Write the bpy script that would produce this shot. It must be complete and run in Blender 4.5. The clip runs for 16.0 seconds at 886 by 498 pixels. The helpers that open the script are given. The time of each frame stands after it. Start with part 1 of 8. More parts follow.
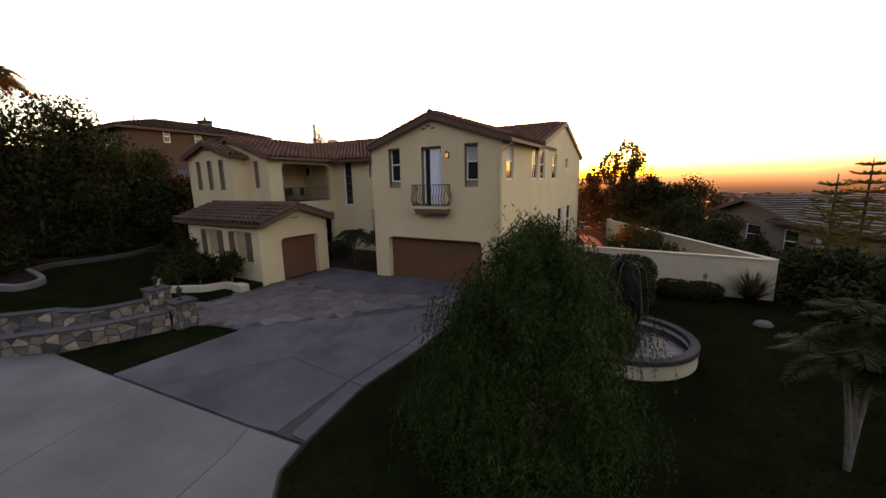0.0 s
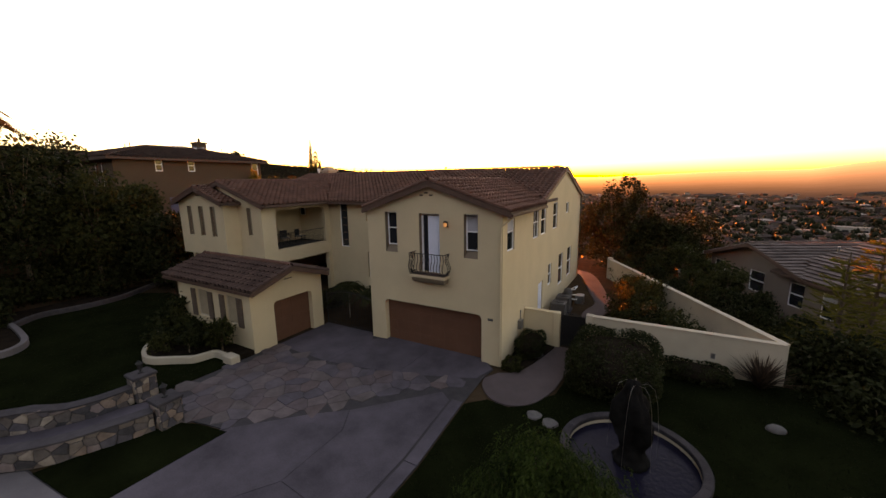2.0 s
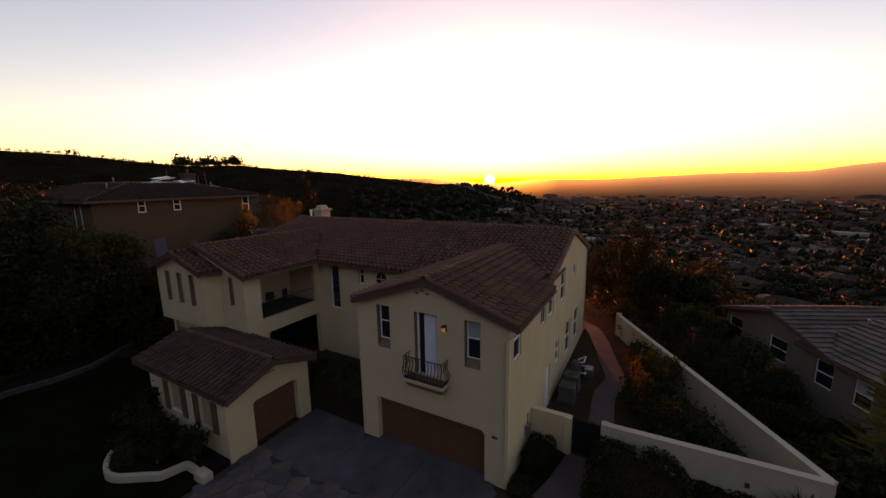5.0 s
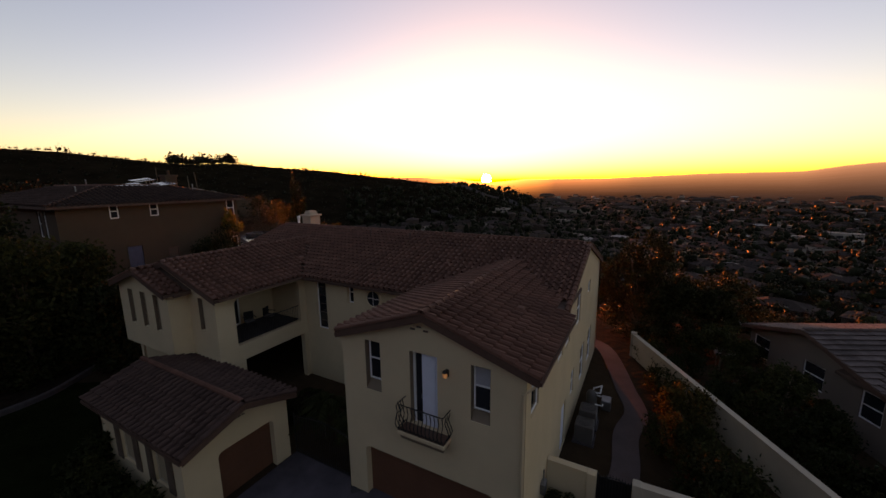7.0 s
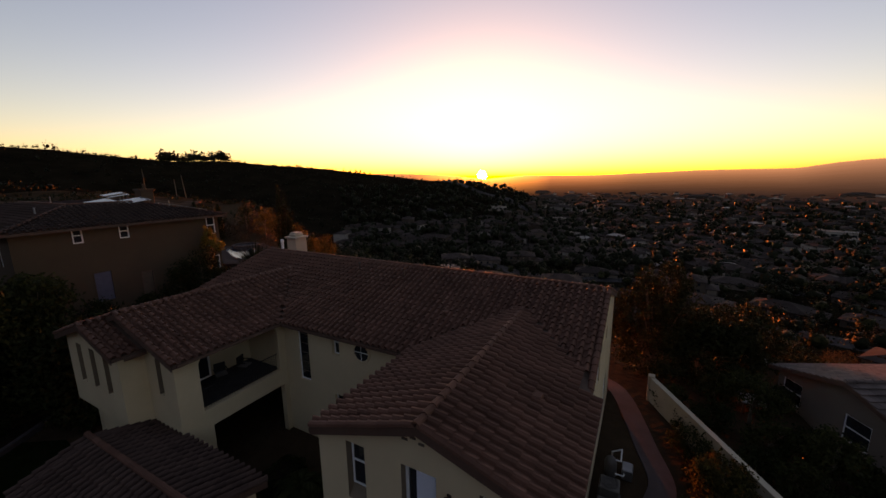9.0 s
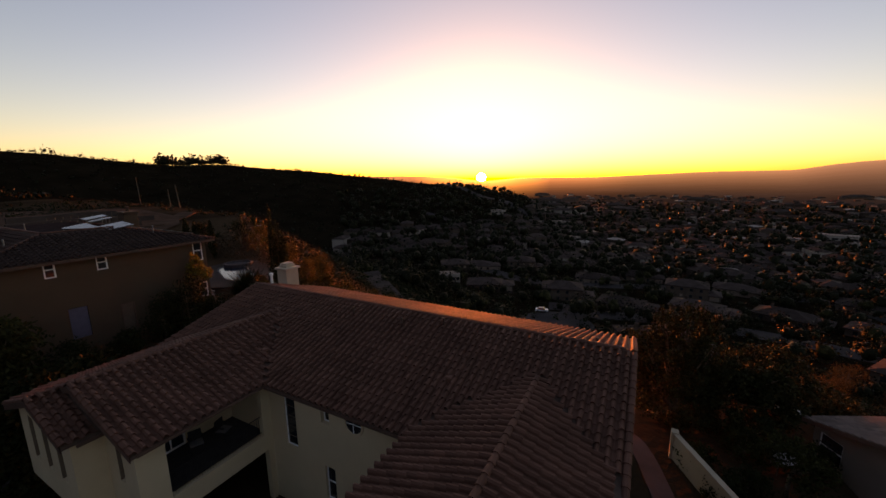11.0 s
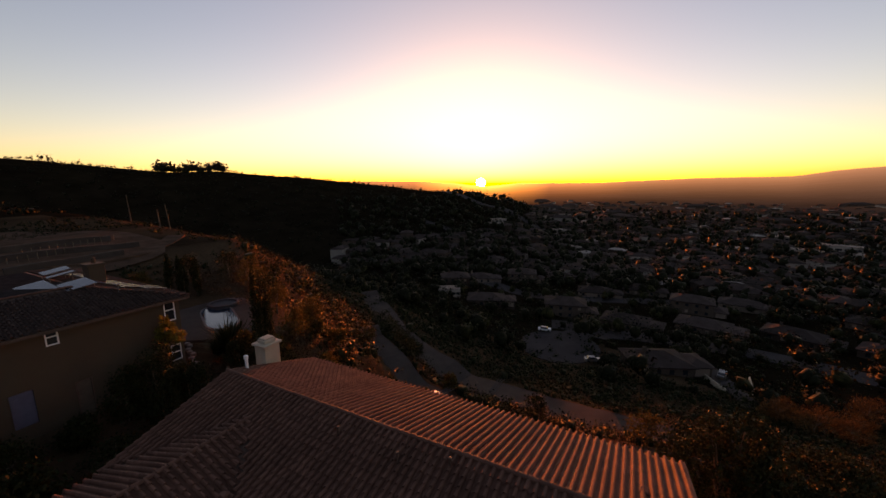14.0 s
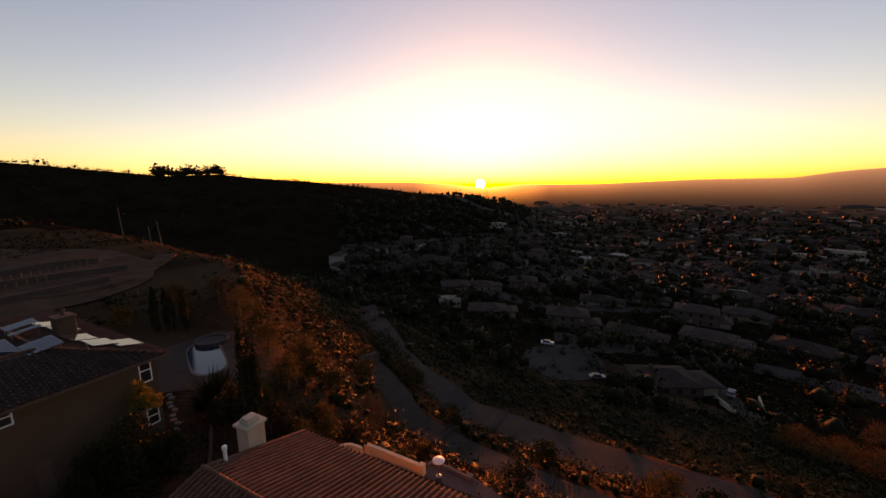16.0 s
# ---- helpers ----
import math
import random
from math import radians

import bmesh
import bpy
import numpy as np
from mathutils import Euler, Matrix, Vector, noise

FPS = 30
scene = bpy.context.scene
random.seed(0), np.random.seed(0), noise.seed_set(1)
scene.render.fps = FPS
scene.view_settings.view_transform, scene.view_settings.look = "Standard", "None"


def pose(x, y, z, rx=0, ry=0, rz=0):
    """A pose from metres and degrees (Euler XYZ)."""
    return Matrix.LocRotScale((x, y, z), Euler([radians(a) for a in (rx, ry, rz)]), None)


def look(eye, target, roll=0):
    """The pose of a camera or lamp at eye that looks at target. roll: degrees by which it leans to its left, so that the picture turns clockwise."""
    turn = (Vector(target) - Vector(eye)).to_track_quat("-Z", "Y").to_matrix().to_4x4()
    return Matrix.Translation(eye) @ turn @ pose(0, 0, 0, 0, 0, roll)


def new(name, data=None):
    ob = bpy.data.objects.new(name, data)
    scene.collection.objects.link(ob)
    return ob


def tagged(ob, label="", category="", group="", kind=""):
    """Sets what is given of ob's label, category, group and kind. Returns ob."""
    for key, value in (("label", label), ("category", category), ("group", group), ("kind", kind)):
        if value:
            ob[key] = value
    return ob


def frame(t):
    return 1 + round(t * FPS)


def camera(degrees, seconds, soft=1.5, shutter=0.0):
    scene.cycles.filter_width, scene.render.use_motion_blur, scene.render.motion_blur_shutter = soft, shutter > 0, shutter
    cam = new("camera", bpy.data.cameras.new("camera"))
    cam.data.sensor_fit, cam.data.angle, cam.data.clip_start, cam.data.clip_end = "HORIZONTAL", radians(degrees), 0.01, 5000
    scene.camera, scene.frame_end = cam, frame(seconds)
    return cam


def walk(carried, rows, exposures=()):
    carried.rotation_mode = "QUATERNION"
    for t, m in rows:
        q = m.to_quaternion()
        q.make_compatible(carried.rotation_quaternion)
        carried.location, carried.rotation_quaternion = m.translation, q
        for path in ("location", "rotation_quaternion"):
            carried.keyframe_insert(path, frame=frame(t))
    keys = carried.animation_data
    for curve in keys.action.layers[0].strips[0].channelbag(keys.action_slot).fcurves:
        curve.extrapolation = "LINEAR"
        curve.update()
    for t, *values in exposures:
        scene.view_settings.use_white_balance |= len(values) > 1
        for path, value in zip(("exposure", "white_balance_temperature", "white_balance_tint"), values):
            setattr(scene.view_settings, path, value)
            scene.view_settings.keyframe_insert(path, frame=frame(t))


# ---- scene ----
import itertools

cam = camera(99.7, 16.0)
PATH = [
    (0, (5.506, -14.407, 4.638), (4.524, -12.701, 4.282), -1.1),
    (0.5, (5.353, -14.199, 5.335), (4.375, -12.492, 4.978), -1.0),
    (1, (5.235, -13.954, 6.071), (4.263, -12.244, 5.71), -1.0),
    (1.5, (5.092, -13.714, 6.793), (4.123, -12.002, 6.431), -0.9),
    (2, (4.974, -13.426, 7.518), (4.003, -11.715, 7.157), -0.9),
    (2.5, (4.794, -13.1, 8.214), (3.824, -11.388, 7.854), -0.9),
    (3, (4.619, -12.739, 8.931), (3.651, -11.027, 8.567), -0.9),
    (3.5, (4.454, -12.379, 9.654), (3.486, -10.667, 9.292), -0.9),
    (4, (4.28, -12.067, 10.417), (3.312, -10.354, 10.058), -0.9),
    (6.5, (2.953, -9.814, 11.247), (1.996, -8.093, 10.898), -0.8),
    (7, (2.523, -9.21, 11.45), (1.575, -7.487, 11.092), -0.7),
    (7.5, (2.149, -8.617, 11.814), (1.213, -6.887, 11.448), -0.8),
    (8, (1.764, -7.934, 12.232), (0.832, -6.204, 11.859), -0.7),
    (8.5, (1.43, -7.362, 12.755), (0.501, -5.632, 12.376), -0.7),
    (9, (1.078, -6.736, 13.234), (0.151, -5.005, 12.857), -0.7),
    (11.5, (-0.458, -4.141, 15.546), (-1.383, -2.405, 15.183), -0.8),
    (12, (-0.785, -3.504, 16.093), (-1.71, -1.768, 15.735), -0.8),
    (12.5, (-1.138, -2.858, 16.681), (-2.063, -1.12, 16.328), -0.7),
    (13, (-1.55, -2.189, 17.302), (-2.475, -0.45, 16.952), -0.6),
    (13.5, (-1.977, -1.567, 17.968), (-2.901, 0.173, 17.622), -0.7),
    (14, (-2.418, -0.89, 18.751), (-3.342, 0.85, 18.409), -0.6),
    (14.5, (-2.868, -0.183, 19.565), (-3.792, 1.558, 19.226), -0.6),
    (15, (-3.416, 0.56, 20.361), (-4.339, 2.302, 20.023), -0.6),
    (15.5, (-3.917, 1.281, 21.205), (-4.839, 3.023, 20.868), -0.5),
    (16, (-4.41, 1.994, 22.035), (-5.331, 3.737, 21.698), -0.6),
]
EXPOSURES = [(0.0, 3.7, 12200, 36), (1.6, 3.5, 12400, 36), (2.2, 3.4, 13500, 40), (3.2, 2.9, 13000, 42), (4.0, 2.5, 11800, 40), (6.5, 1.95, 9900, 39), (9.0, 1.67, 9500, 37), (12.5, 1.63, 9600, 37), (16.0, 1.66, 9600, 37)]
walk(cam, [(t, look(eye, target, roll)) for t, eye, target, roll in PATH], EXPOSURES)

# ---- light: the sun sits on the horizon behind the house ----
SUN_AZ = radians(22.2)          # degrees to the left of +y
SUN_EL = radians(1.4)
sun_way = Vector((-math.sin(SUN_AZ) * math.cos(SUN_EL), math.cos(SUN_AZ) * math.cos(SUN_EL), math.sin(SUN_EL)))

world = bpy.data.worlds.new("world")
scene.world = world
world.use_nodes = True
wn, wl = world.node_tree.nodes, world.node_tree.links
sky = wn.new("ShaderNodeTexSky")
sky.sky_type = "NISHITA"
sky.sun_disc = False
sky.sun_elevation = SUN_EL
sky.sun_rotation = -SUN_AZ
sky.altitude = 150
sky.air_density = 0.85
sky.dust_density = 0.5
sky.ozone_density = 1.9
wl.new(sky.outputs[0], wn["Background"].inputs[0])
wn["Background"].inputs[1].default_value = 0.17

sun_data = bpy.data.lights.new("sun", "SUN")
sun_data.energy = 2.0
sun_data.angle = radians(0.6)
sun_data.color = (1.0, 0.23, 0.05)
sun = new("sun", sun_data)
sun.matrix_world = look((0, 0, 60), Vector((0, 0, 60)) - sun_way)


# ---- materials ----
def material(name, base, rough=0.8, metal=0.0, vary=0.25, scale=3.0, fine=40.0, bump=0.15, second=None, spec=0.3, island=0.0, each=0.0, bump_dist=0.02, palette=()):
    """A surface with coarse stains, fine grain, relief and, for pieces, a tone of their own."""
    m = bpy.data.materials.new(name)
    m.use_nodes = True
    n, l = m.node_tree.nodes, m.node_tree.links
    p = n["Principled BSDF"]
    p.inputs["Roughness"].default_value = rough
    p.inputs["Metallic"].default_value = metal
    p.inputs["Specular IOR Level"].default_value = spec
    geo = n.new("ShaderNodeNewGeometry")
    coarse = n.new("ShaderNodeTexNoise")
    coarse.inputs["Scale"].default_value = scale
    coarse.inputs["Detail"].default_value = 5
    coarse.inputs["Roughness"].default_value = 0.6
    grain = n.new("ShaderNodeTexNoise")
    grain.inputs["Scale"].default_value = fine
    grain.inputs["Detail"].default_value = 3
    l.new(geo.outputs["Position"], coarse.inputs["Vector"])
    l.new(geo.outputs["Position"], grain.inputs["Vector"])
    dark = tuple(c * (1 - vary) for c in base)
    light = second or tuple(min(1, c * (1 + vary)) for c in base)
    ramp = n.new("ShaderNodeValToRGB")
    ramp.color_ramp.elements[0].position, ramp.color_ramp.elements[1].position = 0.3, 0.7
    ramp.color_ramp.elements[0].color, ramp.color_ramp.elements[1].color = (*dark, 1), (*light, 1)
    l.new(coarse.outputs["Fac"], ramp.inputs["Fac"])
    tone = n.new("ShaderNodeMapRange")
    tone.inputs["To Min"].default_value, tone.inputs["To Max"].default_value = 1 - vary * 0.6, 1 + vary * 0.6
    l.new(grain.outputs["Fac"], tone.inputs["Value"])
    mul = n.new("ShaderNodeMix")
    mul.data_type, mul.blend_type = "RGBA", "MULTIPLY"
    mul.inputs["Factor"].default_value = 1.0
    l.new(ramp.outputs["Color"], mul.inputs["A"])
    l.new(tone.outputs["Result"], mul.inputs["B"])
    last = mul.outputs["Result"]
    for amount, source in ((island, geo.outputs["Random Per Island"]), (each, None)):
        if not amount:
            continue
        if source is None:
            info = n.new("ShaderNodeObjectInfo")
            source = info.outputs["Random"]
        spread = n.new("ShaderNodeMapRange")
        spread.inputs["To Min"].default_value, spread.inputs["To Max"].default_value = 1 - amount, 1 + amount
        l.new(source, spread.inputs["Value"])
        again = n.new("ShaderNodeMix")
        again.data_type, again.blend_type = "RGBA", "MULTIPLY"
        again.inputs["Factor"].default_value = 1.0
        l.new(last, again.inputs["A"])
        l.new(spread.outputs["Result"], again.inputs["B"])
        last = again.outputs["Result"]
    if palette:
        info = n.new("ShaderNodeObjectInfo")
        kinds = n.new("ShaderNodeValToRGB")
        kinds.color_ramp.interpolation = "CONSTANT"
        stops = kinds.color_ramp.elements
        while len(stops) < len(palette):
            stops.new(0.5)
        for k, c in enumerate(palette):
            stops[k].position = k / len(palette)
            stops[k].color = (*c, 1)
        l.new(info.outputs["Random"], kinds.inputs["Fac"])
        own = n.new("ShaderNodeMix")
        own.data_type, own.blend_type = "RGBA", "MULTIPLY"
        own.inputs["Factor"].default_value = 1.0
        l.new(last, own.inputs["A"])
        l.new(kinds.outputs["Color"], own.inputs["B"])
        last = own.outputs["Result"]
    l.new(last, p.inputs["Base Color"])
    if bump:
        b = n.new("ShaderNodeBump")
        b.inputs["Strength"].default_value = bump
        b.inputs["Distance"].default_value = bump_dist
        l.new(grain.outputs["Fac"], b.inputs["Height"])
        l.new(b.outputs["Normal"], p.inputs["Normal"])
    return m


def leaf_material(name, base, tip, through_light=0.35, apart=0.4):
    """Leaves: each with its own green, some light passing through."""
    m = material(name, base, rough=0.55, vary=0.25, scale=1.5, fine=12, bump=0, second=tip, island=apart, spec=0.04)
    n, l = m.node_tree.nodes, m.node_tree.links
    p = n["Principled BSDF"]
    tr = n.new("ShaderNodeBsdfTranslucent")
    src = p.inputs["Base Color"].links[0].from_socket
    l.new(src, tr.inputs["Color"])
    mix = n.new("ShaderNodeMixShader")
    mix.inputs["Fac"].default_value = through_light
    out = n["Material Output"]
    l.new(p.outputs[0], mix.inputs[1])
    l.new(tr.outputs[0], mix.inputs[2])
    l.new(mix.outputs[0], out.inputs["Surface"])
    return m


M = {
    "stucco": material("cream_stucco", (0.60, 0.462, 0.295), 0.92, vary=0.07, scale=0.5, fine=55, bump=0.5, bump_dist=0.01),
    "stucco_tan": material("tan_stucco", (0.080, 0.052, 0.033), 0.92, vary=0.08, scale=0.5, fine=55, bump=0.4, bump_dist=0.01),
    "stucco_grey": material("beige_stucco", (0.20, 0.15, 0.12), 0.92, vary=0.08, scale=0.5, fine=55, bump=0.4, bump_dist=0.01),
    "wall_white": material("white_wall_paint", (0.45, 0.37, 0.275), 0.9, vary=0.09, scale=0.8, fine=50, bump=0.4, bump_dist=0.01),
    "tile": material("clay_roof_tile", (0.14, 0.062, 0.043), 0.7, vary=0.22, scale=0.7, fine=30, bump=0.3, island=0.16, each=0.16, spec=0.1),
    "tile_dark": material("brown_flat_tile", (0.125, 0.092, 0.082), 0.8, spec=0.1, vary=0.25, scale=0.8, fine=20, bump=0.3, island=0.22),
    "tile_brown": material("dark_clay_roof_tile", (0.055, 0.032, 0.026), 0.8, vary=0.22, scale=0.7, fine=30, bump=0.3, island=0.2, spec=0.1),
    "tile_garage": material("weathered_clay_roof_tile", (0.08, 0.045, 0.036), 0.8, vary=0.22, scale=0.7, fine=30, bump=0.3, island=0.13, spec=0.12),
    "tile_valley": material("dull_brown_shingle", (0.045, 0.032, 0.028), 0.9, vary=0.3, scale=0.3, fine=6, bump=0.3, island=0.3, each=0.3, spec=0.05),
    "deck": material("roof_underlay", (0.10, 0.06, 0.045), 0.9, vary=0.2),
    "fascia": material("brown_fascia_paint", (0.11, 0.058, 0.042), 0.6, vary=0.15, fine=60),
    "door": material("brown_garage_door_paint", (0.15, 0.062, 0.036), 0.55, vary=0.1, scale=1.2, fine=60, bump=0.1),
    "white": material("white_frame_paint", (0.78, 0.78, 0.76), 0.45, vary=0.05, fine=80, bump=0.05),
    "door_white": material("pale_blue_white_door", (0.66, 0.70, 0.78), 0.4, vary=0.05, fine=70, bump=0.05),
    "niche": material("dark_taupe_niche", (0.20, 0.145, 0.10), 0.9, vary=0.08, fine=50),
    "shutter": material("brown_shutter_paint", (0.115, 0.078, 0.056), 0.6, vary=0.15, fine=60),
    "iron": material("black_wrought_iron", (0.018, 0.016, 0.015), 0.6, 0.0, vary=0.3, fine=90, bump=0.1),
    "concrete": material("driveway_concrete", (0.082, 0.069, 0.078), 0.85, vary=0.36, scale=0.55, fine=25, bump=0.25, each=0.07, spec=0.1),
    "apron": material("pale_street_concrete", (0.135, 0.118, 0.118), 0.85, vary=0.2, scale=0.5, fine=25, bump=0.25, each=0.05, spec=0.1),
    "flag": material("flagstone", (0.118, 0.104, 0.107), 0.75, vary=0.28, scale=1.6, fine=18, bump=0.4, each=0.12, spec=0.15, palette=((0.95, 0.8, 0.78), (1.0, 0.88, 0.8), (0.72, 0.68, 0.74), (0.9, 0.72, 0.66), (1.05, 0.9, 0.84), (0.8, 0.74, 0.76))),
    "track": material("slope_path_concrete", (0.06, 0.046, 0.040), 0.9, spec=0.05, vary=0.25, scale=0.3, fine=8, bump=0.3),
    "coping_dark": material("dark_stone_coping", (0.034, 0.029, 0.031), 0.75, spec=0.15, vary=0.3, scale=5, fine=30, bump=0.4, each=0.2),
    "roof_felt": material("roof_felt", (0.03, 0.025, 0.024), 0.95, spec=0.0, vary=0.3, scale=1.5, fine=30, bump=0.3),
    "graded": material("graded_soil", (0.085, 0.052, 0.037), 0.95, spec=0.0, vary=0.3, scale=0.4, fine=6, bump=0.4),
    "joint": material("mortar", (0.045, 0.039, 0.039), 0.95, vary=0.2),
    "path": material("pink_path_concrete", (0.10, 0.073, 0.07), 0.85, spec=0.1, vary=0.16, scale=0.8, fine=25, bump=0.2),
    "stone": material("rubble_stone", (0.20, 0.19, 0.185), 0.85, vary=0.3, scale=3, fine=18, bump=0.5, each=0.2, spec=0.15, palette=((0.38, 0.36, 0.38), (1.0, 0.8, 0.66), (0.7, 0.6, 0.54), (1.2, 0.86, 0.68), (0.45, 0.42, 0.46), (0.95, 0.74, 0.7), (1.35, 1.1, 0.9), (0.55, 0.46, 0.42))),
    "boulder": material("pale_boulder", (0.12, 0.108, 0.10), 0.85, vary=0.25, scale=4, fine=25, bump=0.5),
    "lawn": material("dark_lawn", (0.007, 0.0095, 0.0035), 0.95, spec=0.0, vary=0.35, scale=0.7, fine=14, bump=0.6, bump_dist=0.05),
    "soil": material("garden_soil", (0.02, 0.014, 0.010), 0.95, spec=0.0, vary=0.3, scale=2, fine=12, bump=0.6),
    "bronze": material("dark_bronze", (0.010, 0.009, 0.008), 0.75, 0.0, spec=0.03, vary=0.35, scale=6, fine=35, bump=0.4),
    "rim": material("grey_stone_coping", (0.06, 0.052, 0.054), 0.8, spec=0.1, vary=0.2, scale=4, fine=30, bump=0.3, each=0.12),
    "metal": material("galvanised_metal", (0.24, 0.235, 0.23), 0.4, 0.8, vary=0.15, fine=40, bump=0.1),
    "plastic": material("beige_enamel", (0.08, 0.07, 0.062), 0.5, vary=0.1, fine=40, bump=0.05),
    "asphalt": material("asphalt", (0.045, 0.04, 0.04), 0.9, spec=0.05, vary=0.2, scale=0.2, fine=8, bump=0.3),
    "trunk": material("bark", (0.12, 0.09, 0.065), 0.9, vary=0.35, scale=6, fine=30, bump=0.7),
    "palm_trunk": material("pale_palm_bark", (0.13, 0.11, 0.095), 0.9, vary=0.35, scale=8, fine=30, bump=0.7),
    "dark_glass": material("dark_window_glass", (0.02, 0.022, 0.026), 0.06, vary=0.1, bump=0, spec=0.6),
    "blind": material("window_blind", (0.40, 0.40, 0.42), 0.6, vary=0.08, bump=0),
    "blind_tan": material("tan_window_blind", (0.34, 0.26, 0.17), 0.7, vary=0.1, bump=0),
    "blind_blue": material("blue_grey_roller_shade", (0.10, 0.10, 0.14), 0.8, vary=0.08, bump=0, spec=0.05),
    "solar": material("solar_cells", (0.03, 0.035, 0.06), 0.15, vary=0.1, bump=0, spec=0.5),
    "cushion": material("grey_fabric", (0.16, 0.15, 0.15), 0.95, vary=0.15, fine=60),
    "car": material("white_car_paint", (0.62, 0.62, 0.63), 0.25, vary=0.03, bump=0, spec=0.5),
    "rubber": material("rubber", (0.02, 0.02, 0.02), 0.8, vary=0.2),
    "leaf_pepper": leaf_material("pepper_tree_leaves", (0.011, 0.022, 0.006), (0.042, 0.070, 0.018), 0.3, 0.6),
    "leaf": leaf_material("green_leaves", (0.028, 0.034, 0.011), (0.052, 0.052, 0.018)),
    "leaf_warm": leaf_material("yellow_green_leaves", (0.045, 0.042, 0.012), (0.085, 0.066, 0.02), 0.45),
    # gold base colour puts the low sun into the pines' needles
    "leaf_gold": leaf_material("sunlit_pine_gold", (0.095, 0.095, 0.02), (0.165, 0.15, 0.033), 0.35),
    "leaf_amber": leaf_material("amber_leaves", (0.085, 0.045, 0.015), (0.13, 0.07, 0.024), 0.2),
    "leaf_dark": leaf_material("dark_green_leaves", (0.015, 0.019, 0.007), (0.028, 0.031, 0.011), 0.06, 0.3),
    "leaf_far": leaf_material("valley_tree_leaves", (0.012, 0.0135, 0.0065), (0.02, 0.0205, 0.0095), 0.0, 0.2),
    "leaf_evergreen": leaf_material("evergreen_leaves", (0.02, 0.024, 0.009), (0.045, 0.042, 0.016), 0.1),
    "frond": leaf_material("palm_fronds", (0.022, 0.028, 0.010), (0.046, 0.048, 0.018)),
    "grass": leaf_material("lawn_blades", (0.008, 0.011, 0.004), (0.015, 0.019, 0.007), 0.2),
    "dry": leaf_material("dry_brush", (0.055, 0.031, 0.017), (0.09, 0.05, 0.026), 0.04, 0.25),
    "flax": leaf_material("bronze_flax_leaves", (0.06, 0.04, 0.03), (0.10, 0.06, 0.04)),
}


M["valley_wall"] = material("dark_valley_stucco", (0.085, 0.062, 0.05), 0.95, spec=0.0, vary=0.2, scale=0.3, fine=6, bump=0.2, each=0.4, island=0.4)
M["water"] = material("fountain_water", (0.012, 0.011, 0.02), 0.18, vary=0.2, scale=2, fine=9, bump=0.6, spec=0.04)
M["pool"] = material("pool_water", (0.012, 0.028, 0.05), 0.1, vary=0.2, scale=2, fine=3, bump=0.35, spec=0.4)


def glow_material(name, colour, power):
    m = bpy.data.materials.new(name)
    m.use_nodes = True
    p = m.node_tree.nodes["Principled BSDF"]
    p.inputs["Base Color"].default_value = (*colour, 1)
    p.inputs["Emission Color"].default_value = (*colour, 1)
    p.inputs["Emission Strength"].default_value = power
    return m


M["bulb"] = glow_material("warm_lamp_glass", (1.0, 0.5, 0.2), 0.03)


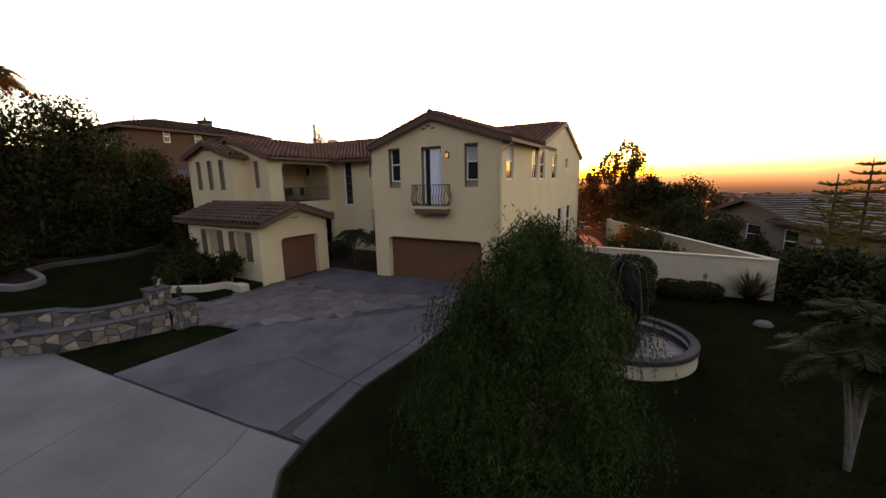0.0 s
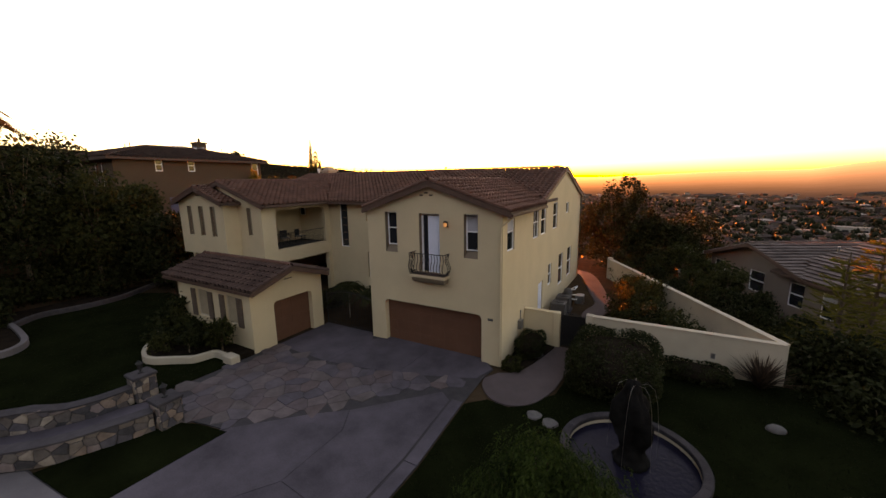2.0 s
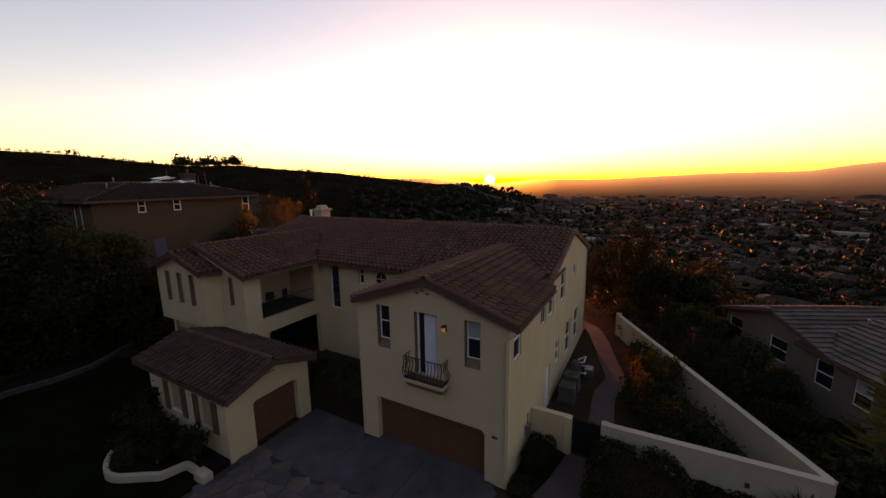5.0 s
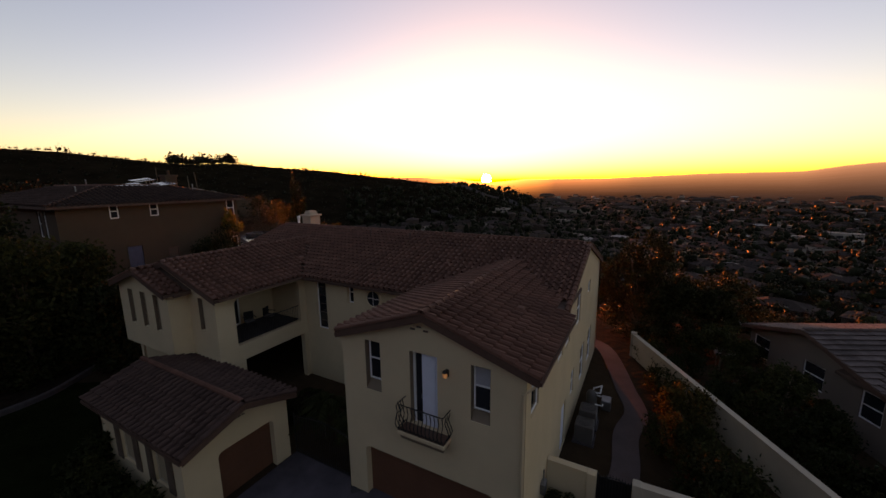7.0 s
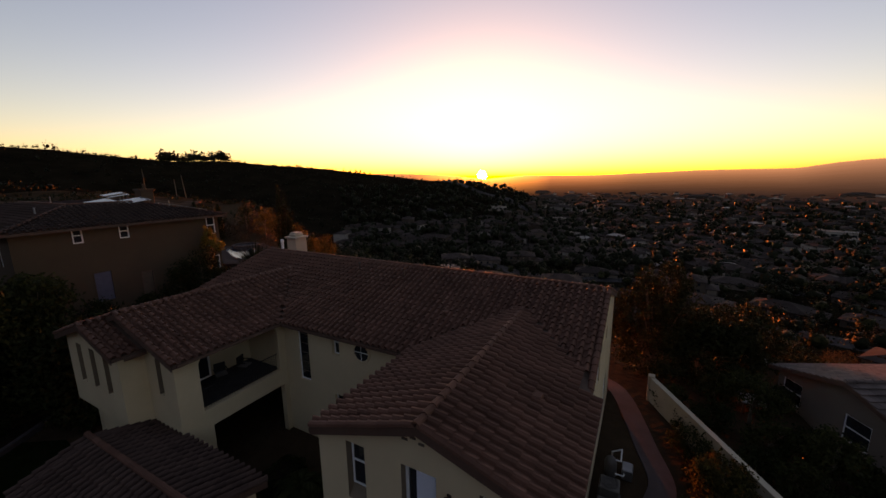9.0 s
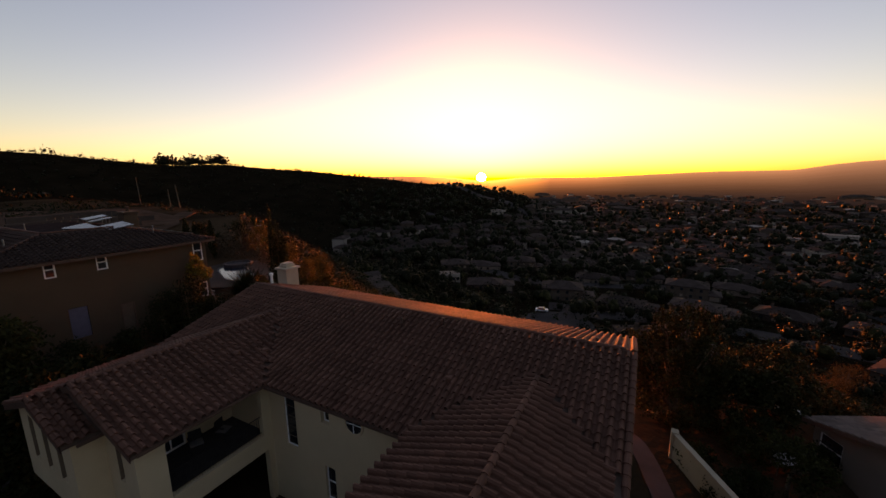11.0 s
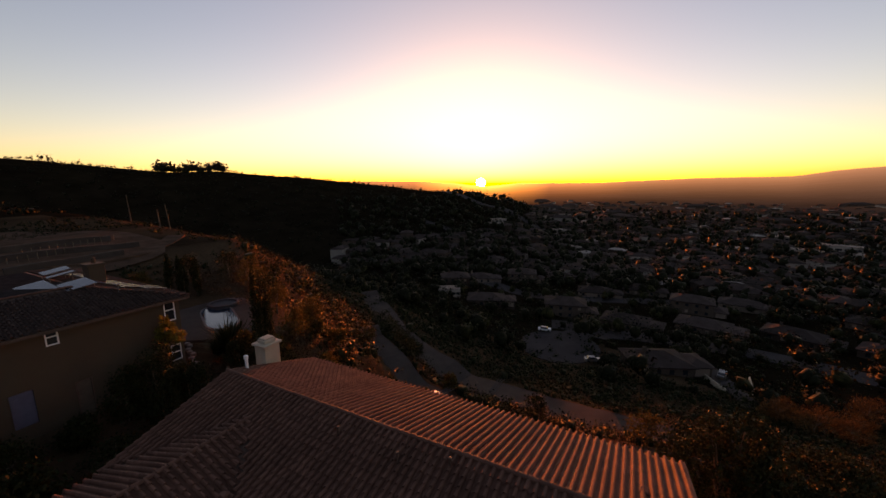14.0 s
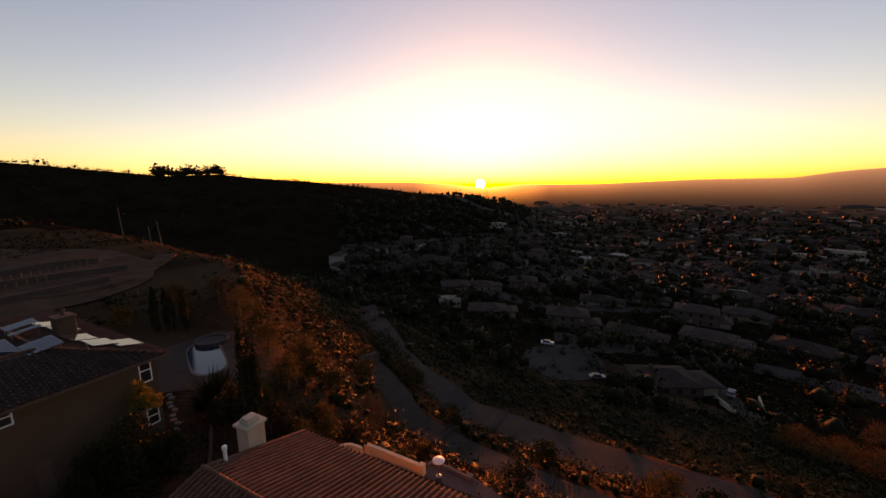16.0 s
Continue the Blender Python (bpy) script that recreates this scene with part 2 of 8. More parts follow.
# ---- mesh building ----
class Build:
    """Collects faces and turns them into one mesh."""

    def __init__(self):
        self.v, self.f, self.m = [], [], []

    def face(self, pts, mat=0):
        i = len(self.v)
        self.v += [tuple(p) for p in pts]
        self.f.append(tuple(range(i, i + len(pts))))
        self.m.append(mat)

    def add(self, verts, faces, mat=0):
        i = len(self.v)
        self.v += [tuple(p) for p in verts]
        self.f += [tuple(a + i for a in f) for f in faces]
        self.m += [mat] * len(faces)

    def box(self, a, b, mat=0, m=None):
        (x0, y0, z0), (x1, y1, z1) = a, b
        vs = [Vector((x, y, z)) for z in (z0, z1) for y in (y0, y1) for x in (x0, x1)]
        if m:
            vs = [m @ p for p in vs]
        self.add(vs, [(0, 2, 3, 1), (4, 5, 7, 6), (0, 1, 5, 4), (2, 6, 7, 3), (0, 4, 6, 2), (1, 3, 7, 5)], mat)

    def soft_box(self, a, b, r=0.02, mat=0, m=None):
        """A box whose upright and upper edges are cut back."""
        (x0, y0, z0), (x1, y1, z1) = a, b
        rings = []
        for z, k in ((z0, 0), (z1 - r, 0), (z1, r)):
            ring = [(x0 + r + k, y0 + k, z), (x1 - r - k, y0 + k, z), (x1 - k, y0 + r + k, z), (x1 - k, y1 - r - k, z),
                    (x1 - r - k, y1 - k, z), (x0 + r + k, y1 - k, z), (x0 + k, y1 - r - k, z), (x0 + k, y0 + r + k, z)]
            rings.append([Vector(p) if not m else m @ Vector(p) for p in ring])
        self.loft(rings, mat)

    def loft(self, rings, mat=0, caps=True, close=True):
        n = len(rings[0])
        i = len(self.v)
        for r in rings:
            self.v += [tuple(p) for p in r]
        for k in range(len(rings) - 1):
            for j in range(n if close else n - 1):
                a, b = i + k * n + j, i + k * n + (j + 1) % n
                self.f.append((a, b, b + n, a + n))
                self.m.append(mat)
        if caps:
            self.f.append(tuple(i + j for j in reversed(range(n))))
            self.f.append(tuple(i + (len(rings) - 1) * n + j for j in range(n)))
            self.m += [mat, mat]

    def tube(self, pts, radii, sides=6, mat=0):
        pts = [Vector(p) for p in pts]
        if not hasattr(radii, "__len__"):
            radii = [radii] * len(pts)
        radii = [float(q) for q in radii]
        rings = []
        for k, p in enumerate(pts):
            t = (pts[min(k + 1, len(pts) - 1)] - pts[max(k - 1, 0)]).normalized()
            side = t.cross(Vector((0, 0, 1)) if abs(t.z) < 0.95 else Vector((1, 0, 0))).normalized()
            up = side.cross(t)
            rings.append([p + radii[k] * (math.cos(2 * math.pi * j / sides) * side + math.sin(2 * math.pi * j / sides) * up) for j in range(sides)])
        self.loft(rings, mat)

    def lathe(self, profile, centre=(0, 0, 0), sides=24, mat=0):
        c = Vector(centre)
        rings = [[c + Vector((r * math.cos(2 * math.pi * j / sides), r * math.sin(2 * math.pi * j / sides), z)) for j in range(sides)] for r, z in profile]
        self.loft(rings, mat)

    def mesh(self, name, mats, smooth=False):
        me = bpy.data.meshes.new(name)
        me.from_pydata(self.v, [], self.f)
        for m in mats:
            me.materials.append(m)
        if len(mats) > 1:
            me.polygons.foreach_set("material_index", self.m)
        if smooth:
            me.polygons.foreach_set("use_smooth", [True] * len(me.polygons))
        me.update()
        return me


def mats_of(mat):
    return [M[k] for k in (mat if isinstance(mat, (list, tuple)) else [mat])]


def thing(name, build, mat, label, category, group="", kind="", at=None, smooth=False):
    ob = new(name, build.mesh(name, mats_of(mat), smooth) if build else None)
    if at is not None:
        ob.matrix_world = at
    return tagged(ob, label, category, group, kind)


def part(name, build, mat, parent, label="", at=None, smooth=False, kind=""):
    me = build if isinstance(build, bpy.types.Mesh) else build.mesh(name, mats_of(mat), smooth)
    ob = new(name, me)
    ob.parent = parent
    if at is not None:
        ob.matrix_basis = at
    return tagged(ob, label, "", "", kind)


def smooth01(t):
    t = min(1.0, max(0.0, t))
    return t * t * (3 - 2 * t)


def lerp_table(x, table):
    """Straight lines between (x, value) pairs."""
    if x <= table[0][0]:
        return table[0][1]
    for (a, va), (b, vb) in zip(table, table[1:]):
        if x <= b:
            return va + (vb - va) * (x - a) / (b - a)
    return table[-1][1]
# ---- the ground: lot, slopes, valley and hills, one sheet ----
PLATEAU = [(-400, 15), (-150, 9.4), (-130, 8.8), (-75, 8.2), (-62, 5.6), (-52, 3.7), (-36, 3.4), (-33.5, 2.6), (-30.5, 0.5), (-29, 0), (9.6, 0), (11.5, -1.3), (40, -3), (200, -8)]
EDGE = [(-130, 52), (-75, 46), (-58, 37), (-46, 31), (-30, 23), (-10, 24), (10, 25), (40, 22), (120, 10)]
CREST = [(-30, -46), (11, -46), (15, -26), (19, -9), (22, -6), (24, -1), (26, 5), (28, 7.5), (31, 7.5), (35, 14), (40, 19), (49, 30), (57, 37), (65, 39), (69, 42), (74, 48), (80, 51), (100, 50), (140, 40), (180, 20)]


BENCHES = [([(-75, 86), (-58, 73.5), (-41, 59.5), (-33, 57.8), (-22, 54.6), (-13, 52), (-5, 50), (5, 48.5), (18, 48), (40, 50)], 6.6),
           ([(-44, 48.5), (-38, 45.2), (-33, 42.8), (-27, 41.6), (-20, 39.6), (-14, 36.8), (-5, 34), (6, 32), (14, 31)], 4.4)]


def land(x, y):
    """Height of the land, with the level paths cut into the slope."""
    z = slope_land(x, y)
    for line, width in BENCHES:
        if line[0][0] < x < line[-1][0]:
            yc = lerp_table(x, line)
            d = abs(y - yc)
            if d < width / 2 + 3:
                z += (slope_land(x, yc) - z) * (1 - smooth01((d - width / 2) / 3))
    d = math.hypot(x + 23, y - 118)
    if d < 24:
        z += (slope_land(-23, 118) - z) * (1 - smooth01((d - 13.5) / 10))
    return z


def slope_land(x, y):
    base = lerp_table(x, PLATEAU)
    s = y - lerp_table(x, EDGE)
    n1 = noise.noise((x * 0.035, y * 0.035, 3.1))
    n2 = noise.noise((x * 0.12, y * 0.12, 7.7))
    if s > 0:
        t = 1 - math.exp(-s / 72.0)
        base = base + (-46 - base) * t
        rough = min(1, s / 12) * max(0.0, 1 - s / 110)
        base += rough * (2.2 * n1 + 0.7 * n2)
    elif x < -48:
        base += min(1, (-48 - x) / 20) * (0.9 * n1 + 0.3 * n2)
    # big hill to the left, round its crest
    r = math.hypot(x, y)
    a = math.degrees(math.atan2(-x, y))
    if r > 150 and a > 11:
        crest = lerp_table(a, CREST)
        f = smooth01((r - 170) / 430)
        hill = -46 + (crest + 46) * f + 4 * noise.noise((x * 0.012, y * 0.012, 1.3)) * f - max(0, r - 640) * 0.06
        base = max(base, hill)
    # unseen rise added behind the street, blocks low sky light from the front
    if y < -24:
        base += min(70.0, 0.55 * (-24 - y)) + n1
    # far land rises to low ranges
    if r > 900 and base < 20 and y > 0:
        far = smooth01((r - 900) / 3500)
        top = lerp_table(a, [(-60, 130), (-30, 135), (-20, 97), (-18, 80), (-14.7, 42), (-6.3, 40), (6, 6), (16.3, 12), (21, -24), (24, -10), (26.4, 20), (31.6, 44), (39, 49), (60, 40)])
        base += far * (top - base + 3 * noise.noise((a * 0.8, 0.0, 9.0)))
    return base


def spread(lo, hi, fine_lo, fine_hi, step):
    out = list(np.arange(fine_lo, fine_hi + 0.01, step))
    s, p = step, fine_hi
    while p < hi:
        s *= 1.12
        p += s
        out.append(min(p, hi))
    s, p = step, fine_lo
    while p > lo:
        s *= 1.12
        p -= s
        out.insert(0, max(p, lo))
    return out


xs = spread(-4300, 4300, -70, 34, 1.4)
ys = spread(-400, 4800, -20, 120, 1.5)
gb = Build()
gb.v = [(x, y, land(x, y) - 0.03) for y in ys for x in xs]
nx = len(xs)
gb.f = [(j * nx + i, j * nx + i + 1, (j + 1) * nx + i + 1, (j + 1) * nx + i) for j in range(len(ys) - 1) for i in range(nx - 1)]
gb.m = [0] * len(gb.f)
for k, f in enumerate(gb.f):                        # big hill and valley: chaparral colour, with their shade put into its near-black
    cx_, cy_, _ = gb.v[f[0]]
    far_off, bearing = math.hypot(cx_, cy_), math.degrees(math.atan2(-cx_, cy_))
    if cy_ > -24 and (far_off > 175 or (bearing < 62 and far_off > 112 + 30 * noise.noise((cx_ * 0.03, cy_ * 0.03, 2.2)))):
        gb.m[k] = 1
M["chaparral"] = material("shaded_chaparral_cover", (0.014, 0.010, 0.006), 0.95, spec=0.0, vary=0.45, scale=0.05, fine=1.2, bump=0.9, bump_dist=0.4)
M["earth"] = material("dry_hill_earth", (0.042, 0.026, 0.016), 0.95, spec=0.0, vary=0.45, scale=0.06, fine=1.6, bump=0.8, second=(0.08, 0.049, 0.029), bump_dist=0.2)
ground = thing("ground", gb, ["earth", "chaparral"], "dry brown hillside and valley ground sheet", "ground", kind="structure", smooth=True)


def ribbon(points, width, lift=0.03, step=1.0):
    """A strip laid over the land along a line of plan points."""
    b = Build()
    line = []
    for (x0, y0), (x1, y1) in zip(points, points[1:]):
        n = max(1, int(math.hypot(x1 - x0, y1 - y0) / step))
        line += [(x0 + (x1 - x0) * k / n, y0 + (y1 - y0) * k / n) for k in range(n)]
    line.append(points[-1])
    rows = []
    for k, (x, y) in enumerate(line):
        ax, ay = line[max(0, k - 2)]
        bx, by = line[min(len(line) - 1, k + 2)]
        d = math.hypot(bx - ax, by - ay) or 1
        px, py = -(by - ay) / d, (bx - ax) / d
        z = max(land(x + px * width * q, y + py * width * q) for q in (-0.5, -0.25, 0, 0.25, 0.5)) + lift
        rows.append([(x + px * width / 2, y + py * width / 2, z), (x - px * width / 2, y - py * width / 2, z)])
    for (a, c), (e, g) in zip(rows, rows[1:]):
        b.face([a, c, g, e])
        for p, q in ((a, e), (g, c)):
            b.face([p, q, (q[0], q[1], q[2] - 1.2), (p[0], p[1], p[2] - 1.2)])
    return b


def slab(outline, z0, z1):
    """A flat slab over a plan outline (counter-clockwise)."""
    b = Build()
    n = len(outline)
    vs = [(x, y, z1) for x, y in outline] + [(x, y, z0) for x, y in outline]
    b.add(vs, [tuple(range(n))] + [((j + 1) % n, j, n + j, n + (j + 1) % n) for j in range(n)])
    return b


def bend(points, n=8):
    """A smooth line through plan points (Catmull-Rom)."""
    p = [points[0]] + list(points) + [points[-1]]
    out = []
    for k in range(1, len(p) - 2):
        for j in range(n):
            t = j / n
            out.append(tuple(0.5 * (2 * p[k][i] + (p[k + 1][i] - p[k - 1][i]) * t + (2 * p[k - 1][i] - 5 * p[k][i] + 4 * p[k + 1][i] - p[k + 2][i]) * t * t
                                    + (3 * p[k][i] - p[k - 1][i] - 3 * p[k + 1][i] + p[k + 2][i]) * t ** 3) for i in range(len(points[0]))))
    out.append(tuple(points[-1]))
    return out
# ---- building parts ----
def wall_build(origin, u, length, z0, z1, thick, holes=(), gable=None):
    """A wall seen from outside with u running to the right; holes (u0, u1, z0, z1) go through it; gable (u, z) is the top point."""
    b = Build()
    ux, uy = u
    nx_, ny_ = uy, -ux

    def at(a, z, d):
        return (origin[0] + ux * a - nx_ * d, origin[1] + uy * a - ny_ * d, z)

    us = sorted({0.0, length, *[h[0] for h in holes], *[h[1] for h in holes]})
    zs = sorted({z0, z1, *[h[2] for h in holes], *[h[3] for h in holes]})
    us = [a for a in us if 0 <= a <= length]
    zs = [z for z in zs if z0 <= z <= z1]

    def solid(i, j):
        if not (0 <= i < len(us) - 1 and 0 <= j < len(zs) - 1):
            return False
        a, z = (us[i] + us[i + 1]) / 2, (zs[j] + zs[j + 1]) / 2
        return not any(h[0] < a < h[1] and h[2] < z < h[3] for h in holes)

    for i in range(len(us) - 1):
        for j in range(len(zs) - 1):
            if not solid(i, j):
                continue
            a, c, e, g = us[i], us[i + 1], zs[j], zs[j + 1]
            b.face([at(a, e, 0), at(c, e, 0), at(c, g, 0), at(a, g, 0)])
            b.face([at(c, e, thick), at(a, e, thick), at(a, g, thick), at(c, g, thick)])
            if not solid(i - 1, j):
                b.face([at(a, e, thick), at(a, e, 0), at(a, g, 0), at(a, g, thick)])
            if not solid(i + 1, j):
                b.face([at(c, e, 0), at(c, e, thick), at(c, g, thick), at(c, g, 0)])
            if not solid(i, j - 1):
                b.face([at(a, e, thick), at(c, e, thick), at(c, e, 0), at(a, e, 0)])
            if not solid(i, j + 1) and not (gable and j == len(zs) - 2):
                b.face([at(a, g, 0), at(c, g, 0), at(c, g, thick), at(a, g, thick)])
    if gable:
        p, q = gable
        b.add([at(0, z1, 0), at(length, z1, 0), at(p, q, 0), at(0, z1, thick), at(length, z1, thick), at(p, q, thick)],
              [(0, 1, 2), (5, 4, 3), (1, 4, 5, 2), (0, 2, 5, 3)])
    return b


def wall_frame(origin, u, a, z, d):
    """The pose at the point a along a wall, z up, d behind its face: x to the right, y into the wall, z up."""
    ux, uy = u
    return Matrix(((ux, -uy, 0, origin[0] + ux * a - uy * d), (uy, ux, 0, origin[1] + uy * a + ux * d), (0, 0, 1, z), (0, 0, 0, 1)))


def window(parent, origin, u, a0, a1, z0, z1, d=0.06, bar=0.055, blind=0.0, rail=True, name="window", mat="white", split=False, glass="dark_glass"):
    """A sash window: moulded frame, meeting rail, two panes and perhaps a blind behind the upper one."""
    w, h = a1 - a0, z1 - z0
    m = wall_frame(origin, u, a0, z0, d)
    f = Build()

    def ring(k, y):
        return [(k, y, k), (w - k, y, k), (w - k, y, h - k), (k, y, h - k)]
    f.loft([ring(0, 0.07), ring(0, 0.006), ring(0.008, 0), ring(bar - 0.008, 0), ring(bar, 0.008), ring(bar, 0.07), ring(0, 0.07)], caps=False)
    mid = h * 0.52
    win = part(name, f, mat, parent, at=m)
    if rail:
        g = Build()
        g.box((bar, 0.002, mid - bar * 0.45), (w - bar, 0.065, mid + bar * 0.45))
        part("meeting_rail", g, mat, win)
    if split:
        g = Build()
        g.box((w / 2 - bar * 0.3, 0.004, bar), (w / 2 + bar * 0.3, 0.06, h - bar))
        part("mullion", g, mat, win)
    spans = [(bar, mid - bar * 0.45), (mid + bar * 0.45, h - bar)] if rail else [(bar, h - bar)]
    for k, (lo, hi) in enumerate(spans):
        g = Build()
        g.box((bar, 0.03, lo), (w - bar, 0.045, hi))
        part("pane", g, "blind" if (k == 1 and blind) else glass, win)
    return win


def tile_mesh(mat):
    b = Build()
    sec = [(-0.20, 0.0), (-0.18, 0.075), (-0.125, 0.125), (-0.06, 0.125), (-0.005, 0.075), (0.015, 0.0), (0.105, -0.015), (0.195, 0.0)]
    sec = [(x * 0.84, z * 1.02) for x, z in sec]
    low = [(x * 1.02, 0.0, z * 1.15 + 0.048) for x, z in sec]
    high = [(x * 0.96 - 0.003, 0.45, z * 0.9) for x, z in sec]
    lip = [(x, 0.03, z * 0.8 - 0.012) for x, z in sec]
    n = len(sec)
    b.add(low + high + lip, [(j, j + 1, n + j + 1, n + j) for j in range(n - 1)] + [(2 * n + j, 2 * n + j + 1, j + 1, j) for j in range(n - 1)])
    return b.mesh("tile", mats_of(mat))


def cap_mesh(mat, r=0.11, length=0.44):
    b = Build()
    sec = [(math.cos(a) * r, math.sin(a) * r * 0.9) for a in np.linspace(math.pi, 0, 6)]
    low = [(x * 1.12, 0, z * 1.12 + 0.02) for x, z in sec]
    high = [(x * 0.95, length, z * 0.95) for x, z in sec]
    lip = [(x * 0.95, 0.003, z * 0.9) for x, z in sec]
    b.add(low + high + lip, [(j + 1, j, 6 + j, 6 + j + 1) for j in range(5)] + [(12 + j + 1, 12 + j, j, j + 1) for j in range(5)])
    return b.mesh("ridge_cap", mats_of(mat))


def gable(axis, ridge, top, half, start, stop, slope, notch=None):
    """A gable roof; notch (half, along): past that point the eave on the positive side draws back to the smaller half."""
    return dict(axis=axis, ridge=ridge, top=top, half=half, start=start, stop=stop, slope=slope, notch=notch)


def roof_height(g, x, y):
    across, along = (x, y) if g["axis"] == "y" else (y, x)
    if not (g["start"] - 0.01 <= along <= g["stop"] + 0.01) or abs(across - g["ridge"]) > g["half"] + 0.01:
        return -1e9
    if g["notch"] and across - g["ridge"] > g["notch"][0] + 0.01 and along > g["notch"][1]:
        return -1e9
    return g["top"] - g["slope"] * abs(across - g["ridge"])


def roof_deck(wings, thick=0.14):
    b = Build()
    for g in wings:
        spans = [(-1, g["half"], g["start"], g["stop"])]
        if g["notch"]:
            spans += [(1, g["half"], g["start"], g["notch"][1]), (1, g["notch"][0], g["notch"][1], g["stop"])]
        else:
            spans.append((1, g["half"], g["start"], g["stop"]))
        for side, half, start, stop in spans:
            lo, hi = g["ridge"], g["ridge"] + side * half
            zt, ze = g["top"], g["top"] - g["slope"] * half
            pts = []
            for along in (start, stop):
                for across, z in ((lo, zt), (hi, ze), (hi, ze - thick), (lo, zt - thick)):
                    pts.append((across, along, z) if g["axis"] == "y" else (along, across, z))
            b.add(pts, [(0, 1, 5, 4), (1, 2, 6, 5), (2, 3, 7, 6), (0, 3, 2, 1), (4, 5, 6, 7)])
    return b


def tile_poses(wings, which, sides=(-1, 1), pitch=0.32, course=0.375):
    """Poses of the tiles of one gable that are not under another."""
    g = wings[which]
    out = []
    k = math.atan(g["slope"])
    for side in sides:
        if g["axis"] == "y":
            up = Vector((-side * math.cos(k), 0, math.sin(k)))
        else:
            up = Vector((0, -side * math.cos(k), math.sin(k)))
        e = Vector((up.y, -up.x, 0)).normalized()
        nrm = e.cross(up)
        rows = int(g["half"] / (course * math.cos(k)))
        cols = int((g["stop"] - g["start"]) / pitch)
        for r in range(rows + 1):
            for c in range(cols):
                along = g["start"] + (c + 0.5) * pitch
                across = g["ridge"] + side * (g["half"] + 0.04 - r * course * math.cos(k))
                if side * (across - g["ridge"]) < 0.12:
                    continue
                if g["notch"] and side > 0 and along > g["notch"][1] and across - g["ridge"] > g["notch"][0]:
                    continue
                x, y = (across, along) if g["axis"] == "y" else (along, across)
                probe = side * 0.12
                px, py = (across - probe, along) if g["axis"] == "y" else (along, across - probe)
                z = g["top"] - g["slope"] * abs(across - g["ridge"])
                if any(roof_height(o, px, py) > roof_height(g, px, py) + 0.01 for i, o in enumerate(wings) if i != which):
                    continue
                wob = random.uniform(-0.012, 0.012)
                p = Vector((x, y, z + 0.01 + wob * 0.4))
                out.append(Matrix((
                    (e.x, up.x, nrm.x, p.x), (e.y, up.y, nrm.y, p.y), (e.z, up.z, nrm.z, p.z), (0, 0, 0, 1))) @ pose(0, 0, 0, 0, 0, random.uniform(-1.2, 1.2)))
    return out


def join_copies(me, poses):
    """Many copies of a small mesh as one builder."""
    b = Build()
    vs = [v.co.copy() for v in me.vertices]
    fs = [tuple(p.vertices) for p in me.polygons]
    for m in poses:
        b.add([m @ v for v in vs], fs)
    return b


def line_poses(a, c, step, lift=0.03):
    """Poses along a line from a up to c, y along it."""
    a, c = Vector(a), Vector(c)
    d = (c - a).normalized()
    side = d.cross(Vector((0, 0, 1))).normalized()
    up = side.cross(d)
    out = []
    for k in range(int((c - a).length / step)):
        p = a + d * (k * step) + up * lift
        out.append(Matrix(((side.x, d.x, up.x, p.x), (side.y, d.y, up.y, p.y), (side.z, d.z, up.z, p.z), (0, 0, 0, 1))))
    return out


TILE, CAP, TILE_BROWN = tile_mesh("tile"), cap_mesh("tile"), tile_mesh("tile_brown")

# ---- the house ----
house = thing("house", None, None, "two-storey cream stucco house with clay tile roof", "house")
SL = 0.33
RY, RZ, SM = 11.05, 8.17, 0.317
W_GARAGE = gable("y", -3.20, 7.50, 3.58, -0.20, 8.8, SL, (3.26, 5.0))
W_MAIN = gable("x", RY, RZ, 6.15, -23.0, 0.08, SM)
W_LEFT = gable("y", -18.5, 7.64, 4.2, -0.05, 10.2, SL)
W_SLOT = gable("y", -19.35, 7.33, 2.72, -1.0, 0.3, SL)
wings = [W_GARAGE, W_MAIN, W_LEFT, W_SLOT]
roof = part("roof", roof_deck(wings), "deck", house, "brown clay tile roof")

FRONT, RIGHT, LEFTU, BACK = (1, 0), (0, 1), (0, -1), (-1, 0)
# garage wing
g_front = wall_build((-6.68, 0), FRONT, 6.68, -0.3, 6.27, 0.28,
                     [(0.83, 5.80, -0.3, 2.06), (1.03, 1.68, 4.36, 6.17), (2.86, 3.88, 3.56, 6.15), (5.01, 5.63, 4.38, 6.18)], (3.48, 7.35))
part("wall", g_front, "stucco", house, "cream stucco gable wall over the garage door")
for a0, a1 in ((0.83, 1.07), (5.56, 5.80)):     # eased upper corners of the garage opening
    b = Build()
    s = 1 if a0 < 2 else -1
    e = -6.68 + (0.83 if s > 0 else 5.80)
    arc = [(e, 2.06)] + [(e + s * 0.22 * (1 - math.sin(t)), 2.06 - 0.22 * (1 - math.cos(t))) for t in np.linspace(0, math.pi / 2, 6)]
    vs = [(x, 0.001, z) for x, z in arc] + [(x, 0.27, z) for x, z in arc]
    n = len(arc)
    b.add(vs, [tuple(range(n)), tuple(reversed(range(n, 2 * n)))] + [(j, n + j, n + (j + 1) % n, (j + 1) % n) for j in range(n)])
    part("corner_fillet", b, "stucco", house)


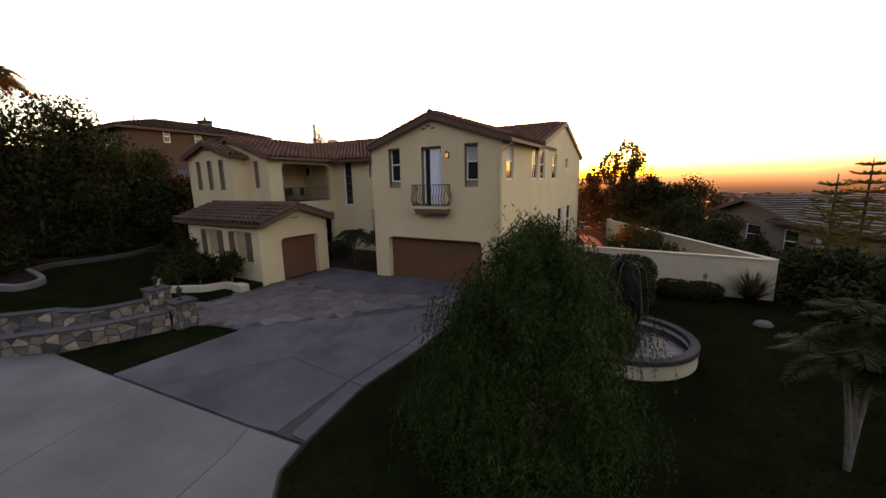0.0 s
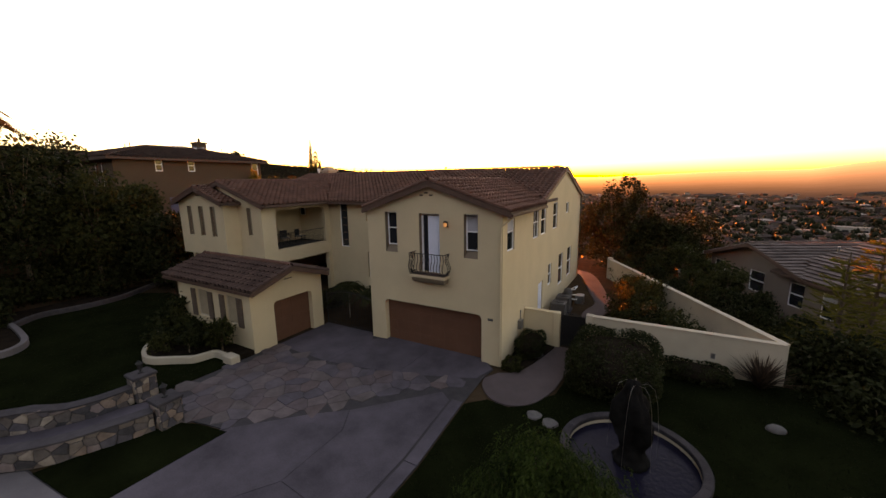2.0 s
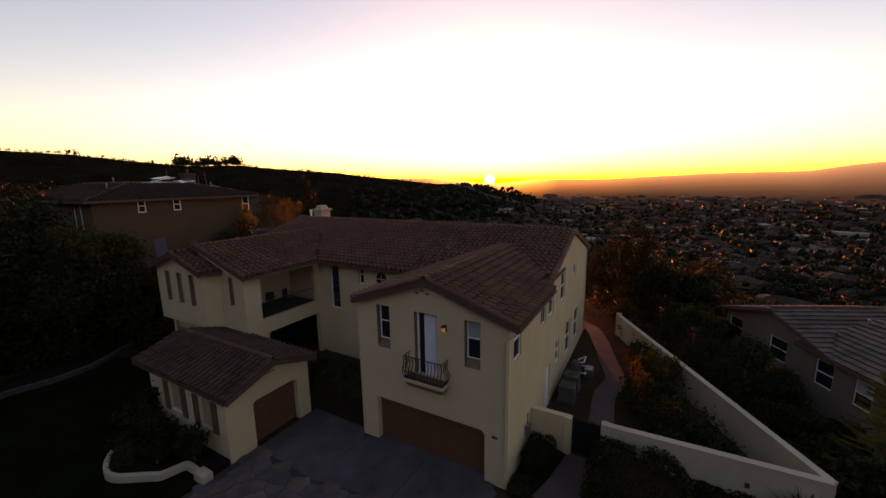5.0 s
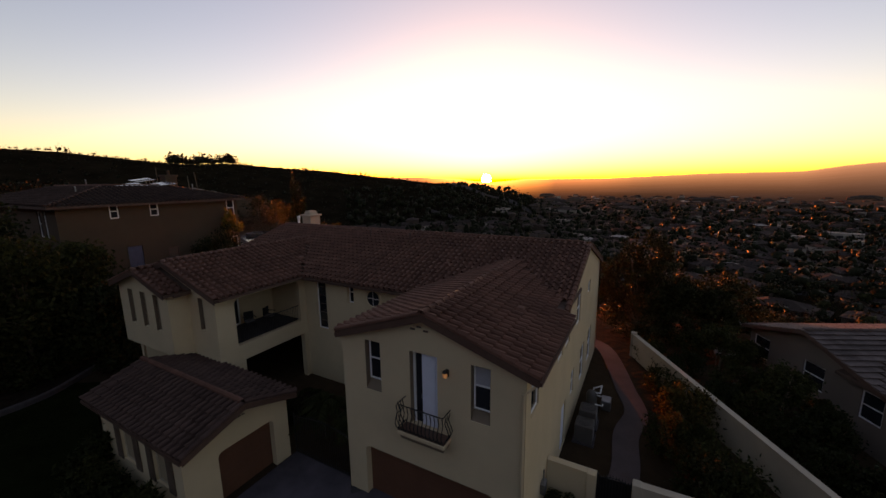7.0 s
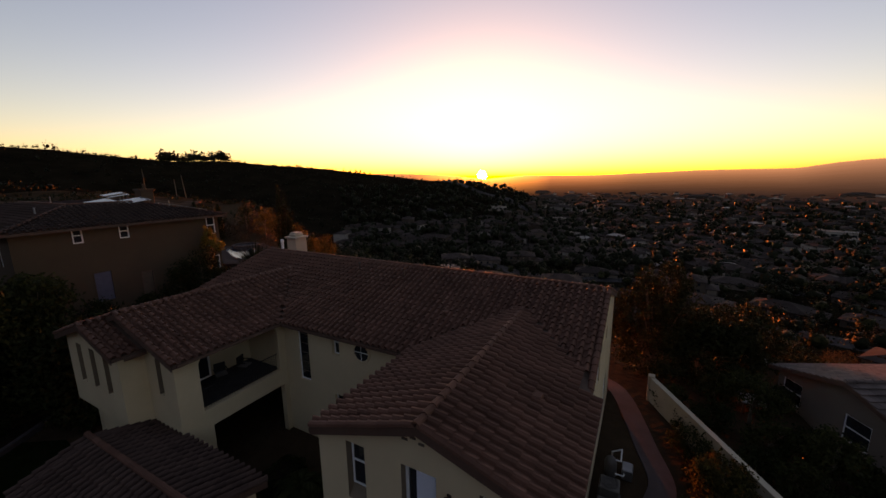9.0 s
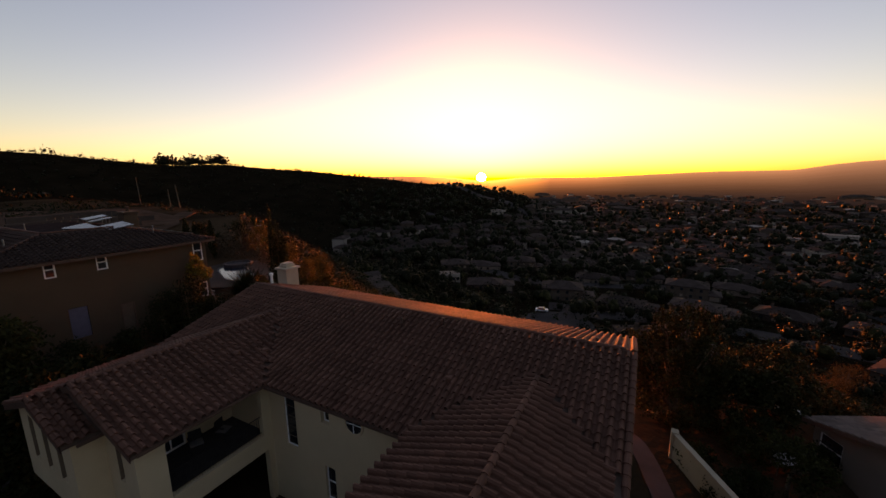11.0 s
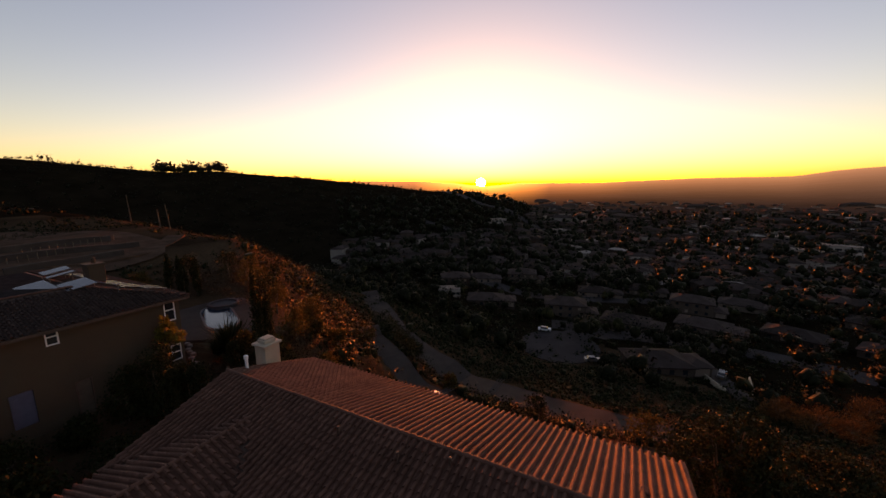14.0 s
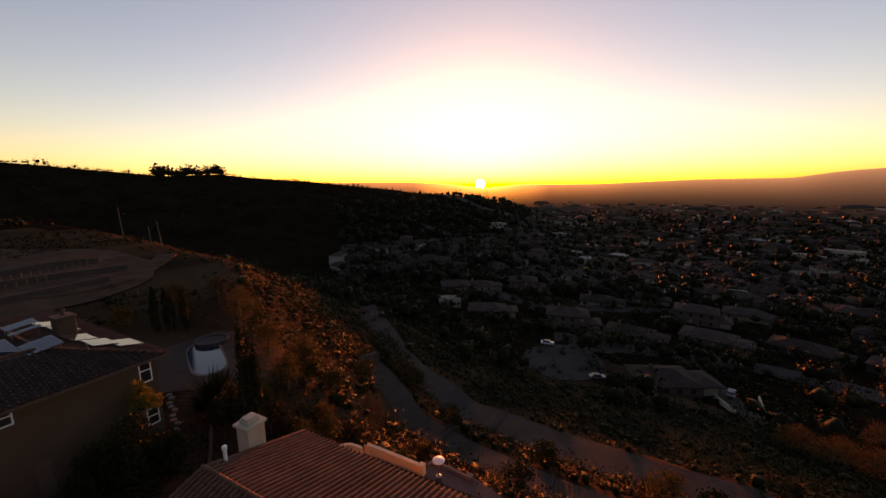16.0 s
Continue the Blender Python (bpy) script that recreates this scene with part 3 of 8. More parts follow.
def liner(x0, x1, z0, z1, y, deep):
    """A taupe skin, darker than the wall, on the sides and head of a recess in a front wall."""
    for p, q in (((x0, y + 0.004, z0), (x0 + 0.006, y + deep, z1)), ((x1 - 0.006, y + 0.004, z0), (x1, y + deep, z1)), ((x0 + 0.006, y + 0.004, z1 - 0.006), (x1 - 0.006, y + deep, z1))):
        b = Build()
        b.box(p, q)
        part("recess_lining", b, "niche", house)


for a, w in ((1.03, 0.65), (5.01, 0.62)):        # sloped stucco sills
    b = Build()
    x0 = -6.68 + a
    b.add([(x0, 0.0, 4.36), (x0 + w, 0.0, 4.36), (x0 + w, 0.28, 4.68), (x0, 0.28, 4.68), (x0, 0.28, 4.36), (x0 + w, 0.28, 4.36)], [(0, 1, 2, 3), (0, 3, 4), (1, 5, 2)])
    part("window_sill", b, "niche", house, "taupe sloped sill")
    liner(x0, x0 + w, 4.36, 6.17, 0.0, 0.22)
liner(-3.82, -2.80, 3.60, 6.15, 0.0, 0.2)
window(house, (-6.68, 0), FRONT, 1.03, 1.68, 4.66, 6.17, d=0.22, blind=0)
window(house, (-6.68, 0), FRONT, 5.01, 5.63, 4.66, 6.18, d=0.22, blind=1)


def garage_door(x0, x1, y, z1, turn=None):
    b = Build()
    b.box((x0, y, -0.05), (x1, y + 0.05, z1))
    rows, cols = 4, max(3, round((x1 - x0) / 0.62))
    for r in range(rows):
        h = z1 / rows
        b.box((x0 + 0.01, y - 0.008, r * h + 0.012), (x1 - 0.01, y, (r + 1) * h - 0.006))
        for c in range(cols):
            w = (x1 - x0) / cols
            b.box((x0 + c * w + 0.07, y - 0.018, r * h + 0.09), (x0 + (c + 1) * w - 0.07, y - 0.008, (r + 1) * h - 0.09))
    return b


part("garage_door", garage_door(-5.95, -0.8, 0.3, 2.1), "door", house, "brown panelled double garage door")
# balcony door, a pale leaf beside a dark pane
b = Build()
for p, q in (((-3.82, 0.2, 3.56), (-3.74, 0.28, 6.15)), ((-2.88, 0.2, 3.56), (-2.8, 0.28, 6.15)), ((-3.74, 0.2, 6.07), (-2.88, 0.28, 6.15))):
    b.box(p, q)
bd = part("balcony_door", b, "white", house, "white balcony door standing half open")
b = Build()
b.box((-3.74, 0.25, 3.58), (-3.46, 0.27, 6.07))
part("pane", b, "dark_glass", bd)
b = Build()
b.box((-3.46, 0.17, 3.58), (-2.88, 0.215, 6.06))
b.box((-3.38, 0.160, 3.75), (-2.96, 0.170, 5.95))
part("door_leaf", b, "door_white", bd, "pale door leaf")
b = Build()
b.soft_box((-3.50, 0.155, 4.5), (-3.48, 0.2, 4.62), 0.008)
part("door_handle", b, "metal", bd)
# balcony
b = Build()
b.loft([[(-3.94, 0.0, 3.22), (-3.94, -0.34, 3.22), (-2.44, -0.34, 3.22), (-2.44, 0.0, 3.22)], [(-3.98, 0.0, 3.30), (-3.98, -0.40, 3.30), (-2.40, -0.40, 3.30), (-2.40, 0.0, 3.30)], [(-4.0, 0.0, 3.46), (-4.0, -0.44, 3.46), (-2.38, -0.44, 3.46), (-2.38, 0.0, 3.46)]])
balc = part("balcony", b, "niche", house, "small taupe balcony with moulded base")
b = Build()
b.soft_box((-4.06, -0.50, 3.46), (-2.32, 0.0, 3.58), 0.02)
part("balcony_slab", b, "stucco", balc)
b = Build()
b.box((-4.03, -0.47, 3.582), (-2.35, 0.0, 3.596))
part("balcony_floor", b, "fascia", balc, "dark brown balcony floor")
b = Build()
for z in (3.66, 4.50):
    b.tube([(-4.02, 0, z), (-4.02, -0.48, z), (-2.36, -0.48, z), (-2.36, 0, z)], 0.018, 6)
part("rail", b, "iron", balc)


def baluster(x, y, ox, oy, z0=3.60, z1=4.50):
    b = Build()
    prof = [(0, 0), (0.02, 0.08), (0.10, 0.22), (0.13, 0.34), (0.10, 0.48), (0.04, 0.62), (0.0, 0.74), (0.03, 0.86), (0.05, 1.0)]
    b.tube([(x + ox * p, y + oy * p, z0 + (z1 - z0) * q) for p, q in prof], 0.016, 5)
    return b


for k in range(13):
    x = -4.02 + 1.66 * k / 12
    part("baluster", baluster(x, -0.48, 0, -1), "iron", balc, smooth=True)
for k in range(1, 4):
    part("baluster", baluster(-4.02, -0.48 * k / 4, -1, 0), "iron", balc, smooth=True)
    part("baluster", baluster(-2.36, -0.48 * k / 4, 1, 0), "iron", balc, smooth=True)
# wall lantern
b = Build()
b.soft_box((-2.50, -0.03, 5.62), (-2.38, 0.0, 5.86), 0.01)
b.tube([(-2.44, -0.02, 5.80), (-2.44, -0.12, 5.86), (-2.44, -0.16, 5.82)], 0.012, 6)
b.lathe([(0.02, 5.90), (0.10, 5.83), (0.11, 5.82)], (-2.44, -0.16, 0), 8)
lan = part("wall_lantern", b, "iron", house, "lit iron wall lantern", smooth=False)
b = Build()
b.lathe([(0.045, 5.64), (0.07, 5.68), (0.075, 5.815), (0.07, 5.82)], (-2.44, -0.16, 0), 10)
part("lamp_glass", b, "bulb", lan)
for x in (-3.66, -3.42, -3.18):
    b = Build()
    z = 6.92 if x != -3.42 else 7.02
    b.tube([(x - 0.08, -0.006, z), (x + 0.08, -0.006, z)], 0.035, 8)
    part("gable_vent", b, "shutter", house)
b = Build()
b.box((-0.60, -0.015, 1.88), (-0.38, 0.0, 1.98))
pl = part("plaque", b, "iron", house, "dark plaque")
b = Build()
for k in range(4):
    b.box((-0.575 + 0.05 * k, -0.019, 1.905), (-0.545 + 0.05 * k, -0.015, 1.955))
part("plaque_bars", b, "metal", pl)
# right side wall, facing the side path
side_holes = [(0.50, 1.36, 4.66, 6.15), (4.10, 5.05, 4.66, 6.15), (5.50, 6.50, 4.66, 6.15), (8.05, 9.15, 4.66, 6.18), (11.5, 12.4, 5.3, 6.0),
              (5.30, 6.20, 0.0, 2.15), (7.3, 8.1, 1.5, 2.75), (9.9, 11.2, 0.85, 2.85), (12.5, 13.9, 0.8, 2.85)]
part("wall", wall_build((0, 0.28), RIGHT, 16.52, -0.4, 6.2, 0.28, [(a - 0.28, c - 0.28, e, g) for a, c, e, g in side_holes]), "stucco", house, "cream stucco side wall")
b = Build()
b.add([(0, 5.2, 6.2), (0, 16.75, 6.2), (0, RY, RZ - 0.16), (-0.28, 5.2, 6.2), (-0.28, 16.75, 6.2), (-0.28, RY, RZ - 0.16)], [(0, 1, 2), (5, 4, 3), (1, 4, 5, 2), (0, 2, 5, 3)])
part("gable_wall", b, "stucco", house)
for k, (a, c, e, g) in enumerate(side_holes):
    if k == 5:
        b = Build()
        b.box((-0.12, a, e), (-0.06, c, g))
        sd = part("side_door", b, "door_white", house, "white side door")
        b = Build()
        b.soft_box((-0.06, a + 0.06, 1.0), (-0.01, a + 0.12, 1.06), 0.01)
        part("door_handle", b, "metal", sd)
    else:
        window(house, (0, 0), RIGHT, a, c, e, g, d=0.05, blind=k in (0,), rail=k != 4, split=k in (1,))
# main front wall
part("wall", wall_build((-14.8, 5.41), FRONT, 8.4, -0.3, 6.35, 0.28, [(0.96, 1.70, 3.12, 6.1), (3.28, 3.75, 4.95, 6.1), (3.3, 3.9, 1.2, 2.9)]), "stucco", house, "cream stucco courtyard wall")
window(house, (-14.8, 5.41), FRONT, 0.96, 1.70, 3.12, 6.1, d=0.08, rail=False, split=False)
window(house, (-14.8, 5.41), FRONT, 3.28, 3.75, 4.95, 6.1, d=0.18)
window(house, (-14.8, 5.41), FRONT, 3.3, 3.9, 1.2, 2.9, d=0.12)
for k in range(5):
    b = Build()
    b.box((-13.84 + 0.05, 5.475, 3.6 + 0.5 * k), (-13.10 - 0.05, 5.485, 3.63 + 0.5 * k))
    part("glazing_bar", b, "shutter", house)
b = Build()
ring = [[(-9.7 + r * math.cos(t), y, 5.45 + r * math.sin(t)) for t in np.linspace(0, 2 * math.pi, 24, endpoint=False)] for r, y in ((0.52, 5.41), (0.50, 5.36), (0.42, 5.36), (0.40, 5.408))]
b.loft(ring, caps=False)
rw = part("round_window", b, "stucco", house, "round window with stucco surround", smooth=False)
b = Build()
b.add([(-9.7 + 0.40 * math.cos(t), 5.402, 5.45 + 0.40 * math.sin(t)) for t in np.linspace(2 * math.pi, 0, 24, endpoint=False)], [tuple(range(24))])
part("pane", b, "dark_glass", rw)
for p, q in (((-10.1, 5.385, 5.435), (-9.3, 5.40, 5.465)), ((-9.715, 5.38, 5.05), (-9.685, 5.383, 5.85))):
    b = Build()
    b.box(p, q)
    part("glazing_bar", b, "white", rw)
# garage wing's courtyard side
part("wall", wall_build((-6.68, 5.41), LEFTU, 5.13, -0.3, 6.25, 0.28, [(1.0, 1.6, 4.6, 6.0)]), "stucco", house)
window(house, (-6.68, 5.41), LEFTU, 1.0, 1.6, 4.6, 6.0)
# left wing
part("wall", wall_build((-14.8, 0.48), RIGHT, 4.93, -0.3, 6.2, 0.3, [(0.65, 4.5, 3.5, 5.92), (0.95, 4.65, -0.3, 2.68)]), "stucco", house, "cream stucco wing wall with open loggia")
for y, s in ((1.13, 1), (4.98, -1)):
    b = Build()
    arc = [(y, 5.92)] + [(y + s * 0.30 * (1 - math.sin(t)), 5.92 - 0.30 * (1 - math.cos(t))) for t in np.linspace(0, math.pi / 2, 6)]
    n = len(arc)
    b.add([(-14.801, yy, z) for yy, z in arc] + [(-15.09, yy, z) for yy, z in arc],
          [tuple(range(n)), tuple(reversed(range(n, 2 * n)))] + [(j, n + j, n + (j + 1) % n, (j + 1) % n) for j in range(n)])
    part("corner_fillet", b, "stucco", house)
part("wall", wall_build((-16.95, 0.2), FRONT, 2.15, -0.3, 6.2, 0.28, [(0.80, 1.20, 4.45, 6.08)]), "stucco", house)
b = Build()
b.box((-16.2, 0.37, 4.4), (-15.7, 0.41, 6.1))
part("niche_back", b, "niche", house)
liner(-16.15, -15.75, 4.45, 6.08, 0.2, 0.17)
part("wall", wall_build((-16.95, -0.44), RIGHT, 0.64, -0.3, 6.42, 0.28), "stucco", house)
part("wall", wall_build((-21.75, 0.2), LEFTU, 0.64, 3.25, 6.42, 0.28), "stucco", house)
part("wall", wall_build((-22.2, 0.2), FRONT, 0.44, -0.3, 6.2, 0.28), "stucco", house)
part("wall", wall_build((-20.9, -0.3), FRONT, 3.95, -0.3, 3.2, 0.28), "stucco", house)
b = Build()
b.box((-21.75, -0.70, 3.2), (-16.97, 0.2, 3.248))
part("soffit", b, "stucco", house)
part("wall", wall_build((-21.75, -0.72), FRONT, 4.8, 3.25, 6.42, 0.28, [(0.90, 1.42, 4.36, 6.19), (2.18, 2.70, 4.36, 6.19), (3.43, 3.95, 4.36, 6.19)], (2.4, 7.2)), "stucco", house, "cream stucco gable wall with three tall niches")
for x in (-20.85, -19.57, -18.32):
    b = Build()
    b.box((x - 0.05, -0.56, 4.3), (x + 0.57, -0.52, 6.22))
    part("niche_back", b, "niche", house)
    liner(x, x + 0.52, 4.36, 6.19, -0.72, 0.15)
for x in (-19.55, -19.35, -19.15):
    b = Build()
    b.tube([(x - 0.06, -0.726, 6.85), (x + 0.06, -0.726, 6.85)], 0.03, 8)
    part("gable_vent", b, "shutter", house)
b = Build()
b.add([(-22.2, 0.21, 6.2), (-14.8, 0.21, 6.2), (-18.5, 0.21, 7.5), (-22.2, 0.45, 6.2), (-14.8, 0.45, 6.2), (-18.5, 0.45, 7.5)], [(0, 1, 2), (5, 4, 3), (1, 4, 5, 2), (0, 2, 5, 3)])
part("gable_wall", b, "stucco", house)
part("wall", wall_build((-22.2, 16.8), LEFTU, 16.82, -0.3, 6.25, 0.28, [(2.0, 3.2, 4.6, 6.0), (8.0, 9.0, 4.6, 6.0)]), "stucco", house)
window(house, (-22.2, 16.8), LEFTU, 2.0, 3.2, 4.6, 6.0)
window(house, (-22.2, 16.8), LEFTU, 8.0, 9.0, 4.6, 6.0)
b = Build()
b.add([(-22.2, 5.3, 6.2), (-22.2, 16.8, 6.2), (-22.2, RY, RZ - 0.16), (-21.92, 5.3, 6.2), (-21.92, 16.8, 6.2), (-21.92, RY, RZ - 0.16)], [(2, 1, 0), (3, 4, 5), (2, 5, 4, 1), (3, 5, 2, 0)])
part("gable_wall", b, "stucco", house)
part("wall", wall_build((0, 16.8), BACK, 22.2, -0.6, 6.25, 0.28, [(3, 5.4, -0.3, 2.2), (8, 10.4, 0.6, 2.2), (13, 15.4, -0.3, 2.2), (4, 5.5, 4.4, 6.0), (10, 12, 4.4, 6.0), (16, 17.5, 4.4, 6.0)]), "stucco", house)
for a0, a1, z0, z1 in ((3, 5.4, -0.3, 2.2), (8, 10.4, 0.6, 2.2), (13, 15.4, -0.3, 2.2), (4, 5.5, 4.4, 6.0), (10, 12, 4.4, 6.0), (16, 17.5, 4.4, 6.0)):
    window(house, (0, 16.8), BACK, a0, a1, z0, z1, rail=False, split=True)
# loggia: floor, inner walls, ceiling, railing
b = Build()
b.box((-17.6, 0.48, 3.30), (-15.1, 5.41, 3.46))
part("loggia_floor", b, "joint", house)
b = Build()
b.box((-17.75, 0.48, 3.46), (-17.6, 5.41, 6.2))
b.box((-17.6, 5.24, 3.46), (-15.1, 5.40, 6.2))
b.box((-17.6, 0.485, 3.46), (-15.1, 0.55, 6.2))
part("loggia_wall", b, "stucco", house)
b = Build()
b.box((-17.6, 0.80, 6.08), (-15.1, 5.24, 6.16))
part("loggia_ceiling", b, "stucco", house)
b = Build()
b.box((-20.6, 0.73, -0.2), (-20.4, 5.41, 3.3))
part("porch_wall", b, "stucco", house)
window(house, (-17.6, 1.3), RIGHT, 0.55, 1.75, 3.5, 5.6, d=-0.07, bar=0.09, rail=False, split=True)
b = Build()
b.tube([(-14.95, 1.25, 4.42), (-14.95, 4.96, 4.42)], 0.02, 6)
b.tube([(-14.95, 1.25, 3.62), (-14.95, 4.96, 3.62)], 0.014, 6)
lr = part("loggia_railing", b, "iron", house, "black iron loggia railing")
bar = Build()
bar.tube([(0, 0, 3.5), (0, 0, 4.42)], 0.009, 5)
bar_me = bar.mesh("baluster", mats_of("iron"))
for k in range(34):
    part("baluster", bar_me, None, lr, at=pose(-14.95, 1.3 + k * 0.108, 0))
window(house, (-17.6, 5.24), FRONT, 0.12, 0.62, 5.2, 5.86, d=-0.06, bar=0.05, rail=False)
# downspouts and gutters
for pts in ([(0.40, 0.10, 6.14), (0.22, 0.02, 5.98), (0.06, -0.05, 5.82), (-0.06, -0.05, 5.7), (-0.06, -0.05, 0.1)], [(-16.68, 0.40, 6.2), (-16.68, 0.40, 3.6)]):
    b = Build()
    b.tube(pts, 0.04, 8)
    part("downspout", b, "stucco", house)
for p, q in (((0.36, -0.18, 6.13), (0.45, 4.98, 6.24)), ((-6.87, -0.18, 6.13), (-6.78, 4.7, 6.24)), ((-14.3, 4.82, 6.08), (-6.9, 4.90, 6.19)), ((-14.32, 0.1, 6.13), (-14.22, 4.9, 6.25)),
             ((-22.9, 17.20, 6.08), (0.06, 17.29, 6.19)), ((-16.5, -0.66, 6.26), (-16.42, 0.1, 6.38))):
    b = Build()
    b.box(p, q)
    part("gutter", b, "fascia", house)
for g in (W_GARAGE, W_LEFT, W_SLOT):
    b = Build()
    y = g["start"]
    for s in (-1, 1):
        x0, x1 = g["ridge"], g["ridge"] + s * g["half"]
        z0, z1 = g["top"], g["top"] - SL * g["half"]
        b.add([(x0, y - 0.03, z0 + 0.02), (x1, y - 0.03, z1 + 0.02), (x1, y - 0.03, z1 - 0.22), (x0, y - 0.03, z0 - 0.22), (x0, y, z0 + 0.02), (x1, y, z1 + 0.02), (x1, y, z1 - 0.22), (x0, y, z0 - 0.22)],
              [(0, 1, 2, 3), (7, 6, 5, 4), (0, 4, 5, 1), (2, 6, 7, 3)])
    part("barge_board", b, "fascia", house)
b = Build()
for s in (-1, 1):
    x = 0.085
    y0, y1, z0, z1 = RY, RY + s * 6.15, RZ, RZ - SM * 6.15
    b.add([(x + 0.03, y0, z0 + 0.02), (x + 0.03, y1, z1 + 0.02), (x + 0.03, y1, z1 - 0.2), (x + 0.03, y0, z0 - 0.2), (x, y0, z0 + 0.02), (x, y1, z1 + 0.02), (x, y1, z1 - 0.2), (x, y0, z0 - 0.2)],
          [(0, 1, 2, 3), (7, 6, 5, 4), (0, 4, 5, 1), (2, 6, 7, 3)])
part("barge_board", b, "fascia", house)
# roof vents and pipes
for x, y in ((-13.5, 10.0), (-10.3, 9.9), (-8.2, 10.4)):
    z = RZ - SM * abs(y - RY)
    b = Build()
    b.lathe([(0.05, z - 0.1), (0.05, z + 0.42), (0.075, z + 0.43), (0.075, z + 0.5), (0.02, z + 0.52)], (x, y, 0), 8)
    part("vent_pipe", b, "fascia", roof)
for x, y, g in ((-16.6, 5.2, W_LEFT), (-16.0, 6.3, W_LEFT), (-1.2, 3.2, W_GARAGE), (-6.5, 7.6, W_MAIN), (-1.6, 13.0, W_MAIN)):
    z = max(roof_height(w, x, y) for w in wings)
    b = Build()
    b.soft_box((x - 0.16, y - 0.16, z - 0.05), (x + 0.16, y + 0.16, z + 0.19), 0.04)
    part("roof_vent", b, "tile", roof)
# chimney outside the left gable
b = Build()
b.soft_box((-24.05, 13.55, -0.5), (-23.05, 14.65, 8.6), 0.02)
ch = part("chimney", b, "wall_white", house, "white stucco chimney")
b = Build()
b.soft_box((-24.18, 13.42, 8.57), (-22.92, 14.78, 8.70), 0.03)
b.soft_box((-23.92, 13.68, 8.69), (-23.18, 14.52, 8.90), 0.03)
b.soft_box((-23.86, 13.74, 8.89), (-23.24, 14.46, 9.02), 0.03)
part("chimney_cap", b, "wall_white", ch)
b = Build()
b.lathe([(0.09, 7.6), (0.09, 8.55), (0.13, 8.57), (0.13, 8.75), (0.03, 8.78)], (-22.74, 12.07, 0), 10)
part("flue", b, "white", roof, "white metal flue")
# tiles
near, rest = [], []
for i in range(4):
    for m in tile_poses(wings, i):
        (near if i == 0 and m.translation.x > -3.20 and m.translation.y < 8.0 else rest).append(m)
part("roof_tiles", join_copies(TILE, rest), "tile", roof, kind="stuff")
rake = []
for g in (W_GARAGE, W_LEFT, W_SLOT):
    for s in (-1, 1):
        rake += line_poses((g["ridge"] + s * g["half"], g["start"] + 0.06, g["top"] - SL * g["half"]), (g["ridge"], g["start"] + 0.06, g["top"]), 0.37)
for x in (0.03, -22.92):
    for s in (-1, 1):
        rake += line_poses((x, RY + s * 6.15, RZ - SM * 6.15), (x, RY, RZ), 0.37)
part("rake_tiles", join_copies(CAP, rake), "tile", roof, kind="stuff")
RIDGES = line_poses((-3.20, -0.24, 7.52), (-3.20, 8.7, 7.52), 0.42) + line_poses((-23.0, RY, RZ + 0.02), (0.08, RY, RZ + 0.02), 0.42) \
    + line_poses((-18.5, 0.18, 7.66), (-18.5, 10.0, 7.66), 0.42) + line_poses((-19.35, -0.58, 7.35), (-19.35, 0.3, 7.35), 0.42)

# ---- single garage ----
W_S = gable("x", -1.95, 3.62, 2.2, -17.1, -9.72, SL)
part("wall", wall_build((-10.13, -4.0), RIGHT, 4.05, -0.3, 2.88, 0.26, [(1.15, 3.37, -0.3, 2.08)], (2.05, 3.48)), "stucco", house, "cream stucco gable wall of the single garage")
for y, s in ((-2.85, 1), (-0.63, -1)):
    b = Build()
    arc = [(y, 2.08)] + [(y + s * 0.2 * (1 - math.sin(t)), 2.08 - 0.2 * (1 - math.cos(t))) for t in np.linspace(0, math.pi / 2, 6)]
    n = len(arc)
    b.add([(-10.131, yy, z) for yy, z in arc] + [(-10.38, yy, z) for yy, z in arc],
          [tuple(range(n)), tuple(reversed(range(n, 2 * n)))] + [(j, n + j, n + (j + 1) % n, (j + 1) % n) for j in range(n)])
    part("corner_fillet", b, "stucco", house)
gd = part("garage_door", garage_door(0, 2.4, 0, 2.1), "door", house, "brown panelled single garage door", at=Matrix(((0, -1, 0, -10.45), (1, 0, 0, -2.94), (0, 0, 1, 0), (0, 0, 0, 1))))
part("wall", wall_build((-16.3, -4.0), FRONT, 5.91, -0.3, 2.88, 0.26, [(1.9, 2.9, 1.15, 2.5), (4.3, 5.2, 1.15, 2.5)]), "stucco", house)
for a0, a1 in ((1.9, 2.9), (4.3, 5.2)):
    window(house, (-16.3, -4.0), FRONT, a0, a1, 1.15, 2.5, d=0.08, bar=0.045, glass="blind_tan", rail=False, mat="wall_white")
    for p in (a0 - 0.42, a1 + 0.02):
        b = Build()
        b.box((0, -0.045, 0), (0.40, -0.005, 1.38))
        leaf_panel = part("shutter", b, "shutter", house, at=wall_frame((-16.3, -4.0), FRONT, p, 1.1, 0))
        for k in range(11):
            b = Build()
            b.box((0.05, -0.057, 0.06 + k * 0.117), (0.35, -0.046, 0.14 + k * 0.117))
            part("slat", b, "shutter", leaf_panel)
part("wall", wall_build((-10.39, 0.05), BACK, 5.91, -0.3, 2.88, 0.26), "stucco", house)
part("wall", wall_build((-16.3, 0.05), LEFTU, 4.05, -0.3, 2.88, 0.26, (), (2.0, 3.48)), "stucco", house)
sroof = part("roof", roof_deck([W_S]), "deck", house, "brown clay tile roof of the single garage")
b = Build()
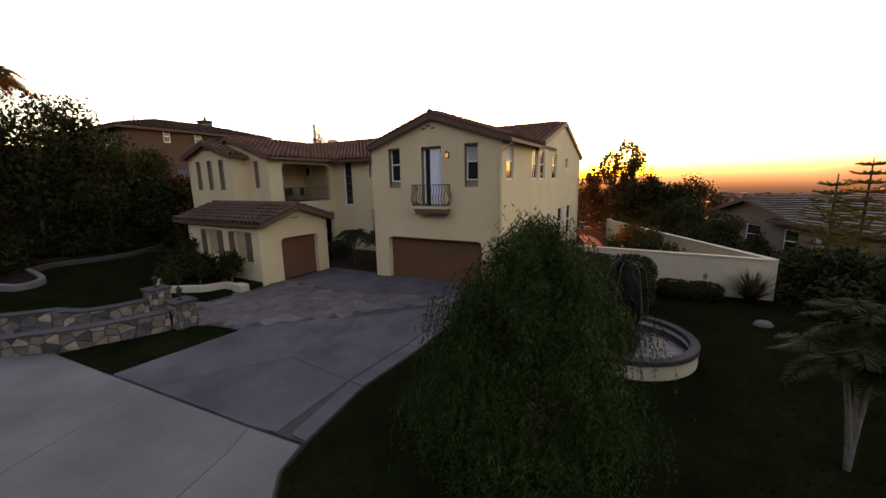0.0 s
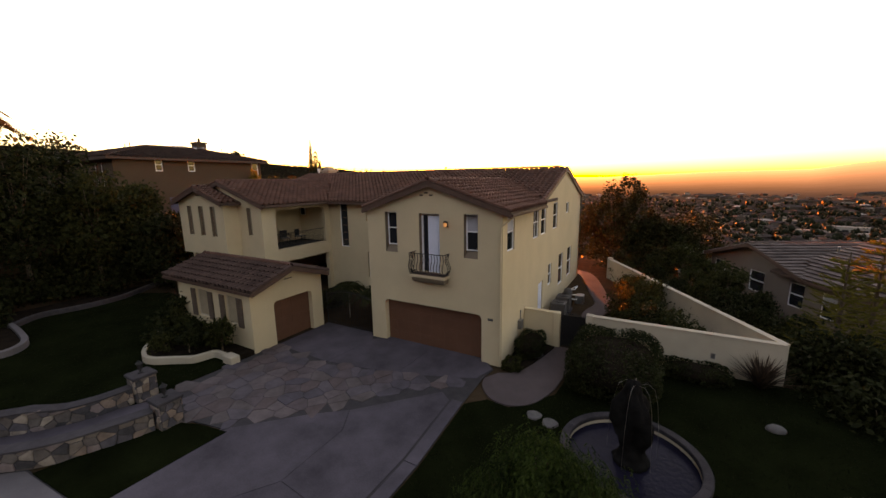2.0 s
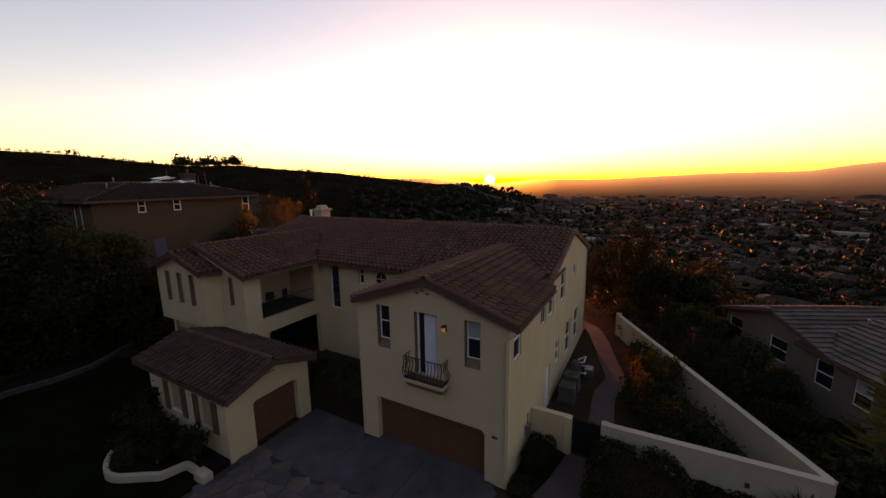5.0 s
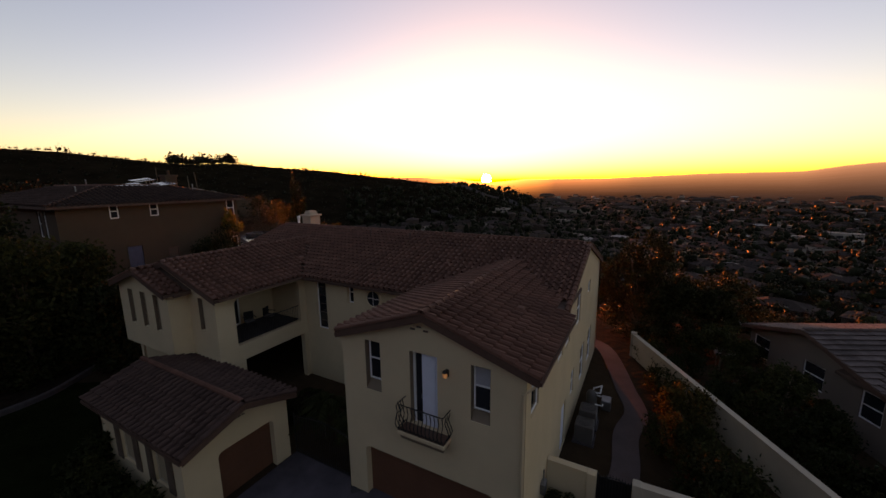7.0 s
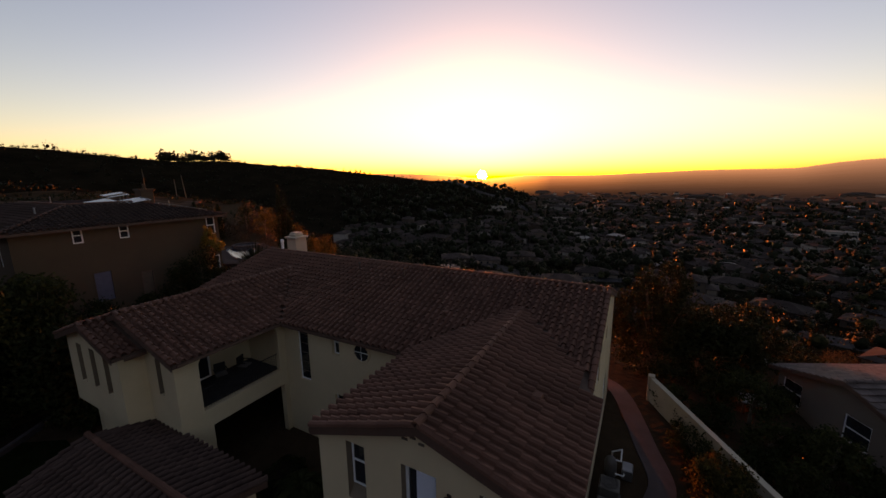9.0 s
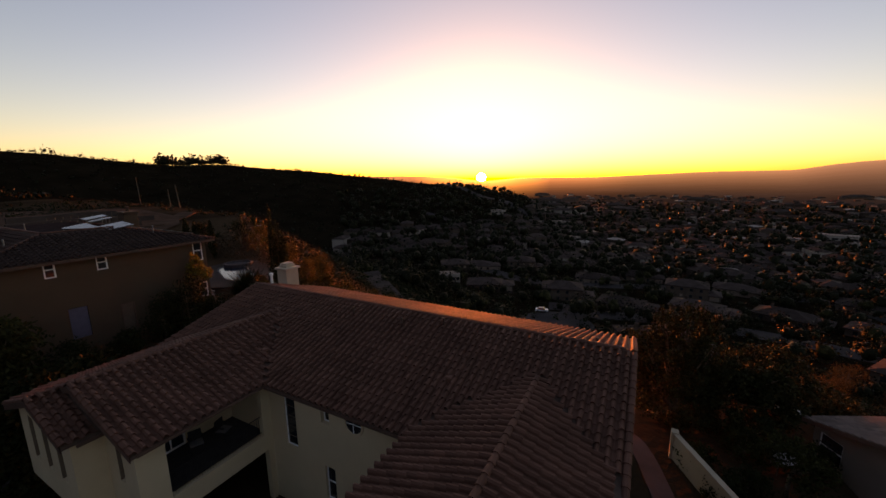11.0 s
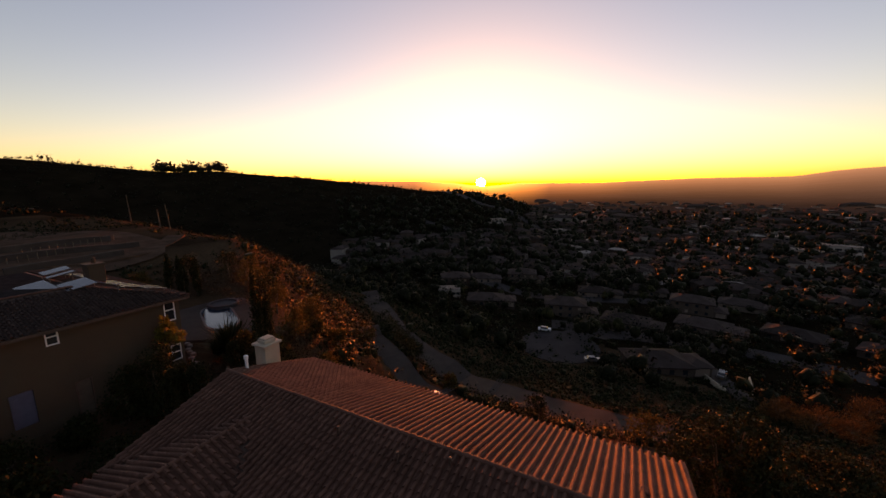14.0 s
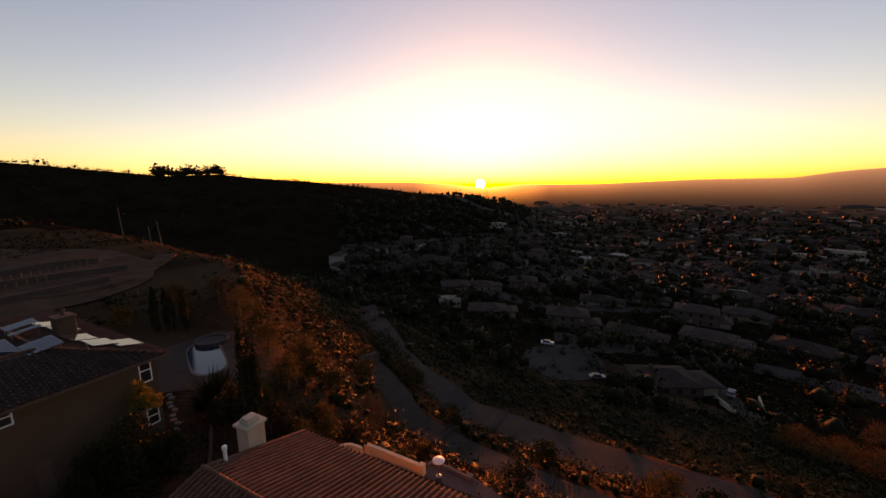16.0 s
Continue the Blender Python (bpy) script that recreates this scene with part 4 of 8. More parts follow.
for s in (-1, 1):
    x = -9.72
    y0, y1, z0, z1 = -1.95, -1.95 + s * 2.2, 3.62, 3.62 - SL * 2.2
    b.add([(x + 0.03, y0, z0 + 0.02), (x + 0.03, y1, z1 + 0.02), (x + 0.03, y1, z1 - 0.2), (x + 0.03, y0, z0 - 0.2), (x, y0, z0 + 0.02), (x, y1, z1 + 0.02), (x, y1, z1 - 0.2), (x, y0, z0 - 0.2)],
          [(0, 1, 2, 3), (7, 6, 5, 4), (0, 4, 5, 1), (2, 6, 7, 3)])
part("barge_board", b, "fascia", house)
b = Build()
b.box((-17.1, -4.22, 2.75), (-9.72, -4.14, 2.87))
part("gutter", b, "fascia", house)
for y in (-2.1, -1.95, -1.8):
    b = Build()
    b.tube([(-10.124, y - 0.05, 3.02), (-10.124, y + 0.05, 3.02)], 0.028, 8)
    part("gable_vent", b, "shutter", house)
part("roof_tiles", join_copies(TILE, tile_poses([W_S], 0)), "tile_garage", sroof, kind="stuff")
rk = []
for x in (-9.8, -16.67):
    for s in (-1, 1):
        rk += line_poses((x, -1.95 + s * 2.2, 3.62 - SL * 2.2), (x, -1.95, 3.62), 0.37)
part("rake_tiles", join_copies(CAP, rk), "tile_garage", sroof, kind="stuff")
SRIDGE = line_poses((-17.1, -1.95, 3.66), (-9.8, -1.95, 3.66), 0.38)
# ---- driveway, paths, lawns ----
def inside(p, poly):
    x, y = p
    hit = False
    for (x0, y0), (x1, y1) in zip(poly, poly[1:] + poly[:1]):
        if (y0 > y) != (y1 > y) and x < (x1 - x0) * (y - y0) / (y1 - y0) + x0:
            hit = not hit
    return hit


def piece(name, outline, z0, z1, mat, parent, inset=0.007, bevel=0.008):
    """One slab or stone of a pavement, its upper edge eased."""
    cx, cy = sum(p[0] for p in outline) / len(outline), sum(p[1] for p in outline) / len(outline)

    def shrink(d):
        out = []
        for x, y in outline:
            l = math.hypot(x - cx, y - cy)
            k = max(0.2, 1 - d * 1.3 / l)
            out.append((cx + (x - cx) * k, cy + (y - cy) * k))
        return out
    b = Build()
    a, c = shrink(inset), shrink(inset + bevel)
    b.loft([[(x, y, z0) for x, y in a], [(x, y, z1 - bevel * 0.7) for x, y in a], [(x, y, z1) for x, y in c]])
    return part(name, b, mat, parent)


DRIVE = [(-10.05, -3.0), (-10.15, -7.05), (-8.0, -8.1), (-6.16, -7.73), (-6.36, -11.07), (0.25, -10.45), (-0.1, -8.5), (-0.05, -6.2), (-0.26, -3.0), (-0.3, -1.2), (-0.2, -0.35), (-0.86, 0.32), (-5.86, 0.32), (-6.7, -0.05), (-7.0, 0.35), (-10.05, 0.3)]
driveway = thing("driveway", slab(DRIVE[::-1], -0.06, 0.012), "joint", "grey concrete driveway with a flagstone band", "driveway", kind="structure")
SLABS = [
    [(-6.36, -11.05), (-4.6, -10.9), (-2.82, -8.27), (-2.87, -6.05), (-3.4, -5.15), (-4.4, -5.95), (-6.1, -7.65)],
    [(-4.6, -10.9), (-1.05, -10.62), (-0.45, -10.5), (-0.58, -8.45), (-2.82, -8.27)],
    [(-2.82, -8.27), (-0.58, -8.45), (-0.52, -6.2), (-0.72, -3.1), (-1.2, -2.75), (-3.4, -5.15), (-2.87, -6.05)],
    [(-10.02, -2.9), (-6.7, -3.05), (-6.4, -0.33), (-6.95, 0.28), (-10.02, 0.25)],
    [(-6.7, -3.05), (-3.46, -2.48), (-3.36, 0.3), (-5.83, 0.3), (-6.4, -0.33)],
    [(-3.46, -2.48), (-0.5, -1.35), (-0.24, -0.38), (-0.9, 0.3), (-3.36, 0.3)],
]
for s in SLABS:
    piece("slab", s, -0.05, 0.03, "concrete", driveway)
EDGE_X = [(-10.45, 0.25), (-8.5, -0.1), (-6.2, -0.05), (-3.0, -0.26)]
for ya, yb in ((-10.42, -8.5), (-8.48, -6.2), (-6.18, -3.0)):      # pale border band along the lawn
    xa, xb = lerp_table(ya, EDGE_X), lerp_table(yb, EDGE_X)
    piece("border_strip", [(xa - 0.40, ya), (xa, ya), (xb, yb), (xb - 0.40, yb)], -0.05, 0.034, "concrete", driveway, 0.004, 0.006)
FLAG = [(-10.0, -3.0), (-10.1, -6.9), (-8.1, -8.0), (-6.2, -7.65), (-4.42, -5.9), (-2.4, -3.7), (-0.62, -1.9), (-0.5, -1.35), (-3.4, -2.5), (-6.6, -3.1)]


def cells(seeds, low, high):
    """Cuts a rectangle into the natural cells round the seed points."""
    out = []
    for px, py in seeds:
        poly = [(low[0], low[1]), (high[0], low[1]), (high[0], high[1]), (low[0], high[1])]
        for qx, qy in seeds:
            dx, dy = qx - px, qy - py
            gap = dx * dx + dy * dy
            if not 1e-9 < gap < 6.0:
                continue
            lim = (qx * qx + qy * qy - px * px - py * py) / 2
            new_poly = []
            for (ax, ay), (bx, by) in zip(poly, poly[1:] + poly[:1]):
                fa, fb = ax * dx + ay * dy - lim, bx * dx + by * dy - lim
                if fa <= 0:
                    new_poly.append((ax, ay))
                if (fa < 0 < fb) or (fb < 0 < fa):
                    t = fa / (fa - fb)
                    new_poly.append((ax + (bx - ax) * t, ay + (by - ay) * t))
            poly = new_poly
            if len(poly) < 3:
                break
        if len(poly) >= 3:
            out.append(poly)
    return out


rnd = random.Random(7)
seeds = [(-10.6 + i * 0.6 + rnd.uniform(-0.26, 0.26), -8.6 + j * 0.56 + rnd.uniform(-0.25, 0.25)) for i in range(19) for j in range(15)]
for poly in cells(seeds, (-10.9, -8.9), (0.6, -0.6)):
    cx, cy = sum(p[0] for p in poly) / len(poly), sum(p[1] for p in poly) / len(poly)
    if inside((cx, cy), FLAG):
        piece("flagstone", poly, -0.05, 0.03 + rnd.uniform(0, 0.012), "flag", driveway, 0.008, 0.012)

APRON = [(-30, -17.5), (9, -17.0), (4.6, -14.6), (1.9, -12.6), (0.45, -11.1), (0.26, -10.5), (-1.05, -10.63), (-4.5, -10.92), (-6.37, -11.07), (-9.25, -11.28), (-10.6, -12.25), (-14, -14.3), (-22, -15.6), (-30, -16)]
apron = thing("street_apron", slab(APRON, -0.10, 0.006), "joint", "pale concrete street apron below the driveway", "pavement", kind="structure")
for s in ([(-9.2, -11.32), (-6.4, -11.10), (-4.53, -10.95), (-3.6, -13.44), (-2.55, -16.9), (-12.5, -17.2), (-12.0, -13.2), (-10.5, -12.3)], [(-4.53, -10.95), (-1.06, -10.66), (-0.74, -11.3), (0.95, -17.0), (-2.55, -16.9), (-3.6, -13.44)],
          [(-1.06, -10.66), (0.22, -10.52), (0.42, -11.12), (1.87, -12.62), (4.55, -14.62), (8.5, -16.9), (0.95, -17.0), (-0.74, -11.3)], [(-12.1, -13.3), (-12.6, -17.2), (-29.5, -17.4), (-29.5, -16.1), (-22, -15.7), (-14, -14.4)]):
    piece("slab", s, -0.09, 0.022, "apron", apron, 0.007, 0.008)

WALKL = bend([(-8.9, -7.9), (-9.5, -9.0), (-10.6, -10.6), (-13.0, -12.6), (-17, -14.3), (-24, -15.2)], 5)
b = ribbon(WALKL, 1.7, 0.05, 0.6)
walkway = thing("walkway", b, "concrete", "grey concrete garden walkway between low stone walls", "path", kind="structure")
WALKR = bend([(-0.25, -1.15), (-0.1, -1.7), (0.45, -2.3), (1.18, -2.42), (1.85, -1.95), (2.25, -0.9), (2.45, 0.6), (2.75, 2.95)], 5) + bend([(1.55, 2.95), (1.2, 1.2), (0.75, -0.1), (0.1, -0.55)], 4)
thing("walkway", slab(WALKR, -0.05, 0.028), "path", "curved concrete walkway to the side gate", "path", kind="structure")
b = ribbon(bend([(2.2, 3.2), (2.5, 5.6), (2.4, 8.0), (2.75, 10.0), (2.15, 12.2), (1.55, 14.4), (0.9, 16.4), (0.1, 17.6), (-2.2, 18.9)], 6), 1.05, 0.04, 0.5)
thing("side_path", b, "path", "pinkish concrete path winding along the house", "path", kind="structure")
for k, (x, y, r) in enumerate(((2.08, -2.55, 0.24), (2.62, -2.72, 0.25))):
    rnd2 = random.Random(k)
    b = Build()
    prof = [[(x + r * s * math.cos(t) * (1 + 0.15 * math.sin(3 * t + k)), y + r * s * math.sin(t), z) for t in np.linspace(0, 2 * math.pi, 12, endpoint=False)] for s, z in ((1, -0.03), (1, 0.03), (0.9, 0.05))]
    b.loft(prof)
    thing("stepping_stone", b, "boulder", "pale rounded stepping stone in the lawn", "stone", group="stepping stones")

LAWN_L = [(-30.2, -15.9), (-22, -15.5), (-14, -13.9), (-11.4, -11.2), (-10.4, -9.2), (-10.3, -7.1), (-10.2, -5.1), (-15.6, -4.6), (-20, -1.0), (-24.6, -0.8), (-29.5, -4.0), (-30.6, -9)]
LAWN_R = [(0.3, -10.4), (0.5, -11.1), (2, -12.6), (4.7, -14.6), (9, -16.8), (30, -18), (30, -3), (12, 2.5), (9.5, 3.3), (2.8, 2.95), (2.4, -1.0), (1.2, -2.5), (0.4, -2.4), (-0.2, -3.0), (0.0, -6.2), (-0.05, -8.5)]
LAWN_S = [(-8.9, -11.27), (-6.08, -11.04), (-5.95, -7.80), (-7.1, -8.0), (-7.75, -8.25), (-8.3, -9.2)]
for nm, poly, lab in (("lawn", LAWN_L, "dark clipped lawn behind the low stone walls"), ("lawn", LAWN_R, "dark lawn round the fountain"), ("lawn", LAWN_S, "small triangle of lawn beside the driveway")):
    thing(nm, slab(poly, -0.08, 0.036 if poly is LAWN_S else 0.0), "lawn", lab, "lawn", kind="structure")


def blades(polys, count, seed, avoid=()):
    r = np.random.RandomState(seed)
    b = Build()
    done = 0
    while done < count:
        poly = polys[0] if r.rand() < 0.62 else polys[1] if r.rand() < 0.8 else polys[2]
        xs_, ys_ = [p[0] for p in poly], [p[1] for p in poly]
        x = r.uniform(max(-26, min(xs_)), min(12, max(xs_)))
        y = r.uniform(max(-15, min(ys_)), max(ys_))
        done += 1
        if not inside((x, y), poly):
            continue
        for k in range(3):
            a, h, l = r.uniform(0, 6.28), r.uniform(0.025, 0.06), r.uniform(0.01, 0.04)
            dx, dy = math.cos(a), math.sin(a)
            px, py = x + r.uniform(-0.03, 0.03), y + r.uniform(-0.03, 0.03)
            b.face([(px - dy * 0.008, py + dx * 0.008, 0), (px + dy * 0.008, py - dx * 0.008, 0), (px + dx * l, py + dy * l, h)])
    return b


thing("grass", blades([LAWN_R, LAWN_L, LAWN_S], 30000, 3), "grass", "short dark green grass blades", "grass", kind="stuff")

# ---- kerbs and planters ----
def kerb(points, width, height, z=-0.05, n=6):
    line = bend(points, n)
    rings = []
    for k, (x, y) in enumerate(line):
        ax, ay = line[max(0, k - 1)]
        bx, by = line[min(len(line) - 1, k + 1)]
        d = math.hypot(bx - ax, by - ay) or 1
        px, py = -(by - ay) / d * width / 2, (bx - ax) / d * width / 2
        g = max(0, land(x, y))
        rings.append([(x - px, y - py, z + g), (x + px, y + py, z + g), (x + px, y + py, height - 0.03 + g), (x + px * 0.8, y + py * 0.8, height + g), (x - px * 0.8, y - py * 0.8, height + g), (x - px, y - py, height - 0.03 + g)])
    b = Build()
    b.loft(rings)
    return b


thing("lawn_kerb", kerb([(-28.6, 1.2), (-27.0, -1.2), (-25.8, -3.1), (-25.5, -5.0), (-25.8, -6.9), (-24.9, -8.1), (-24.3, -8.4)], 0.26, 0.28), "rim", "curved grey concrete kerb edging the lawn", "kerb", kind="structure")
thing("planter_wall", kerb([(-24.9, -8.3), (-23.0, -8.4), (-21.2, -8.6), (-20.3, -9.05), (-20.1, -9.7), (-21.1, -10.1), (-23.0, -10.6), (-26.0, -11.2)], 0.26, 0.30), "apron", "low pale planter wall with a rounded end on the lawn", "planter", kind="structure")
thing("planter_bed", slab([(-24.9, -8.3), (-23.0, -8.4), (-21.2, -8.6), (-20.3, -9.05), (-20.1, -9.7), (-21.1, -10.1), (-23.0, -10.6), (-26.0, -11.2)][::-1], -0.05, 0.18), "soil", "dark bed inside the rounded planter", "bed", kind="structure")
thing("planter_wall", kerb([(-10.5, -5.0), (-11.0, -4.95), (-11.45, -5.0), (-11.6, -5.35), (-11.75, -5.75), (-12.1, -5.98), (-12.6, -6.3), (-13.1, -6.6), (-13.7, -6.7), (-14.5, -6.4), (-15.1, -5.9), (-15.35, -5.2), (-15.8, -4.5)], 0.18, 0.3), "wall_white", "low white planter wall with a curved front", "planter", kind="structure")
b = Build()
b.soft_box((-10.62, -5.18, -0.05), (-9.98, -4.78, 0.34), 0.03)
thing("planter_block", b, "wall_white", "white stucco end block of the planter", "block")
thing("planter_bed", slab([(-15.7, -4.02), (-15.3, -5.2), (-15.05, -5.9), (-14.5, -6.35), (-13.7, -6.65), (-13.1, -6.55), (-12.1, -5.95), (-11.7, -5.75), (-11.45, -5.0), (-10.2, -4.85), (-10.15, -4.02)], -0.05, 0.2), "soil", "dark planting bed beside the garage", "bed", kind="structure")
thing("slope_bed", slab([(-28.8, 1.2), (-27.3, -1.1), (-26.1, -3.0), (-25.8, -5.2), (-26.1, -6.9), (-25.4, -8.2), (-26.2, -9.8), (-27.2, -11.8), (-28, -14.5), (-34, -14.5), (-34, 2)][::-1], -0.08, 0.02), "soil", "dark planting bed under the trees", "bed", kind="structure")
thing("side_bed", slab([(0.04, 0.2), (0.7, -0.1), (1.15, 1.2), (1.5, 2.9), (0.04, 2.9)], -0.05, 0.03), "soil", "planting bed at the foot of the side wall", "bed", kind="structure")

# ---- rubble stone walls ----
def stone_wall(points, heights, width, label):
    line = bend(points, 6)
    tot = [0.0]
    for p, q in zip(line, line[1:]):
        tot.append(tot[-1] + math.hypot(q[0] - p[0], q[1] - p[1]))

    def at(s):
        k = max(0, min(len(line) - 2, next((i for i, t in enumerate(tot) if t > s), len(line)) - 1))
        f = (s - tot[k]) / max(1e-6, tot[k + 1] - tot[k])
        p, q = line[k], line[k + 1]
        d = math.hypot(q[0] - p[0], q[1] - p[1])
        return Vector((p[0] + (q[0] - p[0]) * f, p[1] + (q[1] - p[1]) * f, 0)), Vector((-(q[1] - p[1]) / d, (q[0] - p[0]) / d, 0))
    b = Build()
    rings = []
    for s in np.linspace(0, tot[-1], 24):
        p, nn = at(s)
        h = lerp_table(s / tot[-1], heights)
        rings.append([p - nn * width / 2 + Vector((0, 0, -0.1)), p + nn * width / 2 + Vector((0, 0, -0.1)), p + nn * width / 2 + Vector((0, 0, h)), p - nn * width / 2 + Vector((0, 0, h))])
    b.loft(rings)
    wall = thing("stone_wall", b, "joint", label, "wall")
    r = random.Random(len(label))
    for side in (-1, 1):
        seeds = [(0.34 * a + r.uniform(-0.13, 0.13), 0.24 * c + 0.1 + r.uniform(-0.09, 0.09)) for a in range(int(tot[-1] / 0.34) + 1) for c in range(-1, 4)]
        for poly in cells(seeds, (0.0, -0.02), (tot[-1], 0.95)):
            top = lerp_table(sum(q[0] for q in poly) / len(poly) / tot[-1], heights)
            poly = [(q[0], min(q[1], top - 0.005)) for q in poly]
            mx, mz = sum(q[0] for q in poly) / len(poly), sum(q[1] for q in poly) / len(poly)
            if max(q[1] for q in poly) - min(q[1] for q in poly) < 0.05:
                continue
            dep = r.uniform(0.015, 0.05)
            rings = []
            for keep, out in ((0.93, -0.01), (0.91, dep * 0.6), (0.76, dep)):
                ring = []
                for qs, qz in poly:
                    p, nn = at(min(tot[-1], max(0, mx + (qs - mx) * keep)))
                    ring.append(p + nn * side * (width / 2 + out) + Vector((0, 0, mz + (qz - mz) * keep)))
                rings.append(ring if side < 0 else ring[::-1])
            sb = Build()
            sb.loft(rings)
            part("stone", sb, "stone", wall)
    cop = Build()
    rings = []
    for s in np.linspace(0, tot[-1], 24):
        p, nn = at(s)
        h = lerp_table(s / tot[-1], heights)
        w = width / 2 + 0.05
        rings.append([p - nn * w + Vector((0, 0, h)), p + nn * w + Vector((0, 0, h)), p + nn * w + Vector((0, 0, h + 0.05)), p - nn * w + Vector((0, 0, h + 0.05))])
    cop.loft(rings)
    part("coping", cop, "rim", wall)
    return wall


stone_wall([(-8.15, -8.75), (-8.55, -9.8), (-9.25, -11.0), (-10.7, -12.2), (-13.2, -13.7)], [(0, 0.62), (0.45, 0.55), (0.5, 0.5), (1, 0.42)], 0.32, "low rubble stone wall along the driveway lawn")
stone_wall([(-10.55, -8.4), (-10.75, -9.5), (-11.8, -11.0), (-14.0, -12.5), (-17.5, -13.8)], [(0, 0.55), (0.2, 0.55), (0.24, 0.72), (0.5, 0.62), (1, 0.45)], 0.32, "low rubble stone wall at the edge of the upper lawn")


def pillar(x, y, label):
    b = Build()
    b.box((x - 0.3, y - 0.3, -0.1), (x + 0.3, y + 0.3, 0.86))
    pil = thing("stone_pillar", b, "joint", label, "pillar", group="stone pillars")
    r = random.Random(int(x * 10))
    for side in range(4):
        m = pose(x, y, 0, 0, 0, 90 * side)
        seeds = [(-0.3 + 0.24 * a + r.uniform(-0.09, 0.09), 0.22 * c + r.uniform(-0.08, 0.08)) for a in range(4) for c in range(5)]
        for poly in cells(seeds, (-0.3, 0.0), (0.3, 0.86)):
            cen = sum((Vector((q[0], 0, q[1])) for q in poly), Vector()) / len(poly)
            sb = Build()
            sb.loft([[m @ Vector((cen.x + (q[0] - cen.x) * keep, -0.3 - out, cen.z + (q[1] - cen.z) * keep)) for q in poly] for keep, out in ((0.92, -0.01), (0.9, 0.02), (0.74, 0.035))])
            part("stone", sb, "stone", pil)
    b = Build()
    b.soft_box((x - 0.37, y - 0.37, 0.86), (x + 0.37, y + 0.37, 0.95), 0.02)
    part("cap", b, "rim", pil)
    b = Build()
    b.lathe([(0.09, 0.95), (0.09, 0.98), (0.025, 1.0), (0.025, 1.08), (0.075, 1.1), (0.08, 1.28), (0.12, 1.3), (0.03, 1.38), (0.012, 1.43)], (x, y, 0), 8)
    thing("lantern", b, "iron", "small dark iron lantern on a stone pillar", "lantern", group="pillar lanterns")


pillar(-8.05, -8.42, "rubble stone pillar with a flat cap beside the driveway")
pillar(-10.55, -8.05, "rubble stone pillar with a flat cap beside the lawn")

# ---- fountain ----
FX, FY, FR = 4.92, -3.58, 1.74
b = Build()
b.lathe([(FR - 0.02, -0.05), (FR, 0.0), (FR, 0.36), (FR - 0.17, 0.36), (FR - 0.19, 0.1), (0.05, 0.1)], (FX, FY, 0), 56)
basin = thing("fountain_basin", b, "wall_white", "round white fountain basin with grey stone coping", "fountain")
for k in range(22):
    a0, a1 = 2 * math.pi * k / 22 + 0.0012, 2 * math.pi * (k + 1) / 22 - 0.0012
    cb = Build()
    rings = []
    for t in np.linspace(a0, a1, 4):
        rings.append([(FX + r * math.cos(t), FY + r * math.sin(t), z) for r, z in ((FR - 0.20, 0.36), (FR - 0.20, 0.46), (FR - 0.18, 0.48), (FR + 0.01, 0.48), (FR + 0.03, 0.46), (FR + 0.03, 0.36))])
    cb.loft(rings)
    part("coping_stone", cb, "coping_dark", basin)
b = Build()
n = 40
b.add([(FX, FY, 0.25)] + [(FX + (FR - 0.182) * math.cos(2 * math.pi * k / n), FY + (FR - 0.182) * math.sin(2 * math.pi * k / n), 0.25) for k in range(n)], [(0, 1 + k, 1 + (k + 1) % n) for k in range(n)])
part("water", b, "water", basin, "dark rippled water")
b = Build()
STATUE = [(0.1, 0.42), (0.34, 0.44), (0.42, 0.34), (0.66, 0.28), (0.86, 0.31), (1.05, 0.37), (1.35, 0.41), (1.62, 0.40), (1.85, 0.36), (2.05, 0.28), (2.2, 0.23), (2.36, 0.19), (2.45, 0.13), (2.5, 0.04)]
rings = []
for z in np.linspace(0.1, 2.5, 46):
    lobes = 0.30 * smooth01((z - 0.55) / 0.4) * (1 - smooth01((z - 1.9) / 0.5))
    ring = []
    for t in np.linspace(0, 2 * math.pi, 44, endpoint=False):
        c, sn = math.cos(t), math.sin(t)
        rad = lerp_table(z, STATUE) * (1 + lobes * math.cos(3 * t + 1.6 * z) + 0.4 * lobes * math.cos(5 * t - 2.3 * z)) + 0.07 * noise.noise((3.2 * c, 3.2 * sn, 3.0 * z))
        ring.append((FX - 0.08 * smooth01((z - 1.2) / 1.0) + rad * c, FY + rad * sn, z))
    rings.append(ring)
b.loft(rings)
thing("statue", b, "bronze", "dark bronze fountain sculpture, a lumpy tapering upright form", "statue", smooth=True)
for a in (0.3, 1.7, 2.9, 4.4, 5.5):
    b = Build()
    c, s = math.cos(a), math.sin(a)
    b.tube([(FX + c * r, FY + s * r, z) for r, z in ((0.1, 2.4), (0.25, 2.46), (0.42, 2.3), (0.52, 1.9), (0.58, 1.3), (0.62, 0.4))], 0.0035, 4)
    part("water_jet", b, "metal", basin, "thin arc of falling water")
b = Build()
ico = [[(8.62 + 0.24 * s * math.cos(t) * (1 + 0.12 * math.sin(2 * t + 1)), 0.08 + 0.16 * s * math.sin(t) * (1 + 0.1 * math.cos(3 * t)), z) for t in np.linspace(0, 2 * math.pi, 12, endpoint=False)] for s, z in ((0.85, -0.05), (1.0, 0.04), (0.9, 0.12), (0.6, 0.18), (0.25, 0.2))]
b.loft(ico)
thing("boulder", b, "boulder", "pale rounded boulder lying on the lawn", "rock", smooth=True)

